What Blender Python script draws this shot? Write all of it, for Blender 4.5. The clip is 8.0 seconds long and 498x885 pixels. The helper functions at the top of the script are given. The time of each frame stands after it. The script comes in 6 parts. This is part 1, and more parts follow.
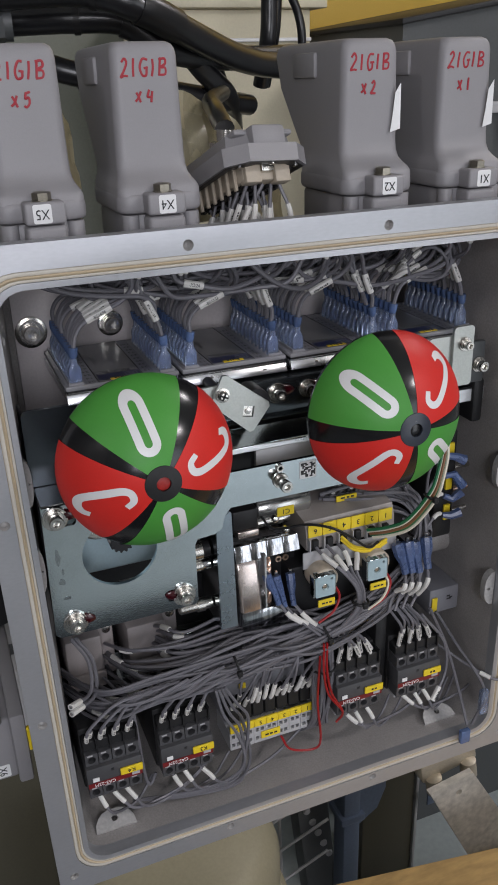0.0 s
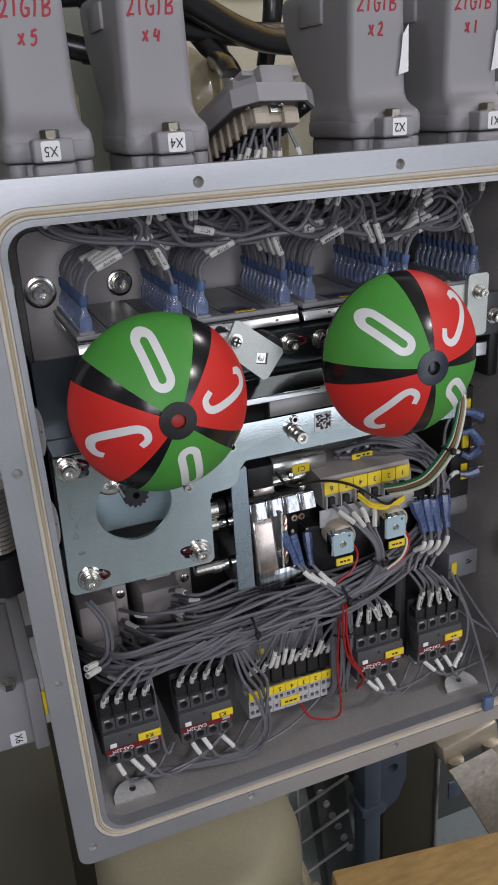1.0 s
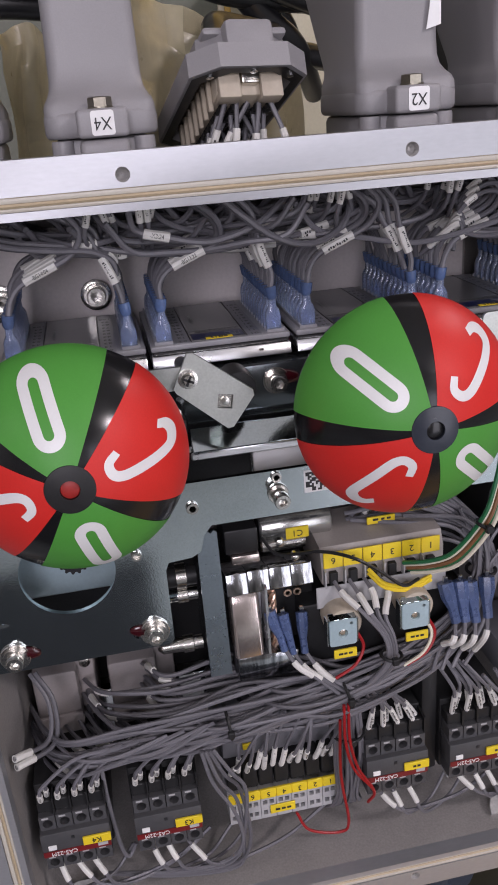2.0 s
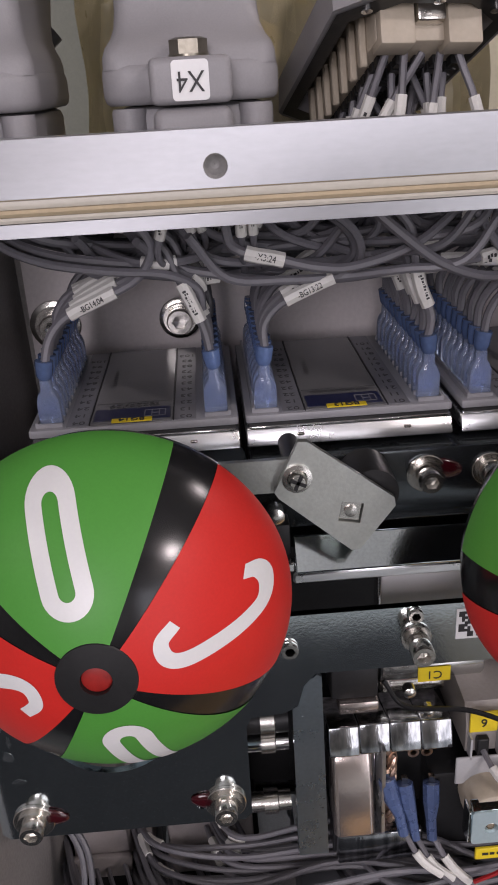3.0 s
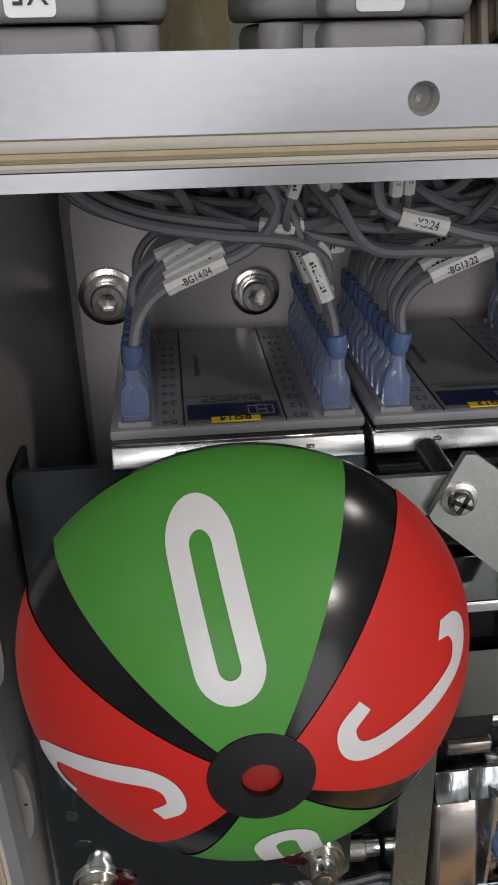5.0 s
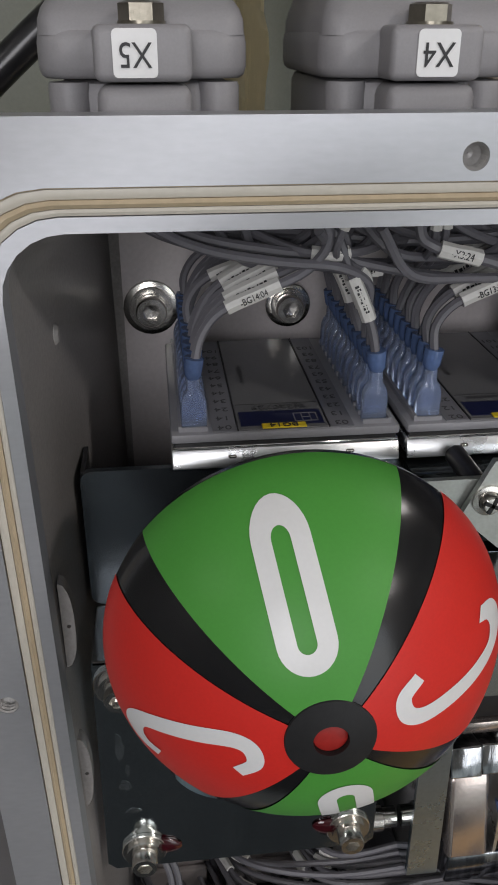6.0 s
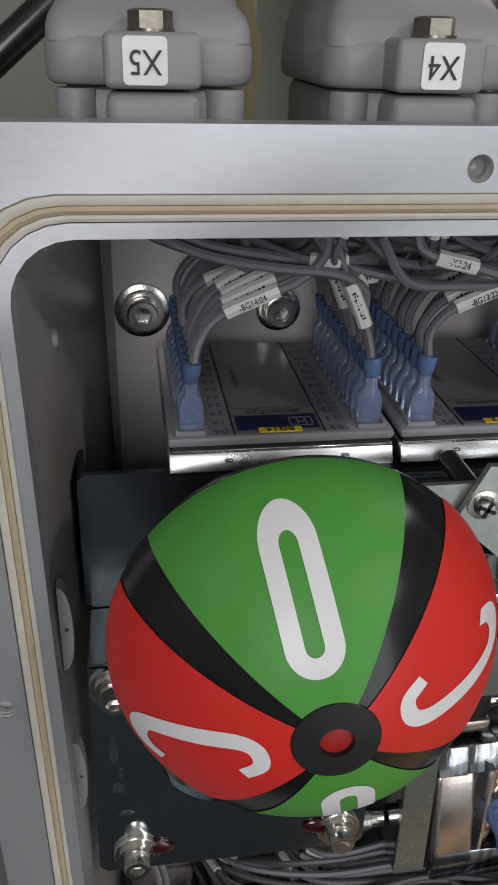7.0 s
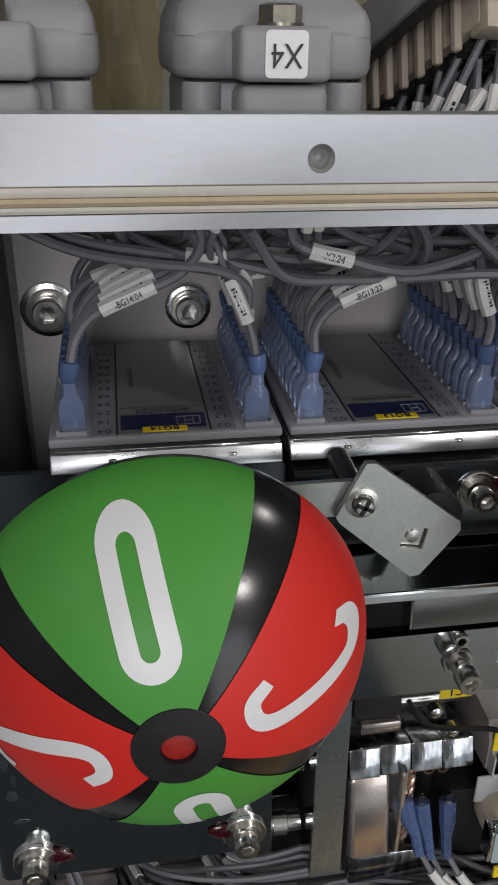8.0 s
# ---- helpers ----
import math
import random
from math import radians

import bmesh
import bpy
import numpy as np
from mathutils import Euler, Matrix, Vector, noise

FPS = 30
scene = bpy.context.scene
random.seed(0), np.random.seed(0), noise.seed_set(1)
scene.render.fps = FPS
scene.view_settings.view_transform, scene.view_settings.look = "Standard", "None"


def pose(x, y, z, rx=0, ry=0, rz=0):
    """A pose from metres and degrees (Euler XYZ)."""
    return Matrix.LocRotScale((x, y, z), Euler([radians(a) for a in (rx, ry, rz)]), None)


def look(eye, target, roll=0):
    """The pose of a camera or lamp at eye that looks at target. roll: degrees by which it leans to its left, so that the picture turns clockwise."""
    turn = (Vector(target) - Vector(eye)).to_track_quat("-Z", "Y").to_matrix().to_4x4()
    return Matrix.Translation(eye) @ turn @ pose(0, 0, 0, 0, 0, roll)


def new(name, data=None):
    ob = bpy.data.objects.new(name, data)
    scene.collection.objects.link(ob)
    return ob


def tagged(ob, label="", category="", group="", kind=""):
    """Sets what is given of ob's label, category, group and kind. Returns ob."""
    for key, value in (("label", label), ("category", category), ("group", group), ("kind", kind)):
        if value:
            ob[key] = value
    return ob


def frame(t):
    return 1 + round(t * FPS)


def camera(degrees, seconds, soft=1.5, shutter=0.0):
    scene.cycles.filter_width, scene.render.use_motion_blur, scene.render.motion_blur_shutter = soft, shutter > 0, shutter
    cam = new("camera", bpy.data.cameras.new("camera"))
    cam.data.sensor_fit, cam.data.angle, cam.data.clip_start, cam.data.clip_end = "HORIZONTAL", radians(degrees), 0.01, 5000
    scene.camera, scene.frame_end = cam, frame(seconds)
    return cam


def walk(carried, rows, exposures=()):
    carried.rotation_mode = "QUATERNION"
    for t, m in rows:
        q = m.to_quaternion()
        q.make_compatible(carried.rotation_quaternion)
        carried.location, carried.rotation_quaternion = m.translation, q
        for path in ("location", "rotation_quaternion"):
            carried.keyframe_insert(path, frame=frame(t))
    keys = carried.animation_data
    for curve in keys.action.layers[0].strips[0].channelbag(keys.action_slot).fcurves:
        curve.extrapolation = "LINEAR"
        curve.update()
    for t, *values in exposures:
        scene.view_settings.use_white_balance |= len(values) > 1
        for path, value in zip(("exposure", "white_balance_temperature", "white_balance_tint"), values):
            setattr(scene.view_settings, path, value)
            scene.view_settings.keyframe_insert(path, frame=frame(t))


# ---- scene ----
# The world's y points into the enclosure; the flange's face is y = 0.
cam = camera(33.7, 8.0, soft=1.8)
PATH = [
    (0, (-0.024, -0.46, 1.386), (0.636, 1.248, 0.58), -1.8),
    (0.5, (-0.033, -0.471, 1.383), (0.666, 1.231, 0.599), -2.1),
    (1, (-0.034, -0.467, 1.34), (0.618, 1.263, 0.578), -3.2),
    (1.2, (-0.013, -0.457, 1.327), (0.598, 1.289, 0.567), -3.8),
    (2.3, (0.127, -0.334, 1.325), (0.328, 1.502, 0.559), -4.1),
    (2.5, (0.133, -0.3, 1.327), (0.28, 1.538, 0.553), -3.9),
    (3, (0.116, -0.23, 1.321), (0.185, 1.597, 0.511), -3.3),
    (3.5, (0.097, -0.188, 1.316), (0.17, 1.625, 0.476), -2.7),
    (4, (0.071, -0.179, 1.314), (0.206, 1.623, 0.458), -1.9),
    (4.2, (0.07, -0.177, 1.311), (0.234, 1.633, 0.477), -1.5),
    (5.3, (0.064, -0.173, 1.312), (0.229, 1.607, 0.414), -0.9),
    (5.5, (0.059, -0.179, 1.312), (0.23, 1.6, 0.416), -0.6),
    (6, (0.045, -0.193, 1.326), (0.248, 1.584, 0.43), 0.1),
    (6.5, (0.041, -0.197, 1.328), (0.28, 1.576, 0.433), 0.9),
    (7, (0.036, -0.193, 1.328), (0.312, 1.574, 0.433), 1.4),
    (7.5, (0.04, -0.194, 1.33), (0.336, 1.568, 0.431), 1.4),
    (8, (0.072, -0.194, 1.326), (0.364, 1.571, 0.432), 0.9),
]
walk(cam, [(t, look(eye, target, roll)) for t, eye, target, roll in PATH],
     [(0.0, -0.62, 6250, 15.0), (1.2, -0.63, 6200, 16.0), (2.3, -0.35, 6450, 27.0), (2.8, -0.39, 6550, 26.0), (3.5, -0.75, 6700, 19.0), (4.1, -0.96, 6700, 18.0), (5.4, -0.68, 6550, 13.0), (8.0, -0.67, 6450, 13.0)])

# ---------------------------------------------------------------- world and light
world = bpy.data.worlds.new("world")
scene.world = world
world.use_nodes = True
sky = world.node_tree.nodes.new("ShaderNodeTexSky")
sky.sky_type = "NISHITA"
sky.sun_disc = False
sky.sun_elevation, sky.sun_rotation = radians(35), radians(200)
world.node_tree.links.new(sky.outputs[0], world.node_tree.nodes["Background"].inputs[0])
world.node_tree.nodes["Background"].inputs[1].default_value = 0.08


def area_lamp(name, place, target, sx, sy, watts, colour):
    d = bpy.data.lights.new(name, "AREA")
    d.shape, d.size, d.size_y, d.energy, d.color = "RECTANGLE", sx, sy, watts, colour
    ob = new(name, d)
    ob.matrix_world = look(place, target)
    return ob


TUBES = [(2.1, 0.5, 26.0), (2.1, -2.0, 62.0), (-2.2, -1.4, 20.0)]
for lx, ly, watts in TUBES:
    area_lamp("tube_light", (lx, ly, 2.93), (lx, ly + 0.001, 0), 0.40, 0.40, watts, (1.0, 0.96, 0.91))
area_lamp("window_light", (-0.42, -2.58, 1.95), (-0.42, 0, 1.95), 0.9, 1.3, 42.0, (0.97, 0.98, 1.0))
area_lamp("door_light", (1.50, -2.58, 1.05), (1.50, 0, 1.05), 1.3, 2.0, 26.0, (0.93, 0.98, 1.0))


# ---------------------------------------------------------------- materials
def material(name, colour, rough=0.5, metal=0.0, vary=0.10, grain=400.0, stain=25.0, bump=0.05, stretch=(1, 1, 1),
             coat=0.0, transmit=0.0, rough_vary=0.08, spread=0.0, second=None, speck=0.5):
    """A principled surface with colour and gloss varied at two scales, and fine relief."""
    m = bpy.data.materials.new(name)
    m.use_nodes = True
    nt = m.node_tree
    nodes, links = nt.nodes, nt.links
    p = nodes["Principled BSDF"]
    tc = nodes.new("ShaderNodeTexCoord")
    mp = nodes.new("ShaderNodeMapping")
    mp.inputs["Scale"].default_value = stretch
    links.new(tc.outputs["Object"], mp.inputs["Vector"])
    fine, broad = nodes.new("ShaderNodeTexNoise"), nodes.new("ShaderNodeTexNoise")
    fine.inputs["Scale"].default_value, fine.inputs["Detail"].default_value = grain, 4
    broad.inputs["Scale"].default_value, broad.inputs["Detail"].default_value = stain, 5
    broad.inputs["Roughness"].default_value = 0.65
    links.new(mp.outputs[0], fine.inputs["Vector"])
    links.new(tc.outputs["Object"], broad.inputs["Vector"])
    mix = nodes.new("ShaderNodeMix")
    mix.data_type = "FLOAT"
    mix.inputs[0].default_value = speck
    links.new(broad.outputs["Fac"], mix.inputs[2])
    links.new(fine.outputs["Fac"], mix.inputs[3])
    ramp = nodes.new("ShaderNodeValToRGB")
    lo = tuple(max(0, c * (1 - vary)) for c in colour)
    hi = tuple(min(1, c * (1 + vary)) for c in (second or colour))
    ramp.color_ramp.elements[0].position, ramp.color_ramp.elements[1].position = 0.3, 0.7
    ramp.color_ramp.elements[0].color, ramp.color_ramp.elements[1].color = (*lo, 1), (*hi, 1)
    links.new(mix.outputs[0], ramp.inputs[0])
    last = ramp.outputs[0]
    if spread:
        info, hsv = nodes.new("ShaderNodeObjectInfo"), nodes.new("ShaderNodeHueSaturation")
        rng = nodes.new("ShaderNodeMapRange")
        rng.inputs["To Min"].default_value, rng.inputs["To Max"].default_value = 1 - spread, 1 + spread
        links.new(info.outputs["Random"], rng.inputs["Value"])
        links.new(rng.outputs[0], hsv.inputs["Value"])
        links.new(last, hsv.inputs["Color"])
        last = hsv.outputs[0]
    links.new(last, p.inputs["Base Color"])
    r2 = nodes.new("ShaderNodeMapRange")
    r2.inputs["To Min"].default_value = max(0.02, rough - rough_vary)
    r2.inputs["To Max"].default_value = min(1, rough + rough_vary)
    links.new(broad.outputs["Fac"], r2.inputs["Value"])
    links.new(r2.outputs[0], p.inputs["Roughness"])
    p.inputs["Metallic"].default_value = metal
    p.inputs["Coat Weight"].default_value = coat
    p.inputs["Coat Roughness"].default_value = 0.12
    p.inputs["Transmission Weight"].default_value = transmit
    if bump:
        b = nodes.new("ShaderNodeBump")
        b.inputs["Strength"].default_value, b.inputs["Distance"].default_value = bump, 0.0006
        links.new(fine.outputs["Fac"], b.inputs["Height"])
        links.new(b.outputs[0], p.inputs["Normal"])
    return m


M_FLANGE = material("milled_aluminium", (0.45, 0.46, 0.485), 0.38, 0.55, 0.07, 600, 22, 0.04, (0.35, 1, 1.2), rough_vary=0.06)


def mill(m, radius, centre, strength):
    """Brushes the gloss along the fine arcs that a face mill leaves, turning about a centre that moves along x."""
    nt = m.node_tree
    nodes, links = nt.nodes, nt.links

    def calc(op, a, b):
        n = nodes.new("ShaderNodeMath")
        n.operation = op
        for socket, v in zip(n.inputs, (a, b)):
            if isinstance(v, (int, float)):
                socket.default_value = v
            else:
                links.new(v, socket)
        return n.outputs[0]

    tc, split = nodes.new("ShaderNodeTexCoord"), nodes.new("ShaderNodeSeparateXYZ")
    links.new(tc.outputs["Object"], split.inputs[0])
    h = calc("SUBTRACT", split.outputs["Z"], centre)
    root = calc("SQRT", calc("MAXIMUM", calc("SUBTRACT", radius * radius, calc("MULTIPLY", h, h)), 0.00001), 0)
    way = nodes.new("ShaderNodeCombineXYZ")
    links.new(calc("MULTIPLY", h, -1.0), way.inputs["X"])
    links.new(root, way.inputs["Z"])
    p = nodes["Principled BSDF"]
    links.new(way.outputs[0], p.inputs["Tangent"])
    p.inputs["Anisotropic"].default_value = strength


mill(M_FLANGE, 0.040, 0.455, 0.85)
M_CAST = material("grey_painted_casting", (0.270, 0.255, 0.246), 0.36, 0.0, 0.24, 700, 14, 0.12)
M_GASKET = material("cream_rubber_gasket", (0.48, 0.45, 0.385), 0.42, 0.0, 0.03, 500, 25, 0.03, second=(0.52, 0.49, 0.43))
# Tan tone puts the seal's orange reflection into the colour of groove and line.
M_TANLINE = material("tan_reflection_tone", (0.46, 0.37, 0.25), 0.45, 0.0, 0.10, 500, 40, 0.05)
M_HEX = material("yellow_passivated_steel", (0.27, 0.25, 0.205), 0.32, 1.0, 0.20, 500, 120, 0.08)
M_BRIGHT = material("brushed_bright_strip", (0.80, 0.81, 0.82), 0.30, 1.0, 0.12, 350, 45, 0.20, (0.15, 1, 1), rough_vary=0.14)
M_HOOD = material("grey_powder_coat", (0.270, 0.262, 0.272), 0.48, 0.0, 0.06, 1500, 25, 0.10)
M_ZINC = material("zinc_plated_sheet", (0.60, 0.655, 0.67), 0.09, 1.0, 0.10, 900, 28, 0.02, second=(0.66, 0.72, 0.74), rough_vary=0.04)
M_ZINCDULL = material("dull_zinc_sheet", (0.50, 0.52, 0.49), 0.38, 0.85, 0.12, 900, 28, 0.08)
M_THREAD = material("worn_thread", (0.42, 0.41, 0.40), 0.5, 0.3, 0.2, 600, 90, 0.1)
M_STEEL = material("bright_steel", (0.66, 0.64, 0.60), 0.22, 1.0, 0.10, 600, 60, 0.06)
M_CHROME = material("polished_strip", (0.78, 0.78, 0.78), 0.14, 1.0, 0.06, 500, 50, 0.06, (0.2, 1, 1))
M_POLCOPPER = material("polished_coppery_block", (0.62, 0.54, 0.50), 0.22, 0.9, 0.10, 500, 60, 0.05)
# Metal whose light and dark upright streaks imitate reflections by colour.
M_REFLSTREAK = material("painted_reflection_streaks", (0.28, 0.30, 0.33), 0.13, 1.0, 0.55, 260, 70, 0.25, (1, 1, 0.04), second=(0.52, 0.53, 0.55), speck=0.85)
M_COPPER = material("bare_copper", (0.80, 0.56, 0.43), 0.30, 1.0, 0.18, 500, 60, 0.15)
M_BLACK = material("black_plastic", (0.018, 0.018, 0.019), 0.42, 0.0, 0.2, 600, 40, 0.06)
M_BLACKGLOSS = material("black_gloss_paint", (0.009, 0.009, 0.010), 0.20, 0.0, 0.2, 900, 60, 0.02, rough_vary=0.03)
M_DARKPOLISH = material("dark_polished_bar", (0.12, 0.135, 0.145), 0.16, 0.9, 0.15, 500, 30, 0.03)
M_DARKBAR = material("black_anodised_bar", (0.022, 0.022, 0.025), 0.35, 0.2, 0.2, 500, 40, 0.06)
M_CONTACTOR = material("dark_grey_plastic", (0.060, 0.060, 0.064), 0.5, 0.0, 0.10, 900, 40, 0.06)
M_GREEN = material("green_gloss_paint", (0.066, 0.290, 0.044), 0.46, 0.0, 0.05, 1200, 40, 0.015)
M_RED = material("red_gloss_paint", (0.61, 0.026, 0.019), 0.46, 0.0, 0.06, 1200, 35, 0.015)
M_WHITE = material("white_paint_mark", (0.72, 0.72, 0.72), 0.35, 0.0, 0.03, 900, 60, 0.01)
M_WIRE = material("grey_wire_sheath", (0.142, 0.139, 0.155), 0.45, 0.0, 0.08, 700, 60, 0.03, spread=0.18)
M_SLEEVE = material("white_marker_sleeve", (0.66, 0.65, 0.62), 0.5, 0.0, 0.06, 900, 120, 0.03, spread=0.08)
M_SPADE = material("slate_blue_spade_sleeve", (0.10, 0.15, 0.31), 0.28, 0.0, 0.15, 500, 90, 0.03, transmit=0.35, spread=0.2)
M_BLUE = material("blue_crimp_sleeve", (0.15, 0.23, 0.44), 0.20, 0.0, 0.16, 500, 90, 0.03, transmit=0.45, spread=0.15)
M_CLEAR = material("clear_crimp_sleeve", (0.56, 0.66, 0.88), 0.14, 0.0, 0.06, 500, 90, 0.0, transmit=0.82)
M_INK = material("black_ink", (0.02, 0.02, 0.022), 0.5, 0.0, 0.1, 900, 90, 0.0)
M_REDINK = material("red_marker_ink", (0.33, 0.004, 0.016), 0.45, 0.0, 0.12, 500, 120, 0.0)
M_LABEL = material("white_label", (0.78, 0.78, 0.78), 0.22, 0.0, 0.02, 900, 60, 0.0)
M_YELLOW = material("yellow_label", (0.78, 0.58, 0.02), 0.40, 0.0, 0.05, 900, 60, 0.01)
M_MODULE = material("grey_module_plastic", (0.205, 0.205, 0.225), 0.42, 0.0, 0.06, 900, 40, 0.04)
M_MODFACE = material("module_face_foil", (0.165, 0.165, 0.17), 0.22, 0.0, 0.05, 900, 30, 0.01)
M_NAVY = material("navy_print", (0.010, 0.014, 0.060), 0.3, 0.0, 0.08, 900, 60, 0.0)
M_LIGHTGREY = material("light_grey_plastic", (0.40, 0.40, 0.41), 0.45, 0.0, 0.06, 900, 40, 0.03)
M_REDWIRE = material("red_wire_sheath", (0.32, 0.010, 0.012), 0.4, 0.0, 0.1, 700, 60, 0.03)
M_GREENWIRE = material("green_wire_sheath", (0.012, 0.13, 0.05), 0.4, 0.0, 0.1, 700, 60, 0.03)
M_BROWNWIRE = material("brown_wire_sheath", (0.20, 0.09, 0.04), 0.45, 0.0, 0.1, 700, 60, 0.03)
M_CREAMWIRE = material("cream_wire_sheath", (0.68, 0.64, 0.52), 0.45, 0.0, 0.06, 700, 60, 0.03)
M_YELLOWWIRE = material("yellow_wire_sheath", (0.75, 0.55, 0.02), 0.45, 0.0, 0.06, 700, 60, 0.03)
M_BLACKWIRE = material("black_wire_sheath", (0.012, 0.012, 0.013), 0.35, 0.0, 0.2, 700, 60, 0.03)
M_CABLE = material("black_cable_jacket", (0.012, 0.012, 0.014), 0.30, 0.0, 0.25, 250, 25, 0.10, coat=0.2)
M_WALLYELLOW = material("yellow_machine_paint", (0.62, 0.40, 0.06), 0.45, 0.0, 0.06, 400, 6, 0.03)
M_CREAM = material("cream_machine_paint", (0.62, 0.57, 0.42), 0.5, 0.0, 0.07, 300, 8, 0.04)
# Cream paint darkened to hold the shade under the enclosure.
M_SHADEDCREAM = material("shaded_cream_paint", (0.30, 0.27, 0.18), 0.5, 0.0, 0.10, 300, 8, 0.05)
M_WRAP = material("cream_plastic_wrap", (0.66, 0.60, 0.42), 0.30, 0.0, 0.08, 200, 30, 0.05, transmit=0.25)
M_OLIVE = material("dark_olive_paint", (0.075, 0.068, 0.045), 0.5, 0.0, 0.12, 300, 10, 0.04)
M_SLATE = material("slate_grey_paint", (0.075, 0.080, 0.082), 0.45, 0.0, 0.12, 300, 12, 0.04)
M_BLUESTEEL = material("blue_grey_bracket", (0.14, 0.18, 0.26), 0.4, 0.2, 0.12, 300, 30, 0.05)
M_BEIGE = material("passivated_bracket", (0.50, 0.44, 0.34), 0.4, 0.5, 0.15, 400, 40, 0.08)
M_WOOD = material("worn_orange_plank", (0.48, 0.31, 0.12), 0.55, 0.0, 0.34, 160, 18, 0.12, (0.25, 1, 1))
M_CEILING = material("white_ceiling_paint", (0.60, 0.60, 0.58), 0.6, 0.0, 0.04, 120, 3, 0.04)
M_ROOM = material("workshop_wall_paint", (0.30, 0.30, 0.29), 0.6, 0.0, 0.05, 120, 3, 0.04)
M_FLOOR = material("pale_floor_coating", (0.30, 0.34, 0.34), 0.5, 0.0, 0.12, 90, 3, 0.04)
M_LIME = material("beige_insert_plastic", (0.44, 0.38, 0.30), 0.45, 0.0, 0.08, 600, 60, 0.04)
M_REDRESIN = material("dark_red_lacquer", (0.040, 0.003, 0.006), 0.18, 0.0, 0.2, 500, 80, 0.04, coat=0.5)
M_CHIP = material("scuffed_paint_patch", (0.58, 0.63, 0.645), 0.24, 1.0, 0.15, 500, 80, 0.1)
M_GLASSCAP = material("clear_cover", (0.75, 0.76, 0.74), 0.18, 0.0, 0.04, 400, 40, 0.02, transmit=0.5)
M_TAN = material("grey_beige_housing", (0.26, 0.235, 0.23), 0.5, 0.0, 0.08, 700, 30, 0.06)
for m_ in (M_GREEN, M_RED, M_BLACK):
    m_.node_tree.nodes["Principled BSDF"].inputs["Specular IOR Level"].default_value = 0.32
M_FLOORDARK = material("matt_black_floor_dark", (0.026, 0.029, 0.032), 0.9, 0.0, 0.2, 200, 20, 0.1)
M_FLOORDARK.node_tree.nodes["Principled BSDF"].inputs["Specular IOR Level"].default_value = 0.1
M_TEAL = material("pale_blue_sheet", (0.42, 0.55, 0.60), 0.32, 0.35, 0.08, 500, 40, 0.03)
M_BLUEZINC = material("bluish_zinc_strip", (0.38, 0.45, 0.50), 0.28, 0.95, 0.10, 600, 40, 0.05)
M_TUBE = bpy.data.materials.new("lit_tube")
M_TUBE.use_nodes = True
M_TUBE.node_tree.nodes["Principled BSDF"].inputs["Emission Color"].default_value = (1, 0.96, 0.9, 1)
M_TUBE.node_tree.nodes["Principled BSDF"].inputs["Emission Strength"].default_value = 6.0


# ---------------------------------------------------------------- mesh tools
def thing(name, place, label, category, group="", kind=""):
    ob = new(name)
    ob.empty_display_size = 0.01
    ob.location = place
    return tagged(ob, label, category, group, kind)


def base_of(ob):
    p = Vector((0, 0, 0))
    while ob is not None:
        p = p + ob.location
        ob = ob.parent
    return p


def part(name, bm, mat, parent=None, label="", smooth=True, sharp=40.0):
    """Links a bmesh, built in world places, as one mesh object under parent."""
    me = bpy.data.meshes.new(name)
    if parent is not None:
        bmesh.ops.translate(bm, verts=bm.verts, vec=-base_of(parent))
    bmesh.ops.recalc_face_normals(bm, faces=bm.faces)
    if smooth:
        for f in bm.faces:
            f.smooth = True
        lim = radians(sharp)
        for e in bm.edges:
            if len(e.link_faces) == 2 and e.calc_face_angle(0) > lim:
                e.smooth = False
    bm.to_mesh(me)
    bm.free()
    me.materials.append(mat)
    ob = new(name, me)
    ob.parent = parent
    if label:
        ob["label"] = label
    return ob


def box(x0, x1, y0, y1, z0, z1, bevel=0.0, seg=2, bm=None, m=None):
    bm = bm or bmesh.new()
    vs = [bm.verts.new((x, y, z)) for x in (x0, x1) for y in (y0, y1) for z in (z0, z1)]
    q = [(0, 1, 3, 2), (4, 6, 7, 5), (0, 4, 5, 1), (2, 3, 7, 6), (0, 2, 6, 4), (1, 5, 7, 3)]
    fs = [bm.faces.new([vs[i] for i in f]) for f in q]
    if bevel:
        es = list({e for f in fs for e in f.edges})
        r = bmesh.ops.bevel(bm, geom=es, offset=bevel, segments=seg, profile=0.5, affect="EDGES", clamp_overlap=True)
        vs = list({v for f in r["faces"] for v in f.verts} | {v for v in vs if v.is_valid})
    if m is not None:
        bmesh.ops.transform(bm, matrix=m, verts=vs)
    return bm


def lathe(cx, cy, cz, profile, n=24, axis="y", bm=None, hexed=(), caps=True):
    """A turned body about an axis through (cx, cy, cz); profile of (radius, along). hexed: indices of rings that are hexagons."""
    bm = bm or bmesh.new()
    rings = []
    for i, (r, a) in enumerate(profile):
        ring = []
        for k in range(n):
            th = 2 * math.pi * k / n
            rr = r
            if i in hexed:
                rr = r / math.cos((th % (math.pi / 3)) - math.pi / 6)
            u, v = rr * math.cos(th), rr * math.sin(th)
            co = {"y": (cx + u, cy + a, cz + v), "z": (cx + u, cy + v, cz + a), "x": (cx + a, cy + u, cz + v)}[axis]
            ring.append(bm.verts.new(co))
        rings.append(ring)
    for a, b in zip(rings, rings[1:]):
        for k in range(n):
            bm.faces.new((a[k], a[(k + 1) % n], b[(k + 1) % n], b[k]))
    if caps:
        bm.faces.new(rings[0])
        bm.faces.new(list(reversed(rings[-1])))
    return bm


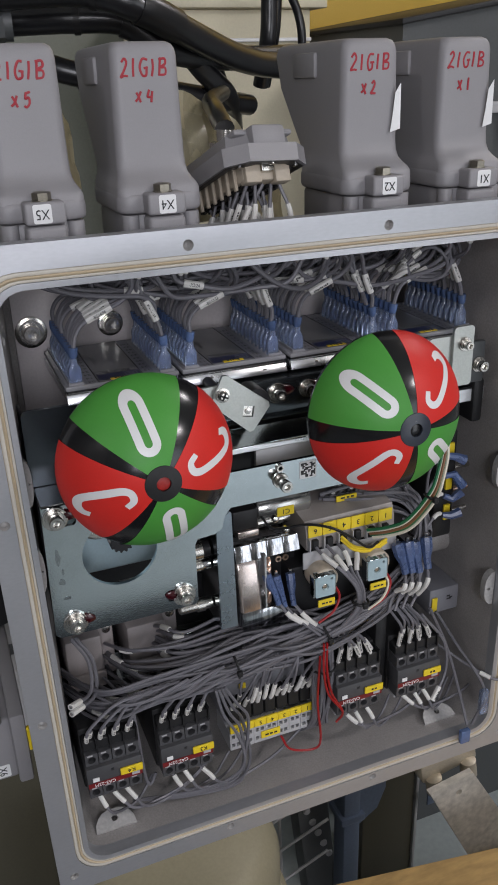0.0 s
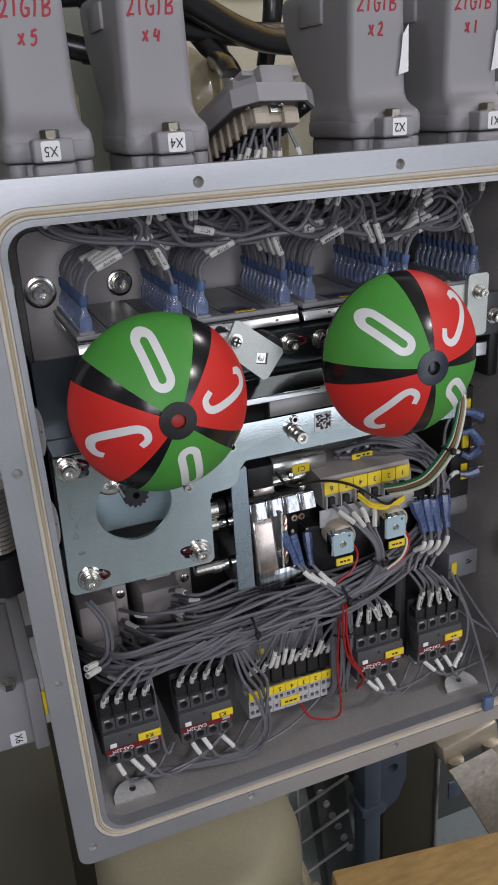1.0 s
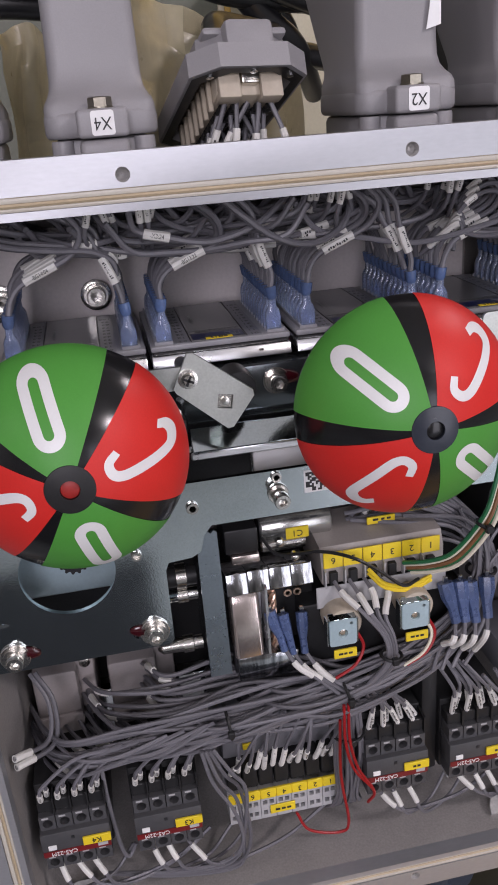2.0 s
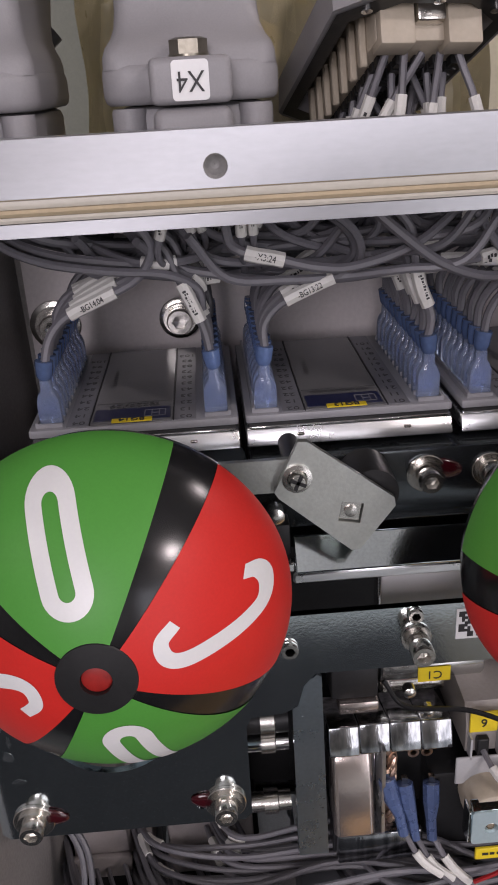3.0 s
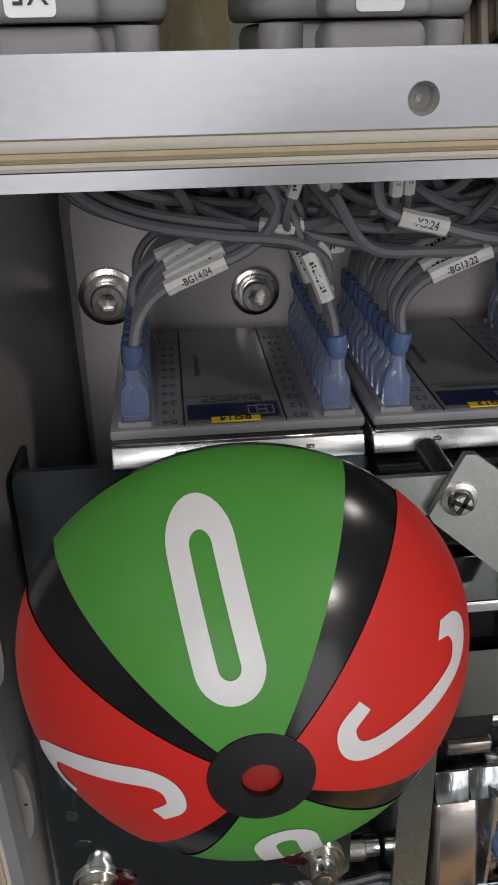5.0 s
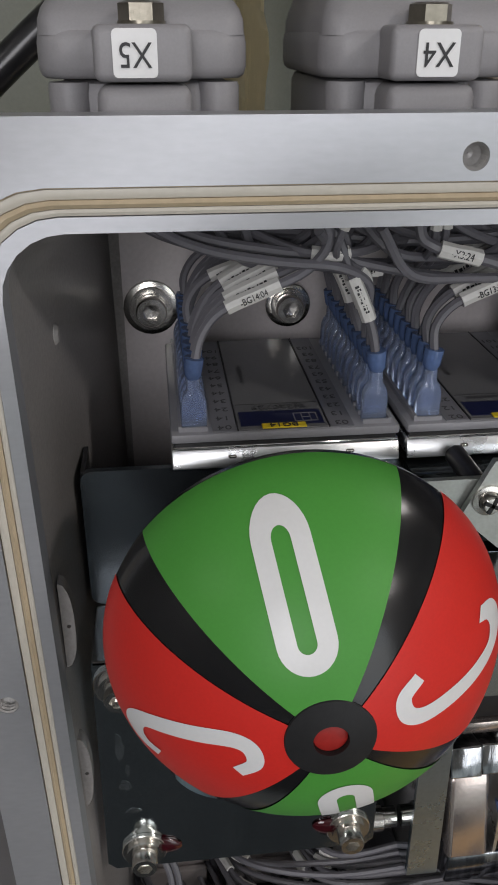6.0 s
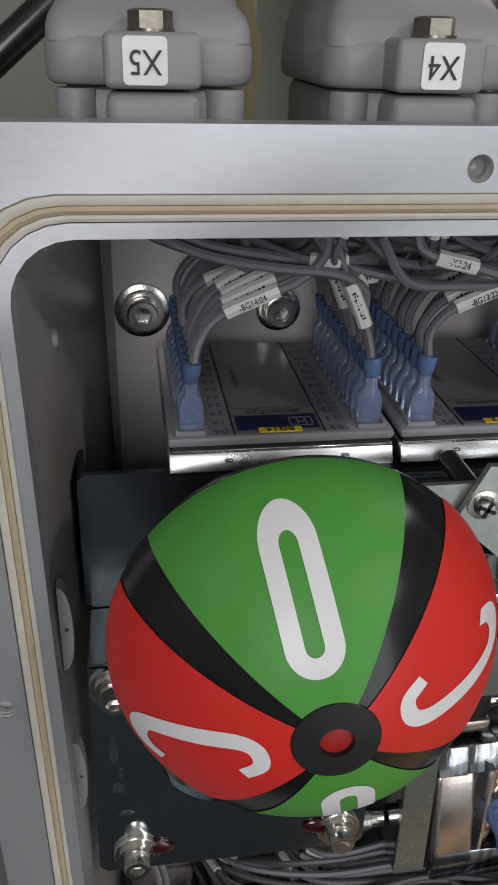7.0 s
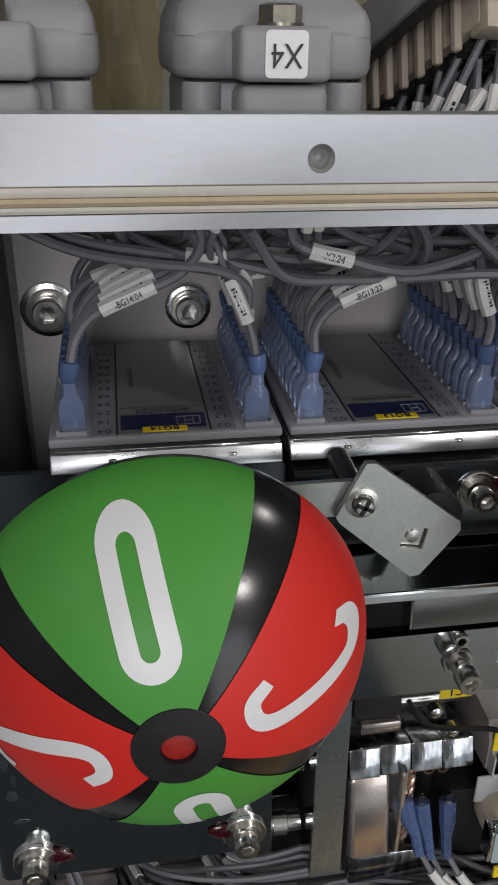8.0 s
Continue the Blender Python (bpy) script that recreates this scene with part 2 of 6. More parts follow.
def rounded(x0, x1, z0, z1, r, n=6):
    """The outline of a rounded rectangle, counter-clockwise."""
    out = []
    for cx, cz, a in ((x1 - r, z0 + r, -90), (x1 - r, z1 - r, 0), (x0 + r, z1 - r, 90), (x0 + r, z0 + r, 180)):
        for k in range(n + 1):
            t = radians(a + 90 * k / n)
            out.append((cx + r * math.cos(t), cz + r * math.sin(t)))
    return out


def circle(cx, cz, r, n=20):
    return [(cx + r * math.cos(2 * math.pi * k / n), cz + r * math.sin(2 * math.pi * k / n)) for k in range(n)]


def sheet(outline, holes, y0, y1, bm=None, m=None):
    """A plate in the x-z plane between y0 and y1, with holes through it."""
    bm = bm or bmesh.new()
    vs, es = [], []
    for loop in [outline, *holes]:
        ring = [bm.verts.new((x, y0, z)) for x, z in loop]
        es += [bm.edges.new((ring[k], ring[(k + 1) % len(ring)])) for k in range(len(ring))]
        vs += ring
    fs = [f for f in bmesh.ops.triangle_fill(bm, use_beauty=True, use_dissolve=False, edges=es)["geom"] if isinstance(f, bmesh.types.BMFace)]
    r = bmesh.ops.extrude_face_region(bm, geom=fs)
    nv = [v for v in r["geom"] if isinstance(v, bmesh.types.BMVert)]
    bmesh.ops.translate(bm, verts=nv, vec=(0, y1 - y0, 0))
    if m is not None:
        bmesh.ops.transform(bm, matrix=m, verts=vs + nv)
    return bm


def ring_frame(outer, inner, y0, y1, bm=None, crown=0.0):
    """A closed frame between two outlines of the same count."""
    bm = bm or bmesh.new()
    n = len(outer)
    mid = [((a[0] + b[0]) / 2, (a[1] + b[1]) / 2) for a, b in zip(outer, inner)]
    loops = [(outer, y1), (outer, y0), (mid, y0 - crown), (inner, y0), (inner, y1)]
    rings = [[bm.verts.new((x, y, z)) for x, z in lp] for lp, y in loops]
    for a, b in zip(rings, rings[1:] + rings[:1]):
        for k in range(n):
            bm.faces.new((a[k], a[(k + 1) % n], b[(k + 1) % n], b[k]))
    return bm


def smooth_path(points, per=6):
    """A Catmull-Rom curve through the points."""
    p = [Vector(q) for q in points]
    if len(p) == 2:
        return p
    p = [p[0] * 2 - p[1]] + p + [p[-1] * 2 - p[-2]]
    out = []
    for i in range(1, len(p) - 2):
        for k in range(per):
            t = k / per
            out.append(0.5 * (2 * p[i] + (p[i + 1] - p[i - 1]) * t + (2 * p[i - 1] - 5 * p[i] + 4 * p[i + 1] - p[i + 2]) * t * t
                              + (3 * p[i] - p[i - 1] - 3 * p[i + 1] + p[i + 2]) * t ** 3))
    out.append(p[-2])
    return out


def tube(path, r, n=8, bm=None, taper=None):
    """A round tube along a list of places."""
    bm = bm or bmesh.new()
    rings, up = [], None
    for i, q in enumerate(path):
        d = (path[min(i + 1, len(path) - 1)] - path[max(i - 1, 0)])
        if d.length < 1e-9:
            d = Vector((0, 0, 1))
        d.normalize()
        if up is None:
            up = d.orthogonal().normalized()
        up = (up - d * up.dot(d))
        up = up.normalized() if up.length > 1e-6 else d.orthogonal().normalized()
        side = d.cross(up)
        rr = r if taper is None else r * taper(i / max(1, len(path) - 1))
        rings.append([bm.verts.new(q + rr * (math.cos(2 * math.pi * k / n) * up + math.sin(2 * math.pi * k / n) * side)) for k in range(n)])
    for a, b in zip(rings, rings[1:]):
        for k in range(n):
            bm.faces.new((a[k], a[(k + 1) % n], b[(k + 1) % n], b[k]))
    bm.faces.new(rings[0])
    bm.faces.new(list(reversed(rings[-1])))
    return bm


def along(path, a, b):
    """The stretch of a path between two fractions of its length."""
    n = len(path) - 1
    i, j = a * n, b * n
    out = []
    steps = max(2, int(j - i) + 2)
    for k in range(steps):
        f = i + (j - i) * k / (steps - 1)
        c = min(int(f), n - 1)
        out.append(path[c].lerp(path[c + 1], f - c))
    return out


def text(name, body, size, place, right, up, mat, parent, depth=0.00012, squeeze=1.0, shear=0.0, lines=0.0):
    """Lettering in the built-in font, turned into a mesh; place is its middle."""
    cu = bpy.data.curves.new(name, "FONT")
    cu.body, cu.size, cu.extrude, cu.align_x, cu.align_y, cu.shear = body, size, depth, "CENTER", "CENTER", shear
    cu.resolution_u = 3
    if lines:
        cu.space_line = lines / size
    tmp = new(name, cu)
    bpy.context.view_layer.update()
    me = bpy.data.meshes.new_from_object(tmp.evaluated_get(bpy.context.evaluated_depsgraph_get()))
    bpy.data.objects.remove(tmp)
    x, u = Vector(right).normalized(), Vector(up).normalized()
    w = x.cross(u)
    m = Matrix(((x[0] * squeeze, u[0], w[0], place[0]), (x[1] * squeeze, u[1], w[1], place[1]), (x[2] * squeeze, u[2], w[2], place[2]), (0, 0, 0, 1)))
    me.transform(Matrix.Translation(-base_of(parent)) @ m)
    me.materials.clear()
    me.materials.append(mat)
    ob = new(name, me)
    ob.parent = parent
    return ob


UP_SIDE_DOWN = ((-1, 0, 0), (0, 0, -1))


def bars(name, rows, place, right, up, w, h, mat, parent):
    """Unreadable print: a few plain bars."""
    bm = bmesh.new()
    x, u = Vector(right).normalized(), Vector(up).normalized()
    nrm = x.cross(u)
    for a, b, c in rows:
        o = Vector(place) + x * (a * w) + u * (c * h)
        vs = [bm.verts.new(o + x * dx * w + u * dz * h + nrm * 0.0001) for dx, dz in ((0, 0), (b - a, 0), (b - a, 0.24), (0, 0.24))]
        bm.faces.new(vs)
    return part(name, bm, mat, parent, smooth=False)


# ---------------------------------------------------------------- the enclosure
XO0, XO1, ZO0, ZO1 = -0.0142, 0.3995, 0.8240, 1.3095      # flange, outer
IN = 0.0252                                                 # flange width


def lean(outline):
    """The left side of the casting leans a little."""
    return [(x - 0.0160 * (z - 1.115) * max(0.0, min(1.0, (0.36 - x) / 0.36)), z) for x, z in outline]


def inset(d, r):
    return lean(rounded(XO0 + d, XO1 - d, ZO0 + d, ZO1 - d, r))


HOLES = [(0.120, 1.300), (0.253, 1.300), (-0.004, 1.300), (0.390, 1.300),
         (-0.0060, 1.144), (-0.0035, 0.988), (0.390, 1.144), (0.390, 0.989),
         (0.1275, 0.8350), (0.2580, 0.8345), (0.0015, 0.8395), (0.390, 0.8365)]
box_shell = thing("enclosure", (0.193, 0.06, 0.824), "grey cast equipment enclosure with milled aluminium flange, cover removed", "enclosure")
bm = sheet(inset(0.0, 0.009), [inset(0.0150, 0.0225)] + [circle(x, z, 0.0033) for x, z in HOLES], 0.0, 0.010)
part("flange", bm, M_FLANGE, box_shell, "milled aluminium flange face")
part("groove", ring_frame(inset(0.0151, 0.0225), inset(0.0214, 0.0188), 0.0012, 0.0099), M_TANLINE, box_shell)
bm = ring_frame(inset(0.0154, 0.0224), inset(0.0176, 0.0210), 0.0005, 0.0019, crown=0.0004)
part("gasket", bm, M_GASKET, box_shell, "cream rubber seal in its groove")
# The raised tan line between the seals stands in for a reflection.
bm = ring_frame(inset(0.0178, 0.0209), inset(0.0196, 0.0198), 0.0004, 0.0019, crown=0.0007)
part("tan_line", bm, M_TANLINE, box_shell, "tan line between the seals, an orange reflection put into colour")
bm = ring_frame(inset(0.0198, 0.0197), inset(0.0213, 0.0189), 0.0006, 0.0019, crown=0.0003)
part("gasket", bm, M_GASKET, box_shell)
part("inner_lip", ring_frame(inset(0.0215, 0.0187), inset(IN, 0.0160), 0.0, 0.0099), M_FLANGE, box_shell)
for x, z in HOLES:
    bm = lathe(x, 0.0, z, [(0.00325, 0.0002), (0.0029, 0.0008), (0.0031, 0.0014), (0.0027, 0.0020), (0.0031, 0.0026), (0.0027, 0.0032), (0.0031, 0.0038), (0.0027, 0.0044), (0.0012, 0.0056), (0.0002, 0.0060)], 16, caps=False)
    part("threaded_hole", bm, M_THREAD, box_shell, smooth=False)
# tapering body
WALL = 0.006
def body_loop(d, r):
    return lean(rounded(XO0 + d, XO1 - d, ZO0 + d, ZO1 - d, r))
bm = bmesh.new()
loops = [(body_loop(IN - 0.006, 0.020), 0.0099), (body_loop(IN + 0.008, 0.020), 0.172), (body_loop(IN + 0.016, 0.016), 0.166), (body_loop(IN, 0.016), 0.0099)]
rings = [[bm.verts.new((x, y, z)) for x, z in lp] for lp, y in loops]
n = len(rings[0])
for a, b in zip(rings, rings[1:] + rings[:1]):
    for k in range(n):
        bm.faces.new((a[k], a[(k + 1) % n], b[(k + 1) % n], b[k]))
part("side_wall", bm, M_CAST, box_shell)
part("back_wall", sheet(body_loop(IN + 0.0085, 0.018), [], 0.1662, 0.1715), M_CAST, box_shell)


M_EAR = material("scuffed_grey_casting", (0.42, 0.41, 0.40), 0.5, 0.2, 0.25, 400, 60, 0.15)


def tab(parent, place, rz, rx=0, thick=0.004, reach=1.0, mat=None):
    """A cast fixing ear with a hole."""
    out = [(-0.016, 0), (0.016, 0), (0.0152, 0.006 * reach), (0.0125, 0.0105 * reach), (0.009, 0.0135 * reach), (0.004, 0.015 * reach), (-0.004, 0.015 * reach), (-0.009, 0.0135 * reach), (-0.0125, 0.0105 * reach), (-0.0152, 0.006 * reach)]
    m = pose(*place, rx, 0, 0) @ pose(0, 0, 0, 0, rz, 0)
    return part("fixing_ear", sheet(out, [circle(0, 0.008 * reach, 0.0026 * reach, 12)], -thick, thick, m=m), mat or M_EAR, parent, "pale scuffed fixing ear; the small left-wall ones stand in for highlights")


for px, pz, rz in ((0.040, 0.8505, 0), (0.338, 0.8505, 0)):
    tab(box_shell, (px, 0.020, pz), rz, -62, 0.003)
for pz in (1.098, 0.990):
    tab(box_shell, (0.3735, 0.012, pz), -90, 0, 0.003, 0.6)

# Two small ears added in place of faint oval highlights on the left wall.
for pz in (1.163, 1.100):
    tab(box_shell, (0.0110, 0.014, pz), 90, 0, 0.0025, 0.26, M_CAST)

part("wall_stud", lathe(0.0120, 0.052, 1.2430, [(0.0036, 0), (0.0036, 0.0012), (0.0024, 0.0024), (0.0003, 0.0026)], 16, "x"), M_EAR, box_shell, "small scuffed stud")

# back plate with its bolts
back_plate = thing("back_plate", (0.19, 0.158, 1.0), "plain grey galvanised mounting plate at the back of the enclosure", "mounting plate")
part("plate", sheet(rounded(0.0300, 0.352, 0.895, 1.262, 0.012), [], 0.1560, 0.1585), material("dull_galvanised", (0.54, 0.50, 0.495), 0.42, 0.12, 0.10, 500, 18, 0.08), back_plate)


def socket_bolt(x, y, z, r, length, washer=0.0, label="steel socket-head bolt with washers", lacquer=0, mat=None, spacer=0.0):
    """A socket-head bolt whose axis points out of the enclosure; y is the seat."""
    mat = mat or M_STEEL
    b = thing("socket_bolt", (x, y, z), label, "bolt", "socket bolts")
    at = 0.0
    if washer:
        part("washer", lathe(x, y, z, [(washer * 0.5, -0.0001), (washer, -0.0001), (washer, -0.0014), (washer * 0.96, -0.0017), (washer * 0.5, -0.0017)], 24), mat, b)
        part("spring_washer", lathe(x, y, z, [(washer * 0.45, -0.0017), (washer * 0.78, -0.0017), (washer * 0.78, -0.0036), (washer * 0.45, -0.0036)], 24), mat, b)
        at = 0.0036
    if spacer:
        prof = [(r * 0.6, -at)]
        k = int(spacer / 0.0012)
        for i in range(k):
            prof += [(r * 0.80, -at - spacer * i / k), (r * 0.70, -at - spacer * (i + 0.5) / k)]
        prof.append((r * 0.6, -at - spacer))
        part("shank", lathe(x, y, z, prof, 16), mat, b)
        at += spacer
    part("head", lathe(x, y, z, [(r * 0.6, -at), (r * 0.97, -at), (r, -at - 0.0006), (r, -at - length + 0.0008), (r * 0.92, -at - length), (r * 0.52, -at - length),
                                 (r * 0.50, -at - length + 0.0030), (0.0002, -at - length + 0.0034)], 24, hexed=(5, 6)), mat, b)
    if lacquer:
        bm = bmesh.new()
        bmesh.ops.create_uvsphere(bm, u_segments=12, v_segments=8, radius=1.0)
        bmesh.ops.transform(bm, matrix=pose(x + lacquer * r * 1.35, y - 0.0006, z + 0.0014, 0, 12, 0) @ Matrix.Diagonal((0.0078, 0.0013, 0.0040, 1)), verts=bm.verts)
        part("lacquer_seal", bm, M_REDRESIN, b, "dark red lacquer dab")
    return b


socket_bolt(0.0420, 0.156, 1.2185, 0.0066, 0.006, 0.0120)
socket_bolt(0.1012, 0.152, 1.2190, 0.0060, 0.006, 0.0098)

# ---------------------------------------------------------------- domes
M_CORERED = material("faded_red_core", (0.30, 0.014, 0.010), 0.5, 0.0, 0.25, 500, 150, 0.05)
DR, DC, DE = 0.0541, 0.0406, 0.62
TILTED = Matrix(((0.9998, 0.0170, 0.0, 0), (-0.0170, 0.9981, 0.0600, 0), (0.0010, -0.0600, 0.9982, 0), (0, 0, 0, 1)))


M_HUBRUBBER = material("blue_grey_rubber", (0.024, 0.029, 0.042), 0.24, 0.0, 0.12, 600, 80, 0.03)


def dome(place, turn, hub_mat, core_mat, core_label):
    cx, cy, cz = place
    d = thing("dome_knob", place, "glossy dome knob with green and red panels, black bands, white marks", "knob", "dome knobs")

    def lift(u, v, off):
        """A place on the dome over (u, v), off proud of it."""
        r = min(DR * 0.99999, math.hypot(u, v))
        q = 1 - (r / DR) ** 2
        slope = DC * DE * q ** (DE - 1) * 2 * r / DR ** 2
        f = 1 / math.hypot(slope, 1)
        a = math.atan2(v, u)
        rr = r + off * slope * f
        return Vector((cx + rr * math.cos(a), cy - DC * q ** DE - off * f, cz + rr * math.sin(a)))

    steps = [math.sin(radians(90 * k / 30)) for k in range(1, 30)] + [0.9996]
    prof = [(0.0003, -DC + 0.0025), (0.0043, -DC + 0.0025)] + [(DR * s, -DC * (1 - s * s) ** DE) for s in steps if s > 0.082] + [(DR, 0.0), (DR * 0.985, 0.004), (DR * 0.90, 0.0095), (DR * 0.55, 0.015), (0.0003, 0.016)]
    part("shell", lathe(cx, cy, cz, prof, 96), M_BLACKGLOSS, d, "black glossy dome shell")

    def panel(mid, half, mat, label):
        bm = bmesh.new()
        rows = []
        inner = 0.0108 / DR
        for i in range(27):
            s = inner + (0.99995 - inner) * math.sin(radians(90 * i / 26))
            rows.append([bm.verts.new(lift(DR * s * math.cos(radians(mid - half + 2 * half * k / 24)), DR * s * math.sin(radians(mid - half + 2 * half * k / 24)), 0.00025)) for k in range(25)])
        for a, b in zip(rows, rows[1:]):
            for k in range(24):
                bm.faces.new((a[k], a[k + 1], b[k + 1], b[k]))
        return part("panel", bm, mat, d, label, sharp=80)

    def stroke(name, centre, width, mid, parent, closed=False):
        """A painted line, laid on the dome; centre in (sideways, outwards) metres; width by place along it."""
        path = [Vector((u, v, 0)) for u, v in centre]
        path = smooth_path(path, 8) if not closed else path
        bm = bmesh.new()
        c, s = math.cos(radians(mid)), math.sin(radians(mid))
        rows = []
        n = len(path)
        for i, q in enumerate(path):
            if closed:
                dq = path[(i + 1) % n] - path[i - 1]
            else:
                dq = path[min(i + 1, n - 1)] - path[max(i - 1, 0)]
            dq.normalize()
            side = Vector((-dq.y, dq.x, 0))
            w = width(i / (n - 1)) if callable(width) else width
            row = []
            for f in (-1, -0.5, 0, 0.5, 1):
                e = q + side * (w * f)
                row.append(bm.verts.new(lift(e.y * c - e.x * s, e.y * s + e.x * c, 0.00045)))
            rows.append(row)
        pairs = list(zip(rows, rows[1:])) + ([(rows[-1], rows[0])] if closed else [])
        for a, b in pairs:
            for k in range(4):
                bm.faces.new((a[k], a[k + 1], b[k + 1], b[k]))
        return part(name, bm, M_WHITE, parent, "white painted mark", sharp=80)

    for i in range(4):
        mid = turn + 90 * i
        green = i % 2 == 1
        p = panel(mid, 37.5, M_GREEN if green else M_RED, "green painted panel" if green else "red painted panel")
        if green:
            loop = []
            w, lo, hi = 0.0046, 0.0240, 0.0433
            for k in range(17):
                a = radians(180 * k / 16)
                loop.append((w * math.cos(a), hi + w * math.sin(a)))
            loop += [(-w, hi - (hi - lo) * k / 10) for k in range(1, 10)]
            for k in range(17):
                a = radians(180 + 180 * k / 16)
                loop.append((w * math.cos(a), lo + w * math.sin(a)))
            loop += [(w, lo + (hi - lo) * k / 10) for k in range(1, 10)]
            stroke("mark", loop, 0.00235, mid - 0.3, p, True)
        else:
            pts = [(0.0086, 0.0428), (0.0066, 0.0462), (0.0025, 0.0475), (-0.0020, 0.0455), (-0.0036, 0.0400), (-0.0040, 0.0310),
                   (-0.0035, 0.0225), (-0.0008, 0.0186), (0.0040, 0.0186), (0.0070, 0.0232)]
            stroke("mark", pts, lambda f: 0.0023 * (0.75 + 0.3 * math.sin(math.pi * f)), mid, p)
    ring = bmesh.new()
    rows = []
    for r in (0.0042, 0.0060, 0.0085, 0.0106, 0.0109):
        off = 0.0006 if r < 0.0107 else 0.0002
        rows.append([ring.verts.new(lift(r * math.cos(2 * math.pi * k / 48), r * math.sin(2 * math.pi * k / 48), off)) for k in range(48)])
    rows.insert(0, [ring.verts.new((v.co.x, v.co.y + 0.0035, v.co.z)) for v in rows[0]])
    for a, b in zip(rows, rows[1:]):
        for k in range(48):
            ring.faces.new((a[k], a[(k + 1) % 48], b[(k + 1) % 48], b[k]))
    hub = part("hub", ring, hub_mat, d, "round hub ring")
    part("core", lathe(cx, cy - DC, cz, [(0.0041, 0.0030), (0.0041, 0.0010), (0.0036, 0.0007), (0.0003, 0.0007)], 24), core_mat, hub, core_label)
    part("shaft", lathe(cx, cy, cz, [(0.0070, 0.010), (0.0070, 0.085), (0.0003, 0.0851)], 20), M_BLACK, d)
    d.matrix_basis = Matrix.LocRotScale(place, TILTED.to_quaternion(), None)
    return d


dome((0.0802, -0.0177, 1.1783), 13.0, M_BLACK, M_CORERED, "faded red core")
dome((0.2390, -0.0253, 1.1848), 47.0, M_HUBRUBBER, M_BLACKGLOSS, "dark open core")


# ---------------------------------------------------------------- plug connectors on the roof
def hood_body(x0, x1, y0, y1, z0, z1, top_in, bm=None, bevel=0.004):
    """A tapering hood: (x0..x1, y0..y1) at the foot, narrowed by top_in at the head."""
    bm = bmesh.new()
    t = top_in
    lo = [(x0, y0), (x1, y0), (x1, y1), (x0, y1)]
    hi = [(x0 + t, y0 + t * 0.3), (x1 - t, y0 + t * 0.3), (x1 - t, y1 - t), (x0 + t, y1 - t)]
    a = [bm.verts.new((x, y, z0)) for x, y in lo]
    b = [bm.verts.new((x, y, z1)) for x, y in hi]
    bm.faces.new(list(reversed(a)))
    bm.faces.new(b)
    for k in range(4):
        bm.faces.new((a[k], a[(k + 1) % 4], b[(k + 1) % 4], b[k]))
    bmesh.ops.bevel(bm, geom=list(bm.edges), offset=bevel, segments=3, profile=0.5, affect="EDGES", clamp_overlap=True)
    return bm


def hood_loft(x, levels, r):
    """A soft-edged hood: rounded plans (half width, front, back, height) joined upwards."""
    bm = bmesh.new()
    rings = [[bm.verts.new((u, v, z)) for u, v in rounded(x - hw, x + hw, y0, y1, min(r, hw * 0.6), 6)] for hw, y0, y1, z in levels]
    n = len(rings[0])
    for a, b in zip(rings, rings[1:]):
        for k in range(n):
            bm.faces.new((a[k], a[(k + 1) % n], b[(k + 1) % n], b[k]))
    bm.faces.new(list(reversed(rings[0])))
    bm.faces.new(rings[-1])
    return bm


PEN = {"2": [[(0.05, 0.8), (0.35, 1.0), (0.6, 0.75), (0.3, 0.3), (0.0, 0.0), (0.35, 0.05), (0.75, 0.0)]],
       "1": [[(0.35, 1.0), (0.33, 0.5), (0.3, 0.0)]],
       "G": [[(0.75, 0.95), (0.3, 0.95), (0.05, 0.5), (0.25, 0.05), (0.65, 0.1), (0.7, 0.45)], [(0.4, 0.45), (0.85, 0.45)]],
       "B": [[(0.1, 1.0), (0.1, 0.0)], [(0.0, 0.95), (0.6, 0.95), (0.65, 0.7), (0.2, 0.52), (0.7, 0.4), (0.7, 0.1), (0.0, 0.03)]],
       "x": [[(0.05, 0.75), (0.4, 0.35), (0.7, 0.0)], [(0.65, 0.8), (0.35, 0.3), (0.0, 0.1)]],
       "5": [[(0.75, 1.0), (0.25, 0.95)], [(0.25, 0.95), (0.15, 0.55), (0.55, 0.6), (0.65, 0.25), (0.3, 0.0), (0.0, 0.05)]],
       "4": [[(0.3, 0.9), (0.1, 0.4), (0.75, 0.42)], [(0.65, 0.8), (0.6, 0.4), (0.55, 0.0)]]}


def scribble(word, x, y, z, high, step, parent):
    """Pen writing, drawn stroke by stroke on the face at y."""
    bm = bmesh.new()
    for i, ch in enumerate(word):
        for st in PEN[ch]:
            jit = [(u + random.uniform(-0.05, 0.05), v + random.uniform(-0.04, 0.04)) for u, v in st]
            path = smooth_path([(x + i * step + (u + 0.12 * v) * high * 0.62, 0, z + v * high) for u, v in jit], 5)
            first = len(bm.verts)
            tube(path, 0.00070, 6, bm)
            bm.verts.ensure_lookup_table()
            for v in bm.verts[first:]:
                v.co.y = y + 0.0006 * (v.co.z - 1.36) / 0.05 + v.co.y * 0.35
    return part("handwriting", bm, M_REDINK, parent, "red marker handwriting")


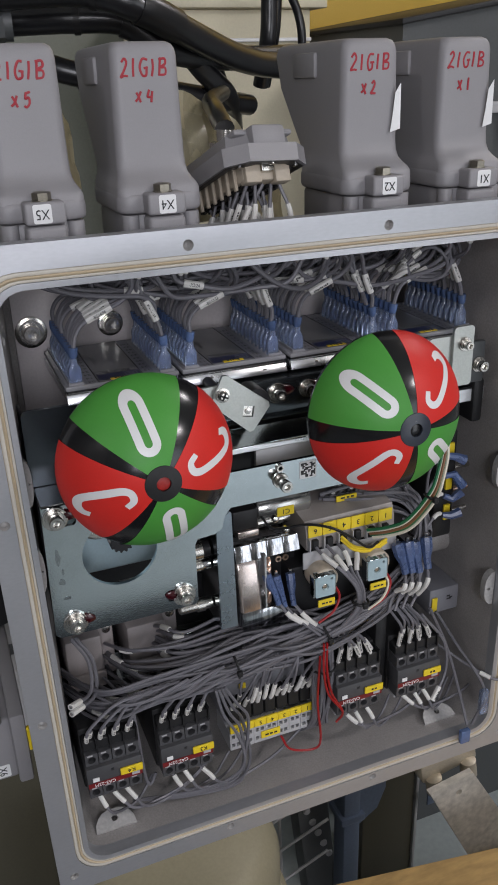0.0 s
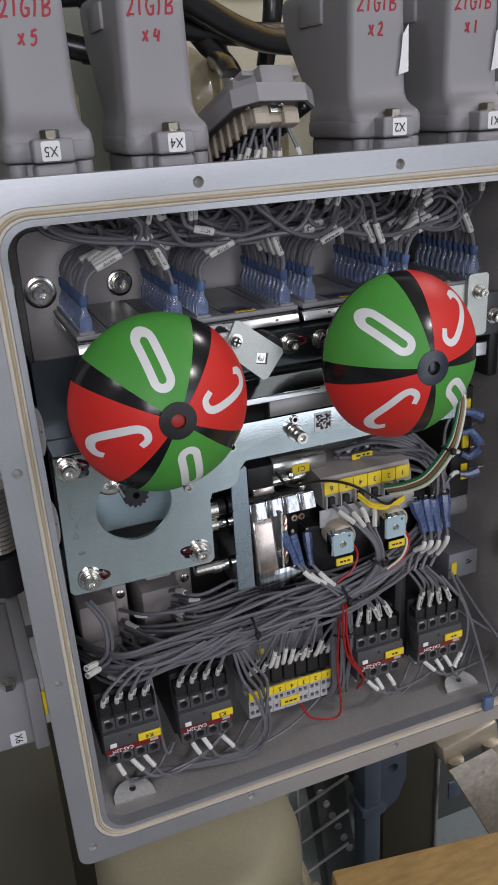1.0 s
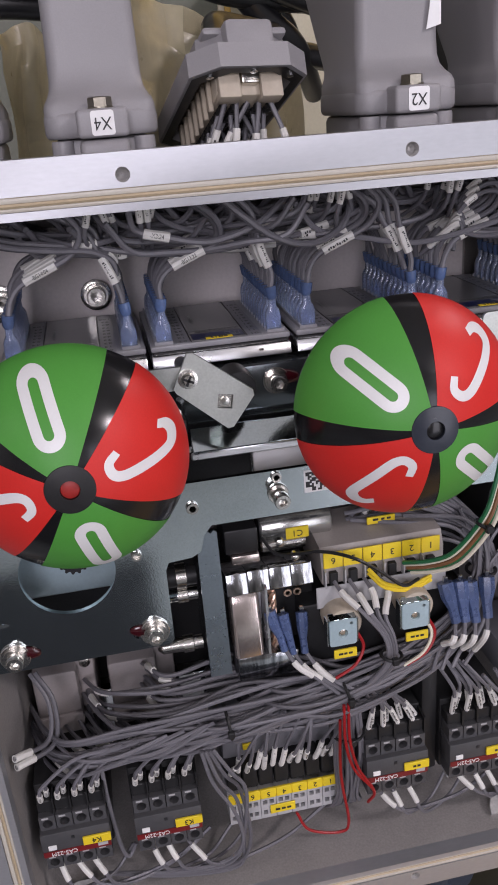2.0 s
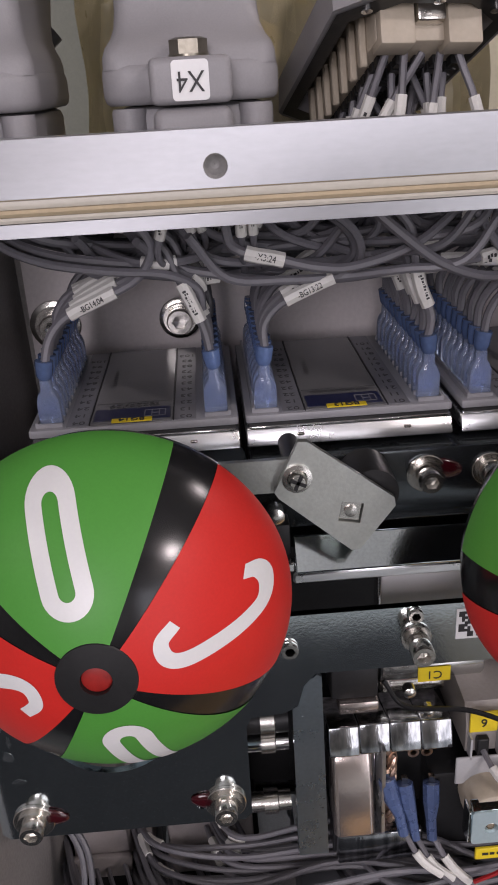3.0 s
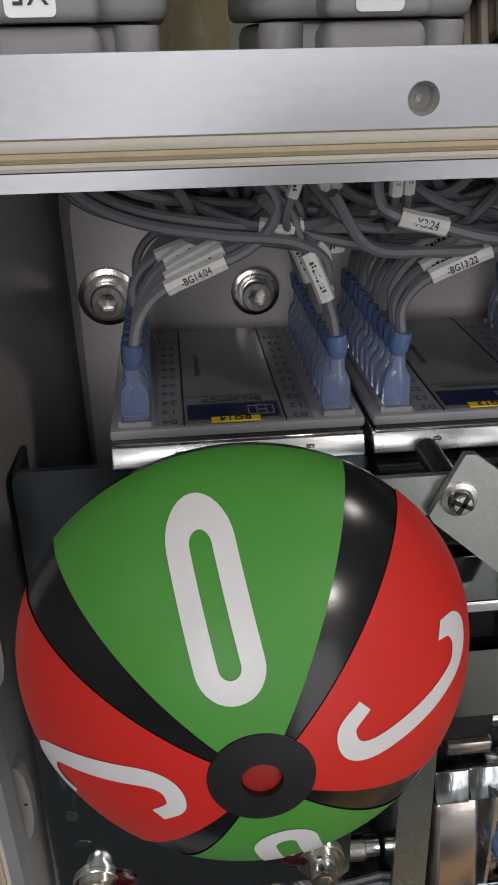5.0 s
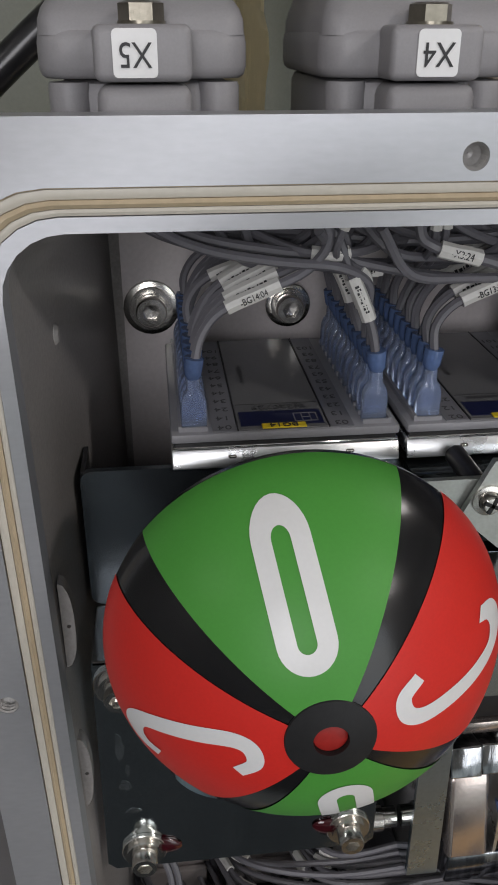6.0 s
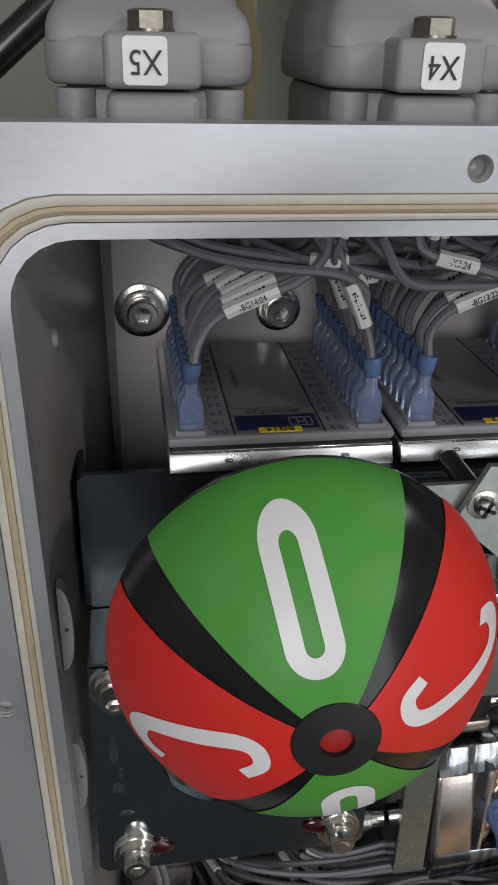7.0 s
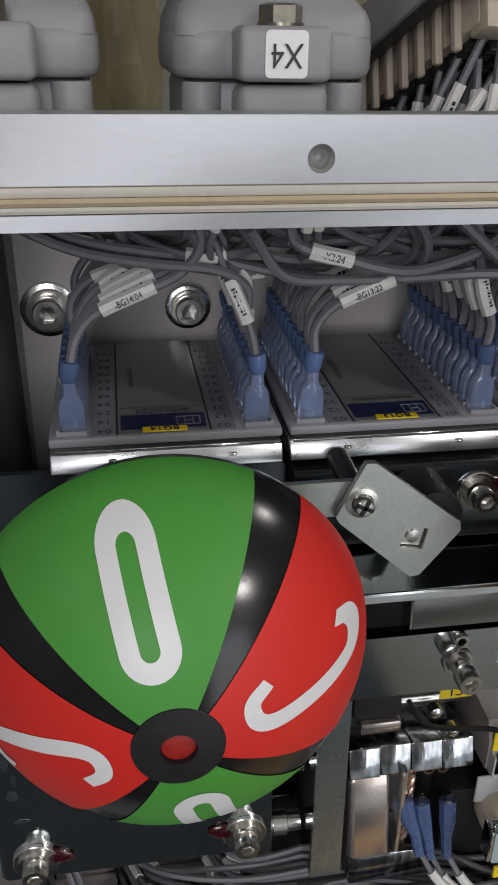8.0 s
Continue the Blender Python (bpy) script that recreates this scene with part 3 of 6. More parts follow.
def plug(x, number, scrawl, tape=False, off=0.0):
    h = thing("connector_hood", (x, 0.06, 1.315), "grey plug hood with red handwriting, sticker " + number + ", bolted down", "connector", "connector hoods")
    body = part("body", hood_loft(x, [(0.0256, 0.0318, 0.102, 1.3250), (0.0254, 0.0322, 0.102, 1.3285), (0.0246, 0.0340, 0.103, 1.3310), (0.0231, 0.0385, 0.105, 1.3335), (0.0221, 0.0425, 0.107, 1.3365),
                                (0.0216, 0.0450, 0.111, 1.3410), (0.0214, 0.0460, 0.118, 1.3480), (0.0207, 0.0466, 0.148, 1.3800), (0.0202, 0.0470, 0.157, 1.4010), (0.0196, 0.0478, 0.156, 1.4045), (0.0184, 0.0492, 0.155, 1.4070), (0.0160, 0.0520, 0.152, 1.4085)], 0.0058), M_HOOD, h)
    for sx in (-1, 1):
        part("side_rib", box(x + sx * 0.0205 - 0.0022, x + sx * 0.0205 + 0.0022, 0.085, 0.120, 1.386, 1.402, 0.0018), M_HOOD, body)
    part("lip", hood_loft(x, [(0.0248, 0.0325, 0.102, 1.3152), (0.0257, 0.0315, 0.1035, 1.3160), (0.0262, 0.0310, 0.104, 1.3178), (0.0262, 0.0310, 0.104, 1.3232), (0.0259, 0.0313, 0.104, 1.3250), (0.0252, 0.0321, 0.103, 1.3264), (0.0240, 0.0335, 0.102, 1.3272)], 0.0080), M_HOOD, h)
    part("lug", box(x - 0.0116, x + 0.0116, 0.0195, 0.040, 1.3150, 1.3274, 0.0020, 4), M_HOOD, h)
    bolt = part("bolt", lathe(x, 0.0285, 1.3272, [(0.0058, 0), (0.0058, 0.0009), (0.0047, 0.0009), (0.0047, 0.0046), (0.0041, 0.0051), (0.0003, 0.0051)], 24, "z", hexed=(2, 3)), M_HEX, h, "yellowish steel hexagon bolt")
    label = part("label", sheet(rounded(x - 0.0052 + off, x + 0.0052 + off, 1.3160, 1.3265, 0.0012, 4), [], 0.01915, 0.0194), M_LABEL, h, "white sticker with black lettering")
    text("lettering", number, 0.0078, (x + off, 0.0189, 1.3212), *UP_SIDE_DOWN, M_INK, label, squeeze=0.85)
    scribble(scrawl, x - 0.0152, 0.0464, 1.3900, 0.0094, 0.0057, body)
    scribble(number.lower(), x - 0.0075, 0.0461, 1.3760, 0.0076, 0.0068, body)
    base = thing("base_housing", (x, 0.09, 1.286), "grey base housing bolted to the enclosure roof", "base housing", "base housings")
    part("housing", box(x - 0.0228, x + 0.0228, 0.034, 0.102, 1.2860, 1.3148, 0.003), M_HOOD, base)
    part("lug", box(x - 0.0114, x + 0.0114, 0.0205, 0.036, 1.2880, 1.3143, 0.0030, 4), M_HOOD, base)
    for sx in (-1, 1):
        part("pillar", lathe(x + sx * 0.0188, 0.0362, 1.2862, [(0.0050, 0.0), (0.0053, 0.0008), (0.0053, 0.0272), (0.0049, 0.0282), (0.0003, 0.0283)], 24, "z"), M_HOOD, base)
        part("screw", lathe(x + sx * 0.0178, 0.0250, 1.3010, [(0.0024, 0), (0.0024, 0.0014), (0.0014, 0.0020), (0.0003, 0.0020)], 12, "z"), M_STEEL, base)
    if tape:
        bm = sheet([(0, 0), (0.0075, 0.002), (0.0070, 0.030), (0.0030, 0.024), (0.0015, 0.010)], [], 0.0440, 0.0443, m=Matrix.Translation((x + 0.0135, 0, 1.352)))
        part("torn_tape", bm, M_LABEL, body, "torn strip of white tape")
    return h


plug(0.0443, "X5", "21G1B", off=-0.0018)
plug(0.1150, "X4", "21G1B")
plug(0.2640, "X2", "21G1B", True)
plug(0.3370, "X1", "21G1B", True)

# ---------------------------------------------------------------- wires
def wire(points, r=0.0012, mat=None, label="grey insulated wire with white marker sleeve", marks=(), ferrule=None, per=6, n=7, group="grey wires", curve=None, name="wire", note=""):
    """One wire through the points, with marker sleeves at stretches (a, b) of its length."""
    path = curve or smooth_path(points, per)
    w = thing(name, path[0], label, "wire", group)
    part("sheath", tube(path, r, n), mat or M_WIRE, w)
    for a, b in marks:
        s = part("marker_sleeve", tube(along(path, a, b), r * 1.55, 8), M_SLEEVE, w, "white marker sleeve")
        st = along(path, a, b)
        mid, d = (st[0] + st[-1]) / 2, (st[-1] - st[0])
        length = d.length
        if length > 0.004 and d.length > 0:
            d.normalize()
            up = d.cross(Vector((0, 1, 0)))
            if up.length > 0.2:
                up.normalize()
                rows = [(g, g + wd, lo) for g, wd, lo in ((-0.36, 0.055, -0.16), (-0.285, 0.05, -0.10), (-0.21, 0.06, -0.16), (-0.125, 0.02, -0.13), (-0.075, 0.055, -0.10), (0.0, 0.05, -0.16), (0.10, 0.02, -0.12), (0.145, 0.06, -0.14), (0.23, 0.05, -0.10))]
                if up.z < 0:
                    up, d = -up, -d
                if note:
                    text("lettering", note, r * 1.9, mid + Vector((0, -r * 1.62, 0)), d, up, M_INK, s, squeeze=0.8)
                    continue
                bars("print", rows, mid + Vector((0, -r * 1.62, 0)), d, up, length, r * 3.4, M_INK, s)
    if ferrule is not None:
        st = along(path, *ferrule)
        part("ferrule", tube(st, r * 1.25, 7), M_LIGHTGREY, w)
    return w


def lug(parent, x, y, z, lean_x=0.0):
    """A spade receptacle: frosted bottle-shaped cover with a blue crimp collar above."""
    top = (x + lean_x * 0.2, y, z + 0.0245)
    bm = bmesh.new()
    rings = []
    for hw, hd, a in ((0.0038, 0.0021, -0.0010), (0.0043, 0.0025, 0.0000), (0.0044, 0.0026, 0.0070), (0.0042, 0.0026, 0.0100), (0.0034, 0.0024, 0.0122), (0.0023, 0.0021, 0.0135), (0.0021, 0.0020, 0.0182)):
        rings.append([bm.verts.new((x + hw * math.copysign(abs(math.cos(t)) ** 0.6, math.cos(t)), y + hd * math.copysign(abs(math.sin(t)) ** 0.6, math.sin(t)), z + a)) for t in (2 * math.pi * k / 12 for k in range(12))])
    for a, b in zip(rings, rings[1:]):
        for k in range(12):
            bm.faces.new((a[k], a[(k + 1) % 12], b[(k + 1) % 12], b[k]))
    bm.faces.new(rings[0])
    bm.faces.new(list(reversed(rings[-1])))
    part("blade_cover", bm, M_CLEAR, parent, "frosted blue plastic blade cover")
    part("barrel", tube([Vector((x, y, z + 0.0175)), Vector((x, y, z + 0.0190)), Vector((x + lean_x * 0.1, y, z + 0.0225)), Vector(top)], 0.0030, 10,
                        taper=lambda f: 0.74 + 0.36 * min(1.0, f * 2.2)), M_BLUE, parent, "blue crimp collar")
    return top


# ---------------------------------------------------------------- input modules
MW = 0.0762                 # width of a module
MY = 0.0470                 # its front
M_MODEDGE = material("pale_module_plastic", (0.30, 0.30, 0.32), 0.45, 0.0, 0.06, 900, 40, 0.03)
M_PRINT = material("grey_print", (0.055, 0.055, 0.060), 0.5, 0.0, 0.08, 900, 60, 0.0)


def input_module(x, tag, ends):
    m = thing("input_module", (x + MW / 2, 0.090, 1.1975), "grey terminal module with dark face panel and yellow tag", "terminal module", "terminal modules")
    part("tray", box(x, x + MW, MY + 0.0016, 0.1370, 1.1975, 1.2030, 0.0005, 1), M_BRIGHT, m, "bright metal tray")
    bm = box(-MW / 2, MW / 2, 0, 0.0012, 0, 0.0064, 0.0005, 2, m=pose(x + MW / 2, MY - 0.0022, 1.1972, -22, 0, 0))
    part("front_lip", bm, M_BRIGHT, m, "bright folded front lip")
    part("lip_edge", box(x + 0.0004, x + MW - 0.0004, MY - 0.0004, MY + 0.0016, 1.2036, 1.2044, 0.0003, 1), M_CHROME, m)
    part("gap", box(x + 0.001, x + MW - 0.001, MY + 0.0012, 0.1365, 1.2028, 1.2054, 0.0002, 1), M_BLACK, m)
    part("body", box(x, x + MW, MY + 0.0002, 0.1365, 1.2054, 1.2086, 0.0008, 2), M_MODEDGE, m)
    for sx in (0.0185, 0.0580):
        part("lance", box(x + sx, x + sx + 0.0028, MY - 0.0016, MY - 0.0002, 1.2000, 1.2012, 0.0004, 1), M_STEEL, m)
    y0 = MY + 0.0012
    face = part("face_panel", box(x + 0.0222, x + 0.0522, y0, 0.1350, 1.2087, 1.2092, 0.0002, 1), M_MODFACE, m, "dark printed face panel")
    for sx in (0.0218, 0.0523):
        part("border", box(x + sx, x + sx + 0.0004, y0, 0.1350, 1.2087, 1.2093), M_INK, face)
    part("print_field", box(x + 0.0232, x + 0.0512, y0 + 0.0022, y0 + 0.0135, 1.2093, 1.2094), M_NAVY, face, "navy printed field")
    part("print_rule", box(x + 0.0228, x + 0.0516, y0 + 0.0195, y0 + 0.0199, 1.2093, 1.2094), M_PRINT, face)
    if tag == "BG14":
        text("lettering", "BJ220729", 0.0046, (x + 0.0375, y0 + 0.0166, 1.2094), (-1, 0, 0), (0, -1, 0), M_PRINT, face, squeeze=1.1)
    else:
        bars("print", [(-0.42 + 0.11 * k, -0.34 + 0.11 * k, -0.1) for k in range(8)], (x + 0.0375, y0 + 0.0170, 1.2095), (-1, 0, 0), (0, -1, 0), 0.026, 0.008, M_PRINT, face)
    bars("side_print", [(-0.4 + 0.1 * k, -0.33 + 0.1 * k, 0.0) for k in range(8)], (x + 0.0268, y0 + 0.0470, 1.2095), (0, -1, 0), (1, 0, 0), 0.024, 0.006, M_PRINT, face)
    bm = bmesh.new()
    for u, v, w, d in ((0.0, 0.0, 0.0080, 0.0004), (0.0, 0.0062, 0.0080, 0.0004), (0.0, 0.0, 0.0004, 0.0062), (0.0026, 0.0, 0.0004, 0.0062), (0.0054, 0.0, 0.0004, 0.0062), (0.0076, 0.0, 0.0004, 0.0066), (0.0026, 0.0030, 0.0030, 0.0004)):
        box(x + 0.0416 + u, x + 0.0416 + u + w, y0 + 0.0042 + v, y0 + 0.0042 + v + d, 1.2094, 1.2095, bm=bm)
    part("pictogram", bm, M_MODULE, face, smooth=False)["kind"] = "stuff"
    for side, unit in ((0, ends[0]), (1, ends[1])):
        x0 = x + (0.0136 if side == 0 else 0.0528)
        strip = part("number_strip", box(x0, x0 + 0.0080, y0, 0.1350, 1.2087, 1.2090), M_MODULE, m)
        text("lettering", "\n".join(str(k) + unit for k in range(11)), 0.0044, (x0 + 0.0042, y0 + 0.0028 + 0.0072 * 5, 1.20905), (-1, 0, 0), (0, -1, 0), M_PRINT, strip, depth=0.00004, squeeze=1.12, lines=0.0072)
        part("wall_rib", box(x + (0.0026 if side == 0 else MW - 0.0036), x + (0.0036 if side == 0 else MW - 0.0026), y0 + 0.001, 0.1350, 1.2087, 1.2108), M_MODEDGE, m)
        bm = bmesh.new()
        for k in range(12):
            box(x + (0.0036 if side == 0 else MW - 0.0122), x + (0.0122 if side == 0 else MW - 0.0036), y0 + 0.0010 + k * 0.0072, y0 + 0.0018 + k * 0.0072, 1.2087, 1.2102, bm=bm)
        part("partition", bm, M_MODEDGE, m, smooth=False)["kind"] = "stuff"
    tg = part("tag", box(x + 0.0300, x + 0.0448, MY + 0.0006, MY + 0.0042, 1.2093, 1.2098, 0.0002, 1), M_YELLOW, m, "yellow tag")
    text("lettering", tag, 0.0037, (x + 0.0374, MY + 0.0024, 1.2099), (-1, 0, 0), (0, -1, 0), M_INK, tg, squeeze=1.15)
    return m


MODULES = [(0.0470, "BG14"), (0.1258, "BG13"), (0.2055, "BG12"), (0.2830, "BG11")]
for (mx, tag), ends in zip(MODULES, ("43", "21", "43", "21")):
    input_module(mx, tag, ends)

rnd = random.Random(5)
for mi, (mx, tag) in enumerate(MODULES):
    for side in (0, 1):
        lx = mx + (0.0079 if side == 0 else MW - 0.0079)
        s = 1 if side == 0 else -1
        gx = mx + 0.037 + s * 0.004 + rnd.uniform(-0.004, 0.004)
        for k in range(11):
            yy = MY + 0.0062 + k * 0.0072
            w_name = "lead"
            jx = rnd.uniform(-0.002, 0.002)
            top = (lx + s * 0.0006, yy, 1.2315)
            if side == 0:
                pts = [top, (lx + 0.0022 + jx, yy + 0.0015, 1.2400), (lx + 0.0085 + jx, yy + 0.003, 1.2470 + 0.0006 * (k % 4)),
                       (lx + 0.022 + jx, yy + 0.003, 1.2530 + 0.0012 * (k % 5)), (lx + 0.036 + jx, yy + 0.002, 1.2600 + 0.0013 * (k % 5)),
                       (lx + 0.0385 + 4 * jx, yy - 0.002, 1.2720), (lx + 0.026 + 6 * jx, yy, 1.2840)]
                marks = [(0.36, 0.56)] if k < 6 else []
            else:
                pts = [top, (lx - 0.0012 + jx, yy + 0.001, 1.2400), (lx - 0.0050 + jx, yy + 0.002, 1.2500), (lx - 0.0085 + 2 * jx, yy + 0.004, 1.2600),
                       (lx - 0.012 + 3 * jx, yy + 0.004, 1.2700), (lx - 0.022 + 5 * jx, yy + 0.002, 1.2780), (lx - 0.034 + 6 * jx, yy, 1.2850)]
                marks = [(0.22, 0.44)] if k < 5 else []
            w = wire(pts, 0.0016, marks=marks, per=4, n=7, label="grey lead with blue crimp on a module terminal", group="module leads", name="lead", note={"BG14": "-BG14:04", "BG13": "-BG13:22"}.get(tag, "") if side == 0 and k == 0 else "")
            lug(w, lx, yy, 1.2085, s * 0.003)

# long runs under the roof
for k in range(34):
    x0, x1 = sorted((rnd.uniform(0.055, 0.30), rnd.uniform(0.06, 0.335)))
    if x1 - x0 < 0.06:
        x1 = x0 + 0.08
    yy, zz = rnd.uniform(0.050, 0.120), rnd.uniform(1.2590, 1.2760)
    sag = rnd.uniform(0.003, 0.013)
    pts = [(x0 - 0.012, yy + rnd.uniform(-0.02, 0.02), zz + 0.014)]
    for f in (0.0, 0.25, 0.5, 0.75, 1.0):
        pts.append((x0 + (x1 - x0) * f, yy + rnd.uniform(-0.010, 0.010), zz - sag * 4 * f * (1 - f) + rnd.uniform(-0.002, 0.002)))
    pts.append((x1 + 0.012, yy + rnd.uniform(-0.02, 0.02), zz + 0.014))
    a = rnd.uniform(0.15, 0.7)
    wire(pts, 0.0016, marks=[(a, a + 0.10)] if k % 2 else [], label="grey wire slung under the enclosure roof", group="roof wires")
wire([(0.122, 0.046, 1.2860), (0.1235, 0.045, 1.2725), (0.1270, 0.043, 1.2690), (0.1330, 0.042, 1.2672), (0.1385, 0.042, 1.2660), (0.1525, 0.042, 1.2622), (0.1660, 0.045, 1.2612), (0.1870, 0.050, 1.2662), (0.2050, 0.060, 1.2760)], 0.0017,
     marks=[(0.29, 0.53)], label="grey wire with printed sleeve under the roof", group="roof wires", note="-X3:24")
# wires arching from the corner gland to the first module's leads
for k in range(11):
    d, e = rnd.uniform(-0.004, 0.004), rnd.uniform(-0.003, 0.003)
    yy = 0.058 + 0.0065 * k
    pts = [(0.030 + 0.0030 * (k % 4) + d, yy + 0.010, 1.2880), (0.0400 + d, yy + 0.006, 1.2750 + e), (0.0560 + d, yy, 1.2680 + e), (0.0780 + d, yy - 0.004, 1.2645 + e),
           (0.0980 + d, yy - 0.004, 1.2615 + 0.6 * e), (0.1100 + 0.5 * d, yy, 1.2550 + 0.5 * e), (0.1130, yy + 0.002, 1.2460)]
    wire(pts, 0.0016, marks=[(0.06, 0.14)] if k % 3 == 0 else [(0.78, 0.90)] if k % 3 == 1 else [], label="grey wire arching from the corner gland", group="roof wires")
# stout pale lead across the middle and coils at the end
wire([(0.165, 0.05, 1.286), (0.180, 0.045, 1.272), (0.196, 0.044, 1.2600), (0.214, 0.046, 1.2545), (0.232, 0.055, 1.258), (0.246, 0.07, 1.270)], 0.0018, label="stout pale grey lead under the roof", group="roof wires")
for k in range(5):
    cx, cz, rr = 0.316 + 0.005 * k, 1.2600 + 0.002 * (k % 3), 0.014 + 0.0016 * k
    pts = [(cx + rr * 1.25 * math.cos(radians(a)), 0.050 + 0.006 * k + 0.004 * math.sin(radians(2 * a)), cz + rr * 0.85 * math.sin(radians(a))) for a in range(200, 560, 30)]
    pts = [(cx - 0.03, 0.07, 1.2380)] + pts
    wire(pts, 0.0013, marks=[(0.02, 0.10), (0.86, 0.93)], label="grey wire coiled at the end of the modules", group="roof wires")
# white sleeve tips hanging from the roof glands
for gx, cnt in ((0.098, 5), (0.128, 3), (0.222, 6), (0.290, 5), (0.345, 2)):
    for k in range(cnt):
        x = gx + 0.0036 * k + rnd.uniform(-0.001, 0.001)
        yy = 0.040 + rnd.uniform(0, 0.03)
        wire([(x, yy, 1.292), (x + 0.0005, yy, 1.281), (x + rnd.uniform(-0.003, 0.004), yy + 0.004, 1.268), (x + rnd.uniform(-0.010, 0.010), yy + 0.020, 1.258)], 0.0012,
             marks=[(0.18, 0.52)], label="grey wire dropping from a roof gland", group="roof wires")

# ---------------------------------------------------------------- drive plate and levers
drive = thing("drive_plate", (0.11, 0.020, 1.04), "zinc-plated drive plate with round opening and matrix code", "drive plate")
outline = [(0.0175, 1.1420), (0.0160, 1.0445), (0.0190, 1.0415), (0.1150, 1.0415), (0.1180, 1.0445), (0.1180, 1.0900), (0.1200, 1.0945), (0.1330, 1.0955), (0.1385, 1.0985),
           (0.1410, 1.1080), (0.1455, 1.1135), (0.3250, 1.1135), (0.3250, 1.1405), (0.1330, 1.1405), (0.1150, 1.1440), (0.0950, 1.1560), (0.0550, 1.1560), (0.0420, 1.1420)]
slots = [rounded(a, a + 0.010, b, b + 0.006, 0.0028, 4) for a, b in ((0.0290, 1.1255), (0.0325, 1.0500), (0.0955, 1.0490))]
dp = part("plate", sheet(outline, [circle(0.0655, 1.0985, 0.0257, 40)] + slots + [circle(0.1030, 1.1025, 0.0024, 12)], 0.0180, 0.0210), M_ZINC, drive)
part("edge_return", box(0.0175, 0.0420, 0.0180, 0.0480, 1.1405, 1.1425, 0.0006, 1), M_CHROME, drive)
code = part("matrix_code", box(0.1985, 0.2115, 0.0176, 0.0179, 1.1245, 1.1380), M_LABEL, drive, "small white matrix code sticker")
bm = bmesh.new()
for i in range(10):
    for k in range(10):
        if rnd.random() < 0.5:
            box(0.1994 + i * 0.00113, 0.1994 + (i + 1) * 0.00113, 0.01745, 0.0176, 1.1255 + k * 0.00113, 1.1255 + (k + 1) * 0.00113, bm=bm)
part("code_cell", bm, M_INK, code, smooth=False)["kind"] = "stuff"
for cx, cz, sx, sz in ((0.0240, 1.104, 0.0016, 0.0060), (0.0252, 1.085, 0.0022, 0.0026), (0.0270, 1.072, 0.0026, 0.0014), (0.0262, 1.0925, 0.0008, 0.0030)):
    pts = [(cx + sx * (1 + rnd.uniform(-0.25, 0.25)) * math.cos(radians(a)), cz + sz * (1 + rnd.uniform(-0.25, 0.25)) * math.sin(radians(a))) for a in range(0, 360, 30)]
    part("scuff", sheet(pts, [], 0.01792, 0.01798), M_CHIP, drive, "pale scuffed patch")
for bx, bz, lac in ((0.0258, 1.1330, 1), (0.0300, 1.0515, 1), (0.1075, 1.0525, -1)):
    b = socket_bolt(bx, 0.0180, bz, 0.0047, 0.0054, 0.0084, lacquer=lac, label="steel socket bolt on washers, red-lacquered, on the drive plate")
socket_bolt(0.1835, 0.0180, 1.1270, 0.0044, 0.0062, 0.0058, spacer=0.0030, label="long knurled steel bolt on the drive plate")
socket_bolt(0.1830, 0.0180, 1.1370, 0.0030, 0.0020, 0.0, label="small steel screw on the drive plate")
socket_bolt(0.1360, 0.0180, 1.1260, 0.0034, 0.0024, 0.0, label="small steel screw on the drive plate")
socket_bolt(0.1030, 0.0180, 1.1025, 0.0030, 0.0022, 0.0, label="small steel screw on the drive plate")
# gear seen through the opening
gear = thing("gear_wheel", (0.066, 0.034, 1.106), "dark steel pinion seen through the round opening", "gear")
bm = bmesh.new()
prof = []
for k in range(56):
    rr = 0.0088 if k % 4 < 2 else 0.0074
    prof.append((0.0690 + rr * math.cos(2 * math.pi * k / 56), 1.1010 + rr * math.sin(2 * math.pi * k / 56)))
part("pinion", sheet(prof, [circle(0.0690, 1.1010, 0.0025, 12)], 0.026, 0.040), M_DARKBAR, gear)
part("bearing", lathe(0.0560, 0.040, 1.1120, [(0.0135, 0.02), (0.0135, 0), (0.0115, -0.002), (0.0085, -0.002), (0.0080, 0.004), (0.0003, 0.004)], 28), M_STEEL, gear)
part("backing", box(0.030, 0.104, 0.054, 0.060, 1.064, 1.135, 0.001, 1), M_TEAL, gear)
# dark box behind the knob
cover = thing("drive_cover", (0.07, 0.06, 1.14), "dark polished sheet cover behind the knob", "cover")
part("front", sheet(rounded(0.0165, 0.1250, 1.1430, 1.1965, 0.004), [], 0.0480, 0.0505), material("dark_polished_sheet", (0.13, 0.15, 0.17), 0.24, 0.9, 0.15, 500, 30, 0.03), cover)
part("side", box(0.0165, 0.0180, 0.0508, 0.0700, 1.1440, 1.1950), M_DARKBAR, cover)
part("core", box(0.0200, 0.1250, 0.0660, 0.1200, 1.0450, 1.1350), M_DARKBAR, cover)

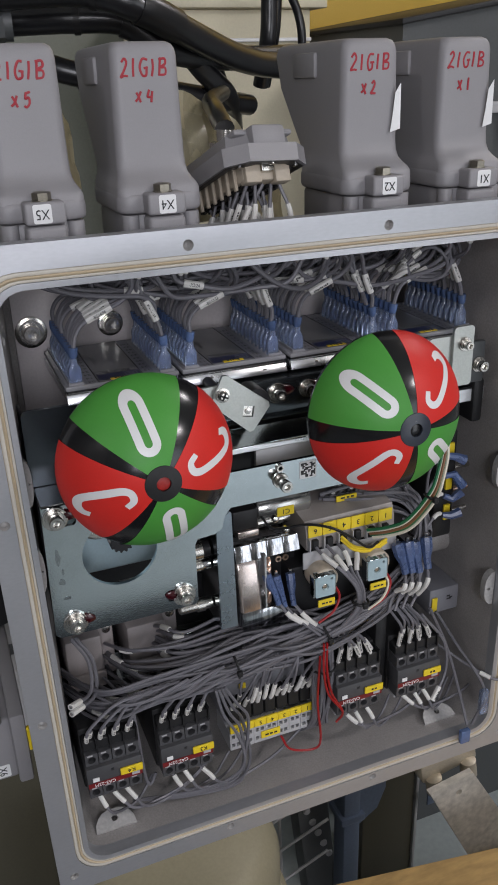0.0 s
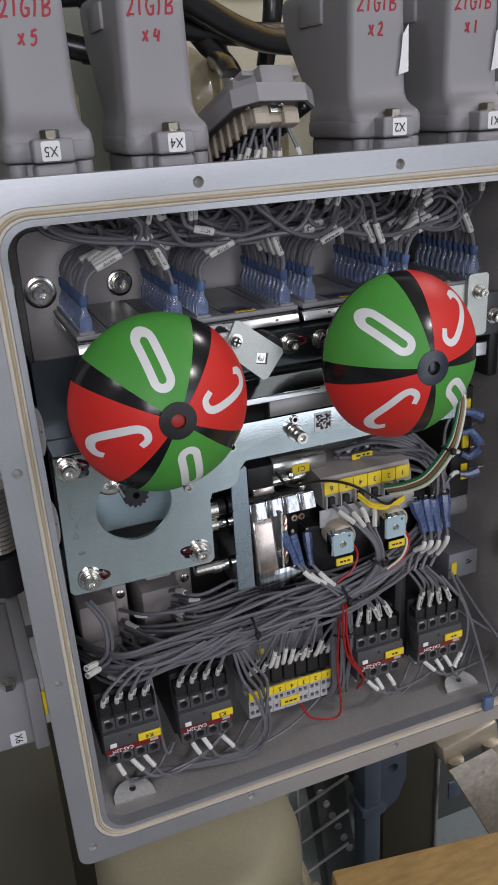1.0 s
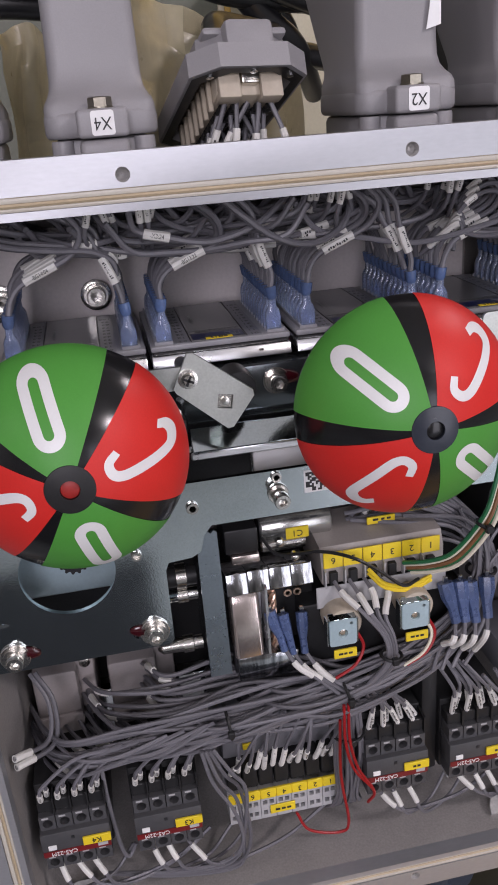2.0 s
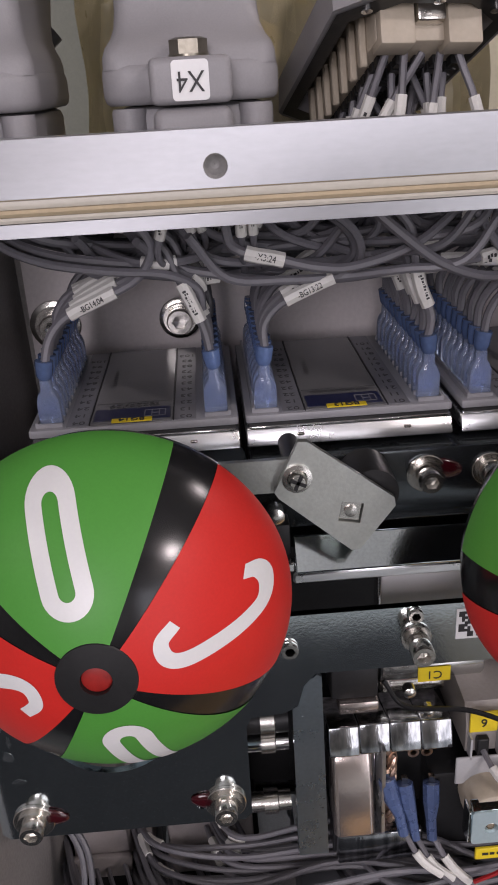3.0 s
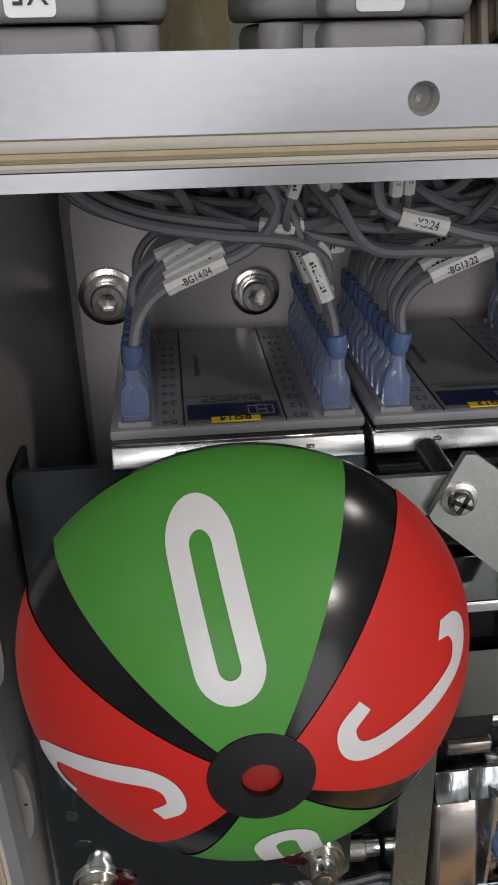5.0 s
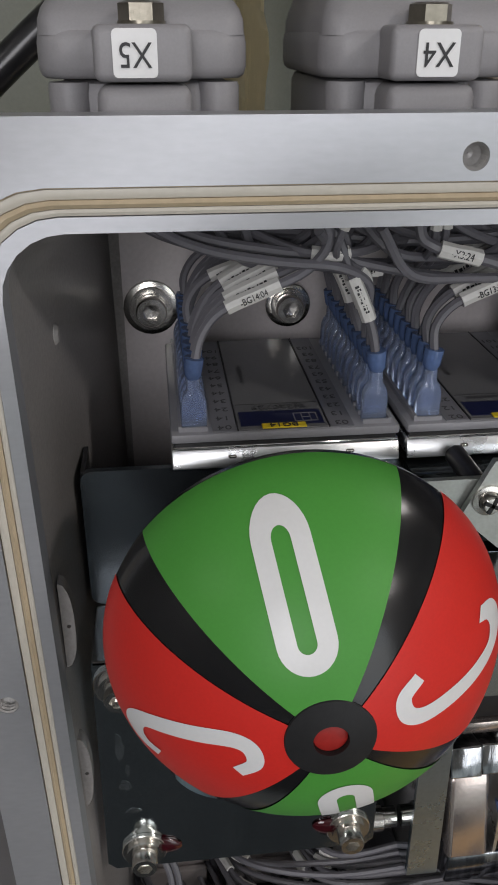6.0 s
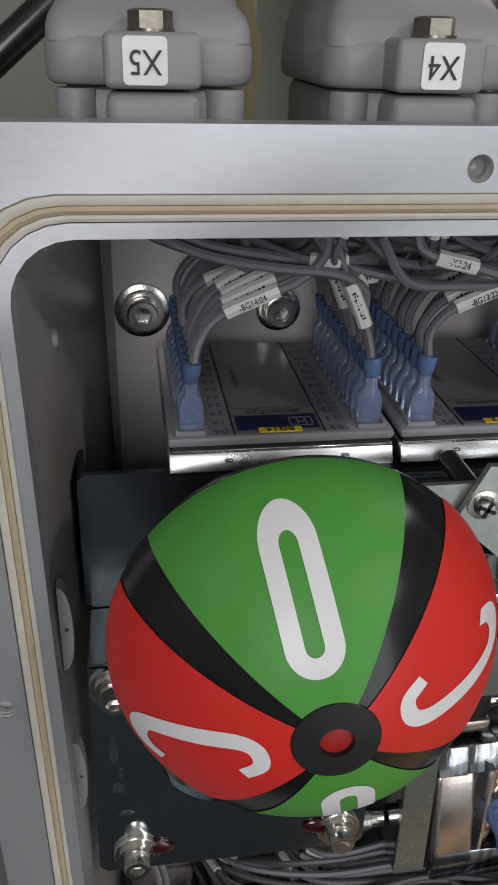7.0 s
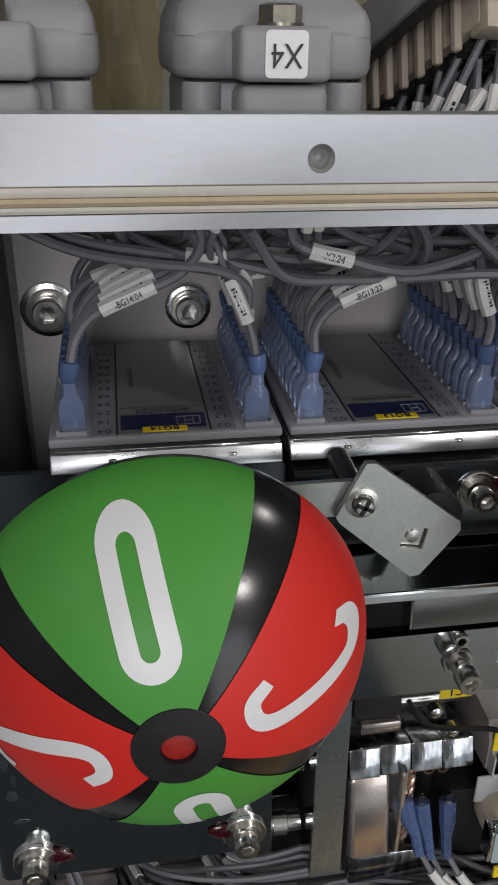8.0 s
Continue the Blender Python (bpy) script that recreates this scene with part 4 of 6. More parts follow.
rail = thing("support_bar", (0.24, 0.05, 1.17), "black anodised bar below the modules with bolts", "support bar")
part("bar", box(0.1260, 0.3620, 0.0385, 0.0560, 1.1655, 1.1945, 0.0012), M_DARKPOLISH, rail)
part("strip", box(0.1400, 0.2300, -0.0015, 0.0015, -0.0120, 0.0020, 0.0006, 1, m=pose(0, 0.0320, 1.1635, -38, 0, 0)), M_ZINC, rail, "bright slanting steel strip")
part("fold", box(0.1390, 0.2300, 0.0240, 0.0262, 1.1500, 1.1545, 0.0008, 1), M_BRIGHT, rail)
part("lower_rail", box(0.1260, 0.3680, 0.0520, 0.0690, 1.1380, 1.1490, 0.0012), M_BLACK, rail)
# Added black block that stands in for the shade behind the bar.
part("shade_block", box(0.1260, 0.3640, 0.0700, 0.1200, 1.1000, 1.1900, 0.001, 1), M_BLACK, rail)
part("end_strip", box(0.3000, 0.3680, 0.0380, 0.0420, 1.1505, 1.1620, 0.0008, 1), M_BRIGHT, rail, "bright steel strip")
socket_bolt(0.1905, 0.0385, 1.1850, 0.0044, 0.0050, 0.0074, spacer=0.001, label="brassy socket bolt on the black bar", lacquer=1)
socket_bolt(0.2140, 0.0385, 1.1850, 0.0044, 0.0050, 0.0066, lacquer=1, label="socket bolt sealed with red lacquer on the bar")
grey_cover = thing("grey_cover", (0.21, 0.045, 1.123), "pale grey plain cover behind the drive plate", "cover")
part("front", box(0.1760, 0.2350, 0.0440, 0.0515, 1.1180, 1.1450, 0.0010), M_LABEL, grey_cover)
part("edge", box(0.1744, 0.1758, 0.0430, 0.0515, 1.1180, 1.1450, 0.0004, 1), M_CHROME, grey_cover)

lever = thing("lever_arm", (0.141, 0.010, 1.20), "zinc-plated pivot lever with a square hole", "lever")
mlev = pose(0.1400, 0.0105, 1.2010, 0, 38, 0)
out = [(-0.0005, -0.0095), (0.0320, -0.0117), (0.0341, -0.0095), (0.0338, 0.0100), (0.0315, 0.0122), (-0.0050, 0.0122), (-0.0074, 0.0105), (-0.0030, -0.0085)]
ps = part("arm", sheet(out, [[(0.0212, -0.0054), (0.0279, -0.0019), (0.0244, 0.0048), (0.0177, 0.0013)]], -0.0012, 0.0012, m=mlev), M_ZINCDULL, lever)
part("square_pin", sheet([(0.0214, -0.0048), (0.0273, -0.0017), (0.0242, 0.0042), (0.0183, 0.0011)], [], 0.0002, 0.0120, m=mlev), M_STEEL, lever)
part("pin_end", lathe(0, 0, 0, [(0.0022, 0.0003), (0.0022, -0.0004), (0.0004, -0.0006)], 16, bm=None), M_STEEL, lever).matrix_basis = Matrix.Translation(-Vector(lever.location)) @ mlev @ pose(0.0228, 0, -0.0003) @ Matrix.Translation(Vector(lever.location))
part("link", sheet(rounded(0.0900, 0.1450, 1.1945, 1.2065, 0.0055), [], 0.0125, 0.0145), M_ZINCDULL, lever, "zinc-plated link")
part("pivot", lathe(0.1400, 0.0090, 1.2010, [(0.0050, 0.0004), (0.0050, -0.0006), (0.0034, -0.0008), (0.0030, -0.0030), (0.0024, -0.0036), (0.0003, -0.0037)], 20), M_STEEL, lever)
for a in (25, 115):
    part("slot", box(-0.0028, 0.0028, -0.0001, 0.0012, -0.0006, 0.0006, m=pose(0.1400, 0.0052, 1.2010, 0, a, 0)), M_BLACK, lever)
part("pivot_post", lathe(0.1400, 0.0146, 1.2010, [(0.0036, 0), (0.0036, 0.024), (0.0003, 0.0241)], 14), M_DARKBAR, lever)
part("eccentric", lathe(0.1660, 0.0140, 1.1905, [(0.0090, 0.018), (0.0090, 0), (0.0003, -0.0003)], 26), M_BLACK, lever)
mot = thing("limit_switch", (0.135, 0.03, 1.16), "small black switch with bright roller under the lever", "switch")
part("body", box(0.1270, 0.1390, 0.0300, 0.0420, 1.1590, 1.1720, 0.0008), M_BLACK, mot)
part("roller", lathe(0.1340, 0.0290, 1.1760, [(0.0032, 0.006), (0.0032, 0), (0.0018, -0.0006), (0.0003, -0.0006)], 16), M_STEEL, mot)
part("clip", box(0.1280, 0.1400, 0.0260, 0.0300, 1.1540, 1.1580, 0.0006, 1), M_CHROME, mot)
brk = thing("end_bracket", (0.328, 0.02, 1.18), "bright zinc bracket bolted at the bar's end", "bracket")
part("plate", sheet(rounded(0.3000, 0.3350, 1.1780, 1.2140, 0.003), [circle(0.3290, 1.1880, 0.0030, 12)], 0.0170, 0.0190), M_ZINCDULL, brk)
part("flag", sheet(rounded(0.3190, 0.3360, 1.1760, 1.2210, 0.003), [], 0.0140, 0.0168), M_ZINCDULL, brk)
part("back_web", box(0.3000, 0.3340, 0.0192, 0.0380, 1.1780, 1.2020, 0.001, 1), M_DARKBAR, brk)
socket_bolt(0.3280, 0.0140, 1.2080, 0.0032, 0.0040, 0.0052, label="steel bolt on the zinc bracket")
blk = thing("bar_foot", (0.352, 0.04, 1.17), "dark grey clamp block bolted at the bar's end", "clamp block")
part("block", box(0.3400, 0.3620, 0.0330, 0.0380, 1.1680, 1.2010, 0.0015), M_SLATE, blk)
socket_bolt(0.3560, 0.0330, 1.1830, 0.0042, 0.0050, 0.0062, label="steel socket bolt on the clamp block")

# ---------------------------------------------------------------- drive train right of the plate
angle = thing("angle_strip", (0.143, 0.03, 1.007), "upright bluish zinc angle strip with sawn top", "angle strip")
top = []
for k in range(7):
    top += [(0.1490 - k * 0.0018, 1.1040 + (0.0016 if k % 2 else 0) - k * 0.0002)]
part("face", sheet([(0.1375, 1.0065), (0.1505, 1.0065)] + top + [(0.1370, 1.0880)], [], 0.0270, 0.0288), M_BLUEZINC, angle)
part("leg", box(0.1372, 0.1388, 0.0290, 0.0700, 1.0070, 1.0880), M_ZINC, angle)
for z, r, mat in ((1.0690, 0.0062, M_BLACK), (1.0560, 0.0040, M_CHROME), (1.0210, 0.0045, M_STEEL)):
    sh = thing("drive_shaft", (0.128, 0.045, z), "short round shaft behind the drive plate", "shaft", "drive shafts")
    part("rod", lathe(0.110, 0.045, z, [(r * 0.8, 0), (r, 0.001), (r, 0.026), (0.0003, 0.0262)], 20, "x"), mat, sh)
    part("collar", lathe(0.124, 0.045, z, [(r * 1.25, 0), (r * 1.25, 0.006), (r, 0.0065), (r, 0.0066)], 20, "x"), M_STEEL, sh)

brush = thing("brush_gear", (0.175, 0.05, 1.0), "brush gear with polished coppery block and braid on a bright frame", "brush gear")
for k in range(4):
    a = 0.1520 + k * 0.0132
    bm = box(0, 0.0131, 0.0003 * (k * 3 % 4), 0.0300, 0, 0.0135, 0.0007, 3, m=pose(a, 0.0300, 1.0580, -16, 0, 0))
    part("cover_rib", bm, M_REFLSTREAK, brush, "cover rib with reflection streaks put into its colour")
part("silver_back", box(0.1540, 0.1735, 0.0400, 0.0470, 1.0160, 1.0540, 0.0008, 1), M_BRIGHT, brush)
part("upper_block", box(0.1545, 0.1745, 0.0400, 0.0750, 1.0800, 1.0960, 0.0012), M_BLACK, brush, "black moulded block")
part("spacer", box(0.1575, 0.1745, 0.0380, 0.0600, 1.0735, 1.0795, 0.0010), M_POLCOPPER, brush)
part("clear_tube", lathe(0.178, 0.056, 1.0745, [(0.004, 0), (0.005, 0.001), (0.005, 0.028), (0.0003, 0.0282)], 20, "x"), M_STEEL, brush)
part("frame", box(0.1740, 0.1754, 0.0275, 0.0700, 1.0100, 1.0620), M_BRIGHT, brush)
part("core", box(0.1545, 0.2080, 0.0480, 0.0800, 1.0100, 1.0540, 0.001), M_BLACK, brush)
part("lower_tray", box(0.1545, 0.1925, 0.0270, 0.0600, 0.9985, 1.0155, 0.0012), M_REFLSTREAK, brush, "lower tray with reflection streaks put into its colour")
part("side_flap", box(0.1530, 0.1558, 0.0300, 0.0500, 1.0030, 1.0200, 0.0006, 1), M_DARKBAR, brush)
bm = hood_loft(0.1622, [(0.0086, 0.0262, 0.0420, 1.0160), (0.0090, 0.0256, 0.0420, 1.0172), (0.0090, 0.0330, 0.0420, 1.0500), (0.0089, 0.0345, 0.0420, 1.0545), (0.0086, 0.0362, 0.0420, 1.0560), (0.0080, 0.0385, 0.0420, 1.0568)], 0.0026)
part("polished_block", bm, M_POLCOPPER, brush, "polished coppery block with rounded edges")
bm = bmesh.new()
for s_ in range(3):
    path = [Vector((0.1792 + 0.0013 * math.cos(2 * math.pi * (f / 30 * 2.5 + s_ / 3)), 0.0340 + 0.0013 * math.sin(2 * math.pi * (f / 30 * 2.5 + s_ / 3)), 1.0160 + 0.0390 * f / 30)) for f in range(31)]
    tube(path, 0.0013, 7, bm)
part("braid", bm, M_COPPER, brush, "twisted bare copper braid")
for sx in (0.190, 0.196):
    part("eyelet", lathe(sx, 0.040, 1.0485, [(0.0026, 0), (0.0026, -0.0012), (0.0014, -0.0012), (0.0014, 0)], 14), M_COPPER, brush)
for sx, sz in ((0.1860, 1.0870), (0.1945, 1.0760)):
    part("screw", lathe(sx, 0.0325, sz, [(0.0026, 0.004), (0.0026, 0), (0.0012, -0.0008), (0.0003, -0.0008)], 14), M_STEEL, brush)

cap = thing("capacitor", (0.199, 0.055, 1.075), "silver tubular capacitor with yellow C1 sticker", "capacitor")
part("can", lathe(0.1775, 0.055, 1.0875, [(0.0085, 0), (0.0092, 0.0012), (0.0092, 0.0430), (0.0085, 0.0440), (0.0003, 0.0440)], 32, "x"), material("foil_can", (0.50, 0.50, 0.48), 0.25, 0.9, 0.08, 500, 40, 0.04), cap)
part("end", lathe(0.1768, 0.055, 1.0875, [(0.0086, 0), (0.0086, 0.002), (0.0003, 0.0021)], 24, "x"), M_BLACK, cap)
lb = part("sticker", box(0.1925, 0.2065, 0.0452, 0.0456, 1.0815, 1.0890, 0.0001, 1), M_YELLOW, cap, "yellow sticker")
text("lettering", "C1", 0.0058, (0.1995, 0.0450, 1.0852), *UP_SIDE_DOWN, M_INK, lb)
bars("print", [(0.05, 0.3, 0.1), (0.35, 0.5, 0.1), (0.6, 0.8, 0.15)], (0.195, 0.0470, 1.0925), (1, 0, 0), (0, 0, 1), 0.022, 0.004, M_INK, cap)

filt = thing("terminal_block", (0.247, 0.04, 1.045), "grey six-way terminal block with numbered yellow strip", "terminal block")
bm = bmesh.new()
prof = [(0.030, 1.0560), (0.030, 1.0700), (0.034, 1.0790), (0.056, 1.0815), (0.075, 1.0815), (0.075, 1.0560)]
a = [bm.verts.new((0.2095, y, z)) for y, z in prof]
b = [bm.verts.new((0.2860, y, z)) for y, z in prof]
bm.faces.new(a)
bm.faces.new(list(reversed(b)))
for k in range(len(prof)):
    bm.faces.new((a[k], a[(k + 1) % len(prof)], b[(k + 1) % len(prof)], b[k]))
part("body", bm, material("smoky_beige_plastic", (0.33, 0.30, 0.28), 0.38, 0.0, 0.10, 700, 40, 0.05), filt)
for i, ch in enumerate("654321"):
    x0 = 0.2105 + i * 0.0122
    yl = part("marker", box(x0, x0 + 0.0118, 0.0285, 0.0296, 1.0670, 1.0775, 0.0003, 1), M_YELLOW, filt, "yellow number marker")
    text("lettering", ch, 0.0060, (x0 + 0.0059, 0.0283, 1.0722), *UP_SIDE_DOWN, M_INK, yl)
    part("clamp", box(x0 + 0.003, x0 + 0.008, 0.0262, 0.0296, 1.0565, 1.0650, 0.0005, 1), M_BLACK, filt)
    part("divider", box(x0 - 0.0003, x0 + 0.0005, 0.0250, 0.0296, 1.0560, 1.0668), M_LIGHTGREY, filt)
part("top_tag", box(0.2440, 0.2620, 0.0475, 0.0490, 1.0812, 1.0860, 0.0003, 1), M_YELLOW, filt, "yellow tag")
bars("print", [(-0.3, -0.1, 0), (0.0, 0.12, 0), (0.2, 0.34, 0)], (0.253, 0.0474, 1.0835), (1, 0, 0), (0, 0, 1), 0.018, 0.006, M_INK, filt)
part("mounting_plate", box(0.2045, 0.2860, 0.0250, 0.0262, 1.0425, 1.0570, 0.0004, 1), M_LIGHTGREY, filt, "pale mounting plate")


def buzzer(x, y, z):
    r = thing("solenoid", (x, y + 0.02, z - 0.015), "round beige solenoid clamped under a square zinc plate", "solenoid", "solenoids")
    part("disc", lathe(x + 0.0018, y + 0.0032, z + 0.0026, [(0.0104, 0.016), (0.0109, 0.010), (0.0109, 0.001), (0.0103, 0), (0.0003, 0)], 32), M_LIME, r, "beige round body")
    part("plate", sheet(rounded(x - 0.0082, x + 0.0082, z - 0.0092, z + 0.0085, 0.0016, 3), [circle(x, z - 0.0010, 0.0029, 14), circle(x + 0.0052, z + 0.0055, 0.0011, 10)], y, y + 0.0018), M_TEAL, r, "square zinc plate")
    part("top_fold", box(-0.0082, 0.0082, 0.0, 0.0018, 0.0, 0.0052, 0.0005, 1, m=pose(x, y + 0.0002, z + 0.0086, -58, 0, 0)), M_ZINC, r, "bright folded top edge")
    for sx in (-1, 1):
        part("side_fold", box(x + sx * 0.0089 - 0.0006, x + sx * 0.0089 + 0.0006, y + 0.0004, y + 0.0080, z - 0.0088, z + 0.0080, 0.0003, 1), M_ZINC, r)
    part("core_pin", lathe(x, y + 0.0005, z - 0.0010, [(0.0029, 0.004), (0.0029, 0.001), (0.0016, 0.0005), (0.0014, 0.003), (0.0003, 0.003)], 14), M_STEEL, r)
    part("tag", box(x - 0.0060, x + 0.0080, y - 0.0005, y + 0.0010, z - 0.0180, z - 0.0120, 0.0003, 1), M_YELLOW, r, "yellow tag")
    bars("print", [(-0.25, -0.05, 0), (0.0, 0.15, 0), (0.22, 0.4, 0)], (x, y - 0.0006, z - 0.0155), (1, 0, 0), (0, 0, 1), 0.013, 0.006, M_INK, r)
    return r


buzzer(0.2155, 0.0090, 1.0350)
buzzer(0.2600, 0.0085, 1.0385)
base = thing("solenoid_carrier", (0.24, 0.045, 1.0), "black moulded base behind the solenoids", "base")
part("block", box(0.1960, 0.3000, 0.0330, 0.0900, 0.9950, 1.0410, 0.002), M_BLACK, base)

# ---------------------------------------------------------------- contactors
def contactor(x, z, mark):
    """x: left edge; z: lower edge of the front; faces the open side."""
    c = thing("contactor", (x + 0.0215, 0.06, z), "dark grey auxiliary contactor with yellow tag and red stripe", "contactor", "contactors")
    w, h = 0.0430, 0.0410
    part("body", box(x, x + w, 0.0300, 0.1300, z - 0.004, z + h + 0.012, 0.0015), M_BLACK, c)
    part("front", box(x + 0.0005, x + w - 0.0005, 0.0130, 0.0305, z + 0.0105, z + 0.0285, 0.0008), M_CONTACTOR, c, "dark grey front cover")
    part("stripe", box(x + 0.0010, x + w - 0.0010, 0.0126, 0.0129, z + 0.0108, z + 0.0150), M_REDSTRIPE, c, "dark red printed stripe")
    text("lettering", "CA5-22M", 0.0042, (x + 0.0135, 0.01245, z + 0.0128), *UP_SIDE_DOWN, M_LABEL, c, squeeze=0.95)
    part("badge", box(x + 0.0340, x + 0.0400, 0.0122, 0.0125, z + 0.0125, z + 0.0150), M_LIGHTGREY, c)
    part("white_key", box(x + 0.0045, x + 0.0095, 0.0118, 0.0129, z + 0.0165, z + 0.0200, 0.0003, 1), M_LABEL, c, "small white key")
    part("slot", box(x + 0.0190, x + 0.0210, 0.0125, 0.0129, z + 0.0225, z + 0.0245), M_INK, c)
    tg = part("tag", box(x + 0.0255, x + 0.0425, 0.0112, 0.0128, z + 0.0160, z + 0.0222, 0.0003, 1), M_YELLOW, c, "yellow tag")
    if mark:
        text("lettering", mark, 0.0052, (x + 0.034, 0.0110, z + 0.0191), *UP_SIDE_DOWN, M_INK, tg)
    else:
        bars("print", [(-0.22, -0.06, 0), (0.02, 0.2, 0)], (x + 0.034, 0.0111, z + 0.0182), (1, 0, 0), (0, 0, 1), 0.012, 0.007, M_INK, tg)
    for k in range(4):
        cx = x + 0.0062 + k * 0.0102
        for zz, y0 in ((z + 0.0340, 0.0170), (z + 0.0045, 0.0150)):
            blk = part("terminal", sheet([(cx - 0.0048, zz - 0.0055), (cx + 0.0048, zz - 0.0055), (cx + 0.0048, zz + 0.0050), (cx - 0.0048, zz + 0.0050)], [circle(cx, zz - 0.0008, 0.0031, 14)], y0, y0 + 0.014), M_CONTACTOR, c)
            part("screw", lathe(cx, y0 + 0.0060, zz - 0.0008, [(0.0028, 0.005), (0.0028, 0), (0.0016, -0.0006), (0.0003, -0.0006)], 10), M_DARKBAR, blk)
            part("screw_mark", box(cx - 0.0030, cx + 0.0010, y0 - 0.0002, y0 + 0.0002, zz + 0.0030, zz + 0.0042), M_LIGHTGREY, blk)
        part("shroud", box(cx - 0.0049, cx + 0.0049, 0.0200, 0.0320, z + 0.0395, z + 0.0485, 0.0008, 1), M_BLACK, c)
        part("rib", box(cx + 0.0046, cx + 0.0056, 0.0180, 0.0320, z + 0.0390, z + 0.0510), M_BLACK, c)
        part("foot", box(cx - 0.0040, cx + 0.0040, 0.0200, 0.0330, z - 0.0060, z - 0.0012, 0.0006, 1), M_LIGHTGREY, c)
    return c


M_REDSTRIPE = material("dark_red_print", (0.16, 0.012, 0.014), 0.4, 0.0, 0.08, 900, 60, 0.0)
CONTACTORS = [(0.0215, 0.8955), (0.0785, 0.8940), (0.2290, 0.9005), (0.2860, 0.8995)]
for (cx, cz), mark in zip(CONTACTORS, ("K4", "K3", "", "")):
    contactor(cx, cz, mark)

strip = thing("terminal_strip", (0.177, 0.05, 0.885), "grey spring terminal strip with numbered yellow markers", "terminal strip")
for i, ch in enumerate("7654321"):
    x0 = 0.1400 + i * 0.01055
    cell = part("terminal", sheet([(x0, 0.8845), (x0 + 0.0102, 0.8845), (x0 + 0.0102, 0.9025), (x0, 0.9025)],
                                  [[(x0 + a, z0), (x0 + a + 0.0030, z0), (x0 + a + 0.0030, z0 + 0.0036), (x0 + a, z0 + 0.0036)] for a in (0.0014, 0.0057) for z0 in (0.8875, 0.8960)], 0.0280, 0.0600),
                M_LIGHTGREY, strip)
    part("cage", box(x0 + 0.0008, x0 + 0.0095, 0.0310, 0.0330, 0.8860, 0.9010), M_INK, cell)
    yl = part("marker", box(x0, x0 + 0.0104, 0.0260, 0.0279, 0.9030, 0.9105, 0.0003, 1), M_YELLOW, strip, "yellow number marker")
    text("lettering", ch, 0.0052, (x0 + 0.0052, 0.0258, 0.9067), *UP_SIDE_DOWN, M_INK, yl)
    part("upper_cell", box(x0 + 0.0004, x0 + 0.0098, 0.0300, 0.0620, 0.9108, 0.9280, 0.0006, 1), M_BLACK, strip)
part("body", box(0.1405, 0.2140, 0.0420, 0.1200, 0.9000, 0.9450, 0.002), M_MODULE, strip)
part("tag", box(0.1670, 0.1840, 0.0268, 0.0279, 0.8880, 0.8950, 0.0003, 1), M_YELLOW, strip, "yellow tag")
bars("print", [(-0.3, -0.12, 0), (-0.06, 0.1, 0), (0.16, 0.32, 0)], (0.1755, 0.0266, 0.8905), (1, 0, 0), (0, 0, 1), 0.017, 0.007, M_INK, strip)
part("upper_tag", box(0.1540, 0.1600, 0.0405, 0.0418, 0.9330, 0.9380, 0.0003, 1), M_YELLOW, strip)
rail2 = thing("din_rail", (0.19, 0.14, 0.91), "galvanised mounting rail behind the contactors", "mounting rail")
part("rail", box(0.022, 0.345, 0.1300, 0.1370, 0.8980, 0.9330, 0.001, 1), M_ZINC, rail2)
part("lip", box(0.022, 0.345, 0.1370, 0.1560, 0.9050, 0.9260, 0.001, 1), M_ZINC, rail2)

# grey housings behind the loom
for hx, hw in ((0.0255, 0.0400), (0.0745, 0.0440)):
    h = thing("relay_housing", (hx + hw / 2, 0.09, 0.945), "grey-beige relay housing behind the wire loom", "relay", "relay housings")
    part("body", box(hx, hx + hw * 0.72, 0.0760, 0.1450, 0.9450, 0.9930, 0.0025), M_TAN, h)
    part("step", box(hx + hw * 0.70, hx + hw, 0.0860, 0.1450, 0.9450, 0.9990, 0.002), M_TAN, h)
    part("foot", box(hx - 0.001, hx + hw * 0.74, 0.0720, 0.0760, 0.9430, 0.9620, 0.002), M_TAN, h)
    part("screw", lathe(hx + hw * 0.86, 0.0860, 0.9920, [(0.0036, 0.002), (0.0036, -0.002), (0.0018, -0.0028), (0.0003, -0.0028)], 14), M_STEEL, h)
part_tag = thing("relay_tag", (0.091, 0.08, 1.02), "small yellow tag on a clear relay", "tag")
part("body", box(0.0800, 0.1010, 0.0800, 0.1400, 1.0000, 1.0240, 0.002), M_GLASSCAP, part_tag)
part("tag", box(0.0890, 0.0950, 0.0780, 0.0796, 1.0080, 1.0180, 0.0003, 1), M_YELLOW, part_tag, "yellow tag")
div = thing("divider_block", (0.30, 0.06, 0.93), "black divider between the contactors", "divider")
part("block", box(0.2735, 0.2845, 0.0300, 0.1300, 0.8950, 0.9800, 0.002), M_BLACK, div)
duct = thing("wire_duct", (0.1, 0.12, 0.96), "black slotted duct behind the loom", "wire duct")
part("back", box(0.0240, 0.3450, 0.1300, 0.1500, 0.9420, 1.0400, 0.001, 1), M_BLACK, duct)

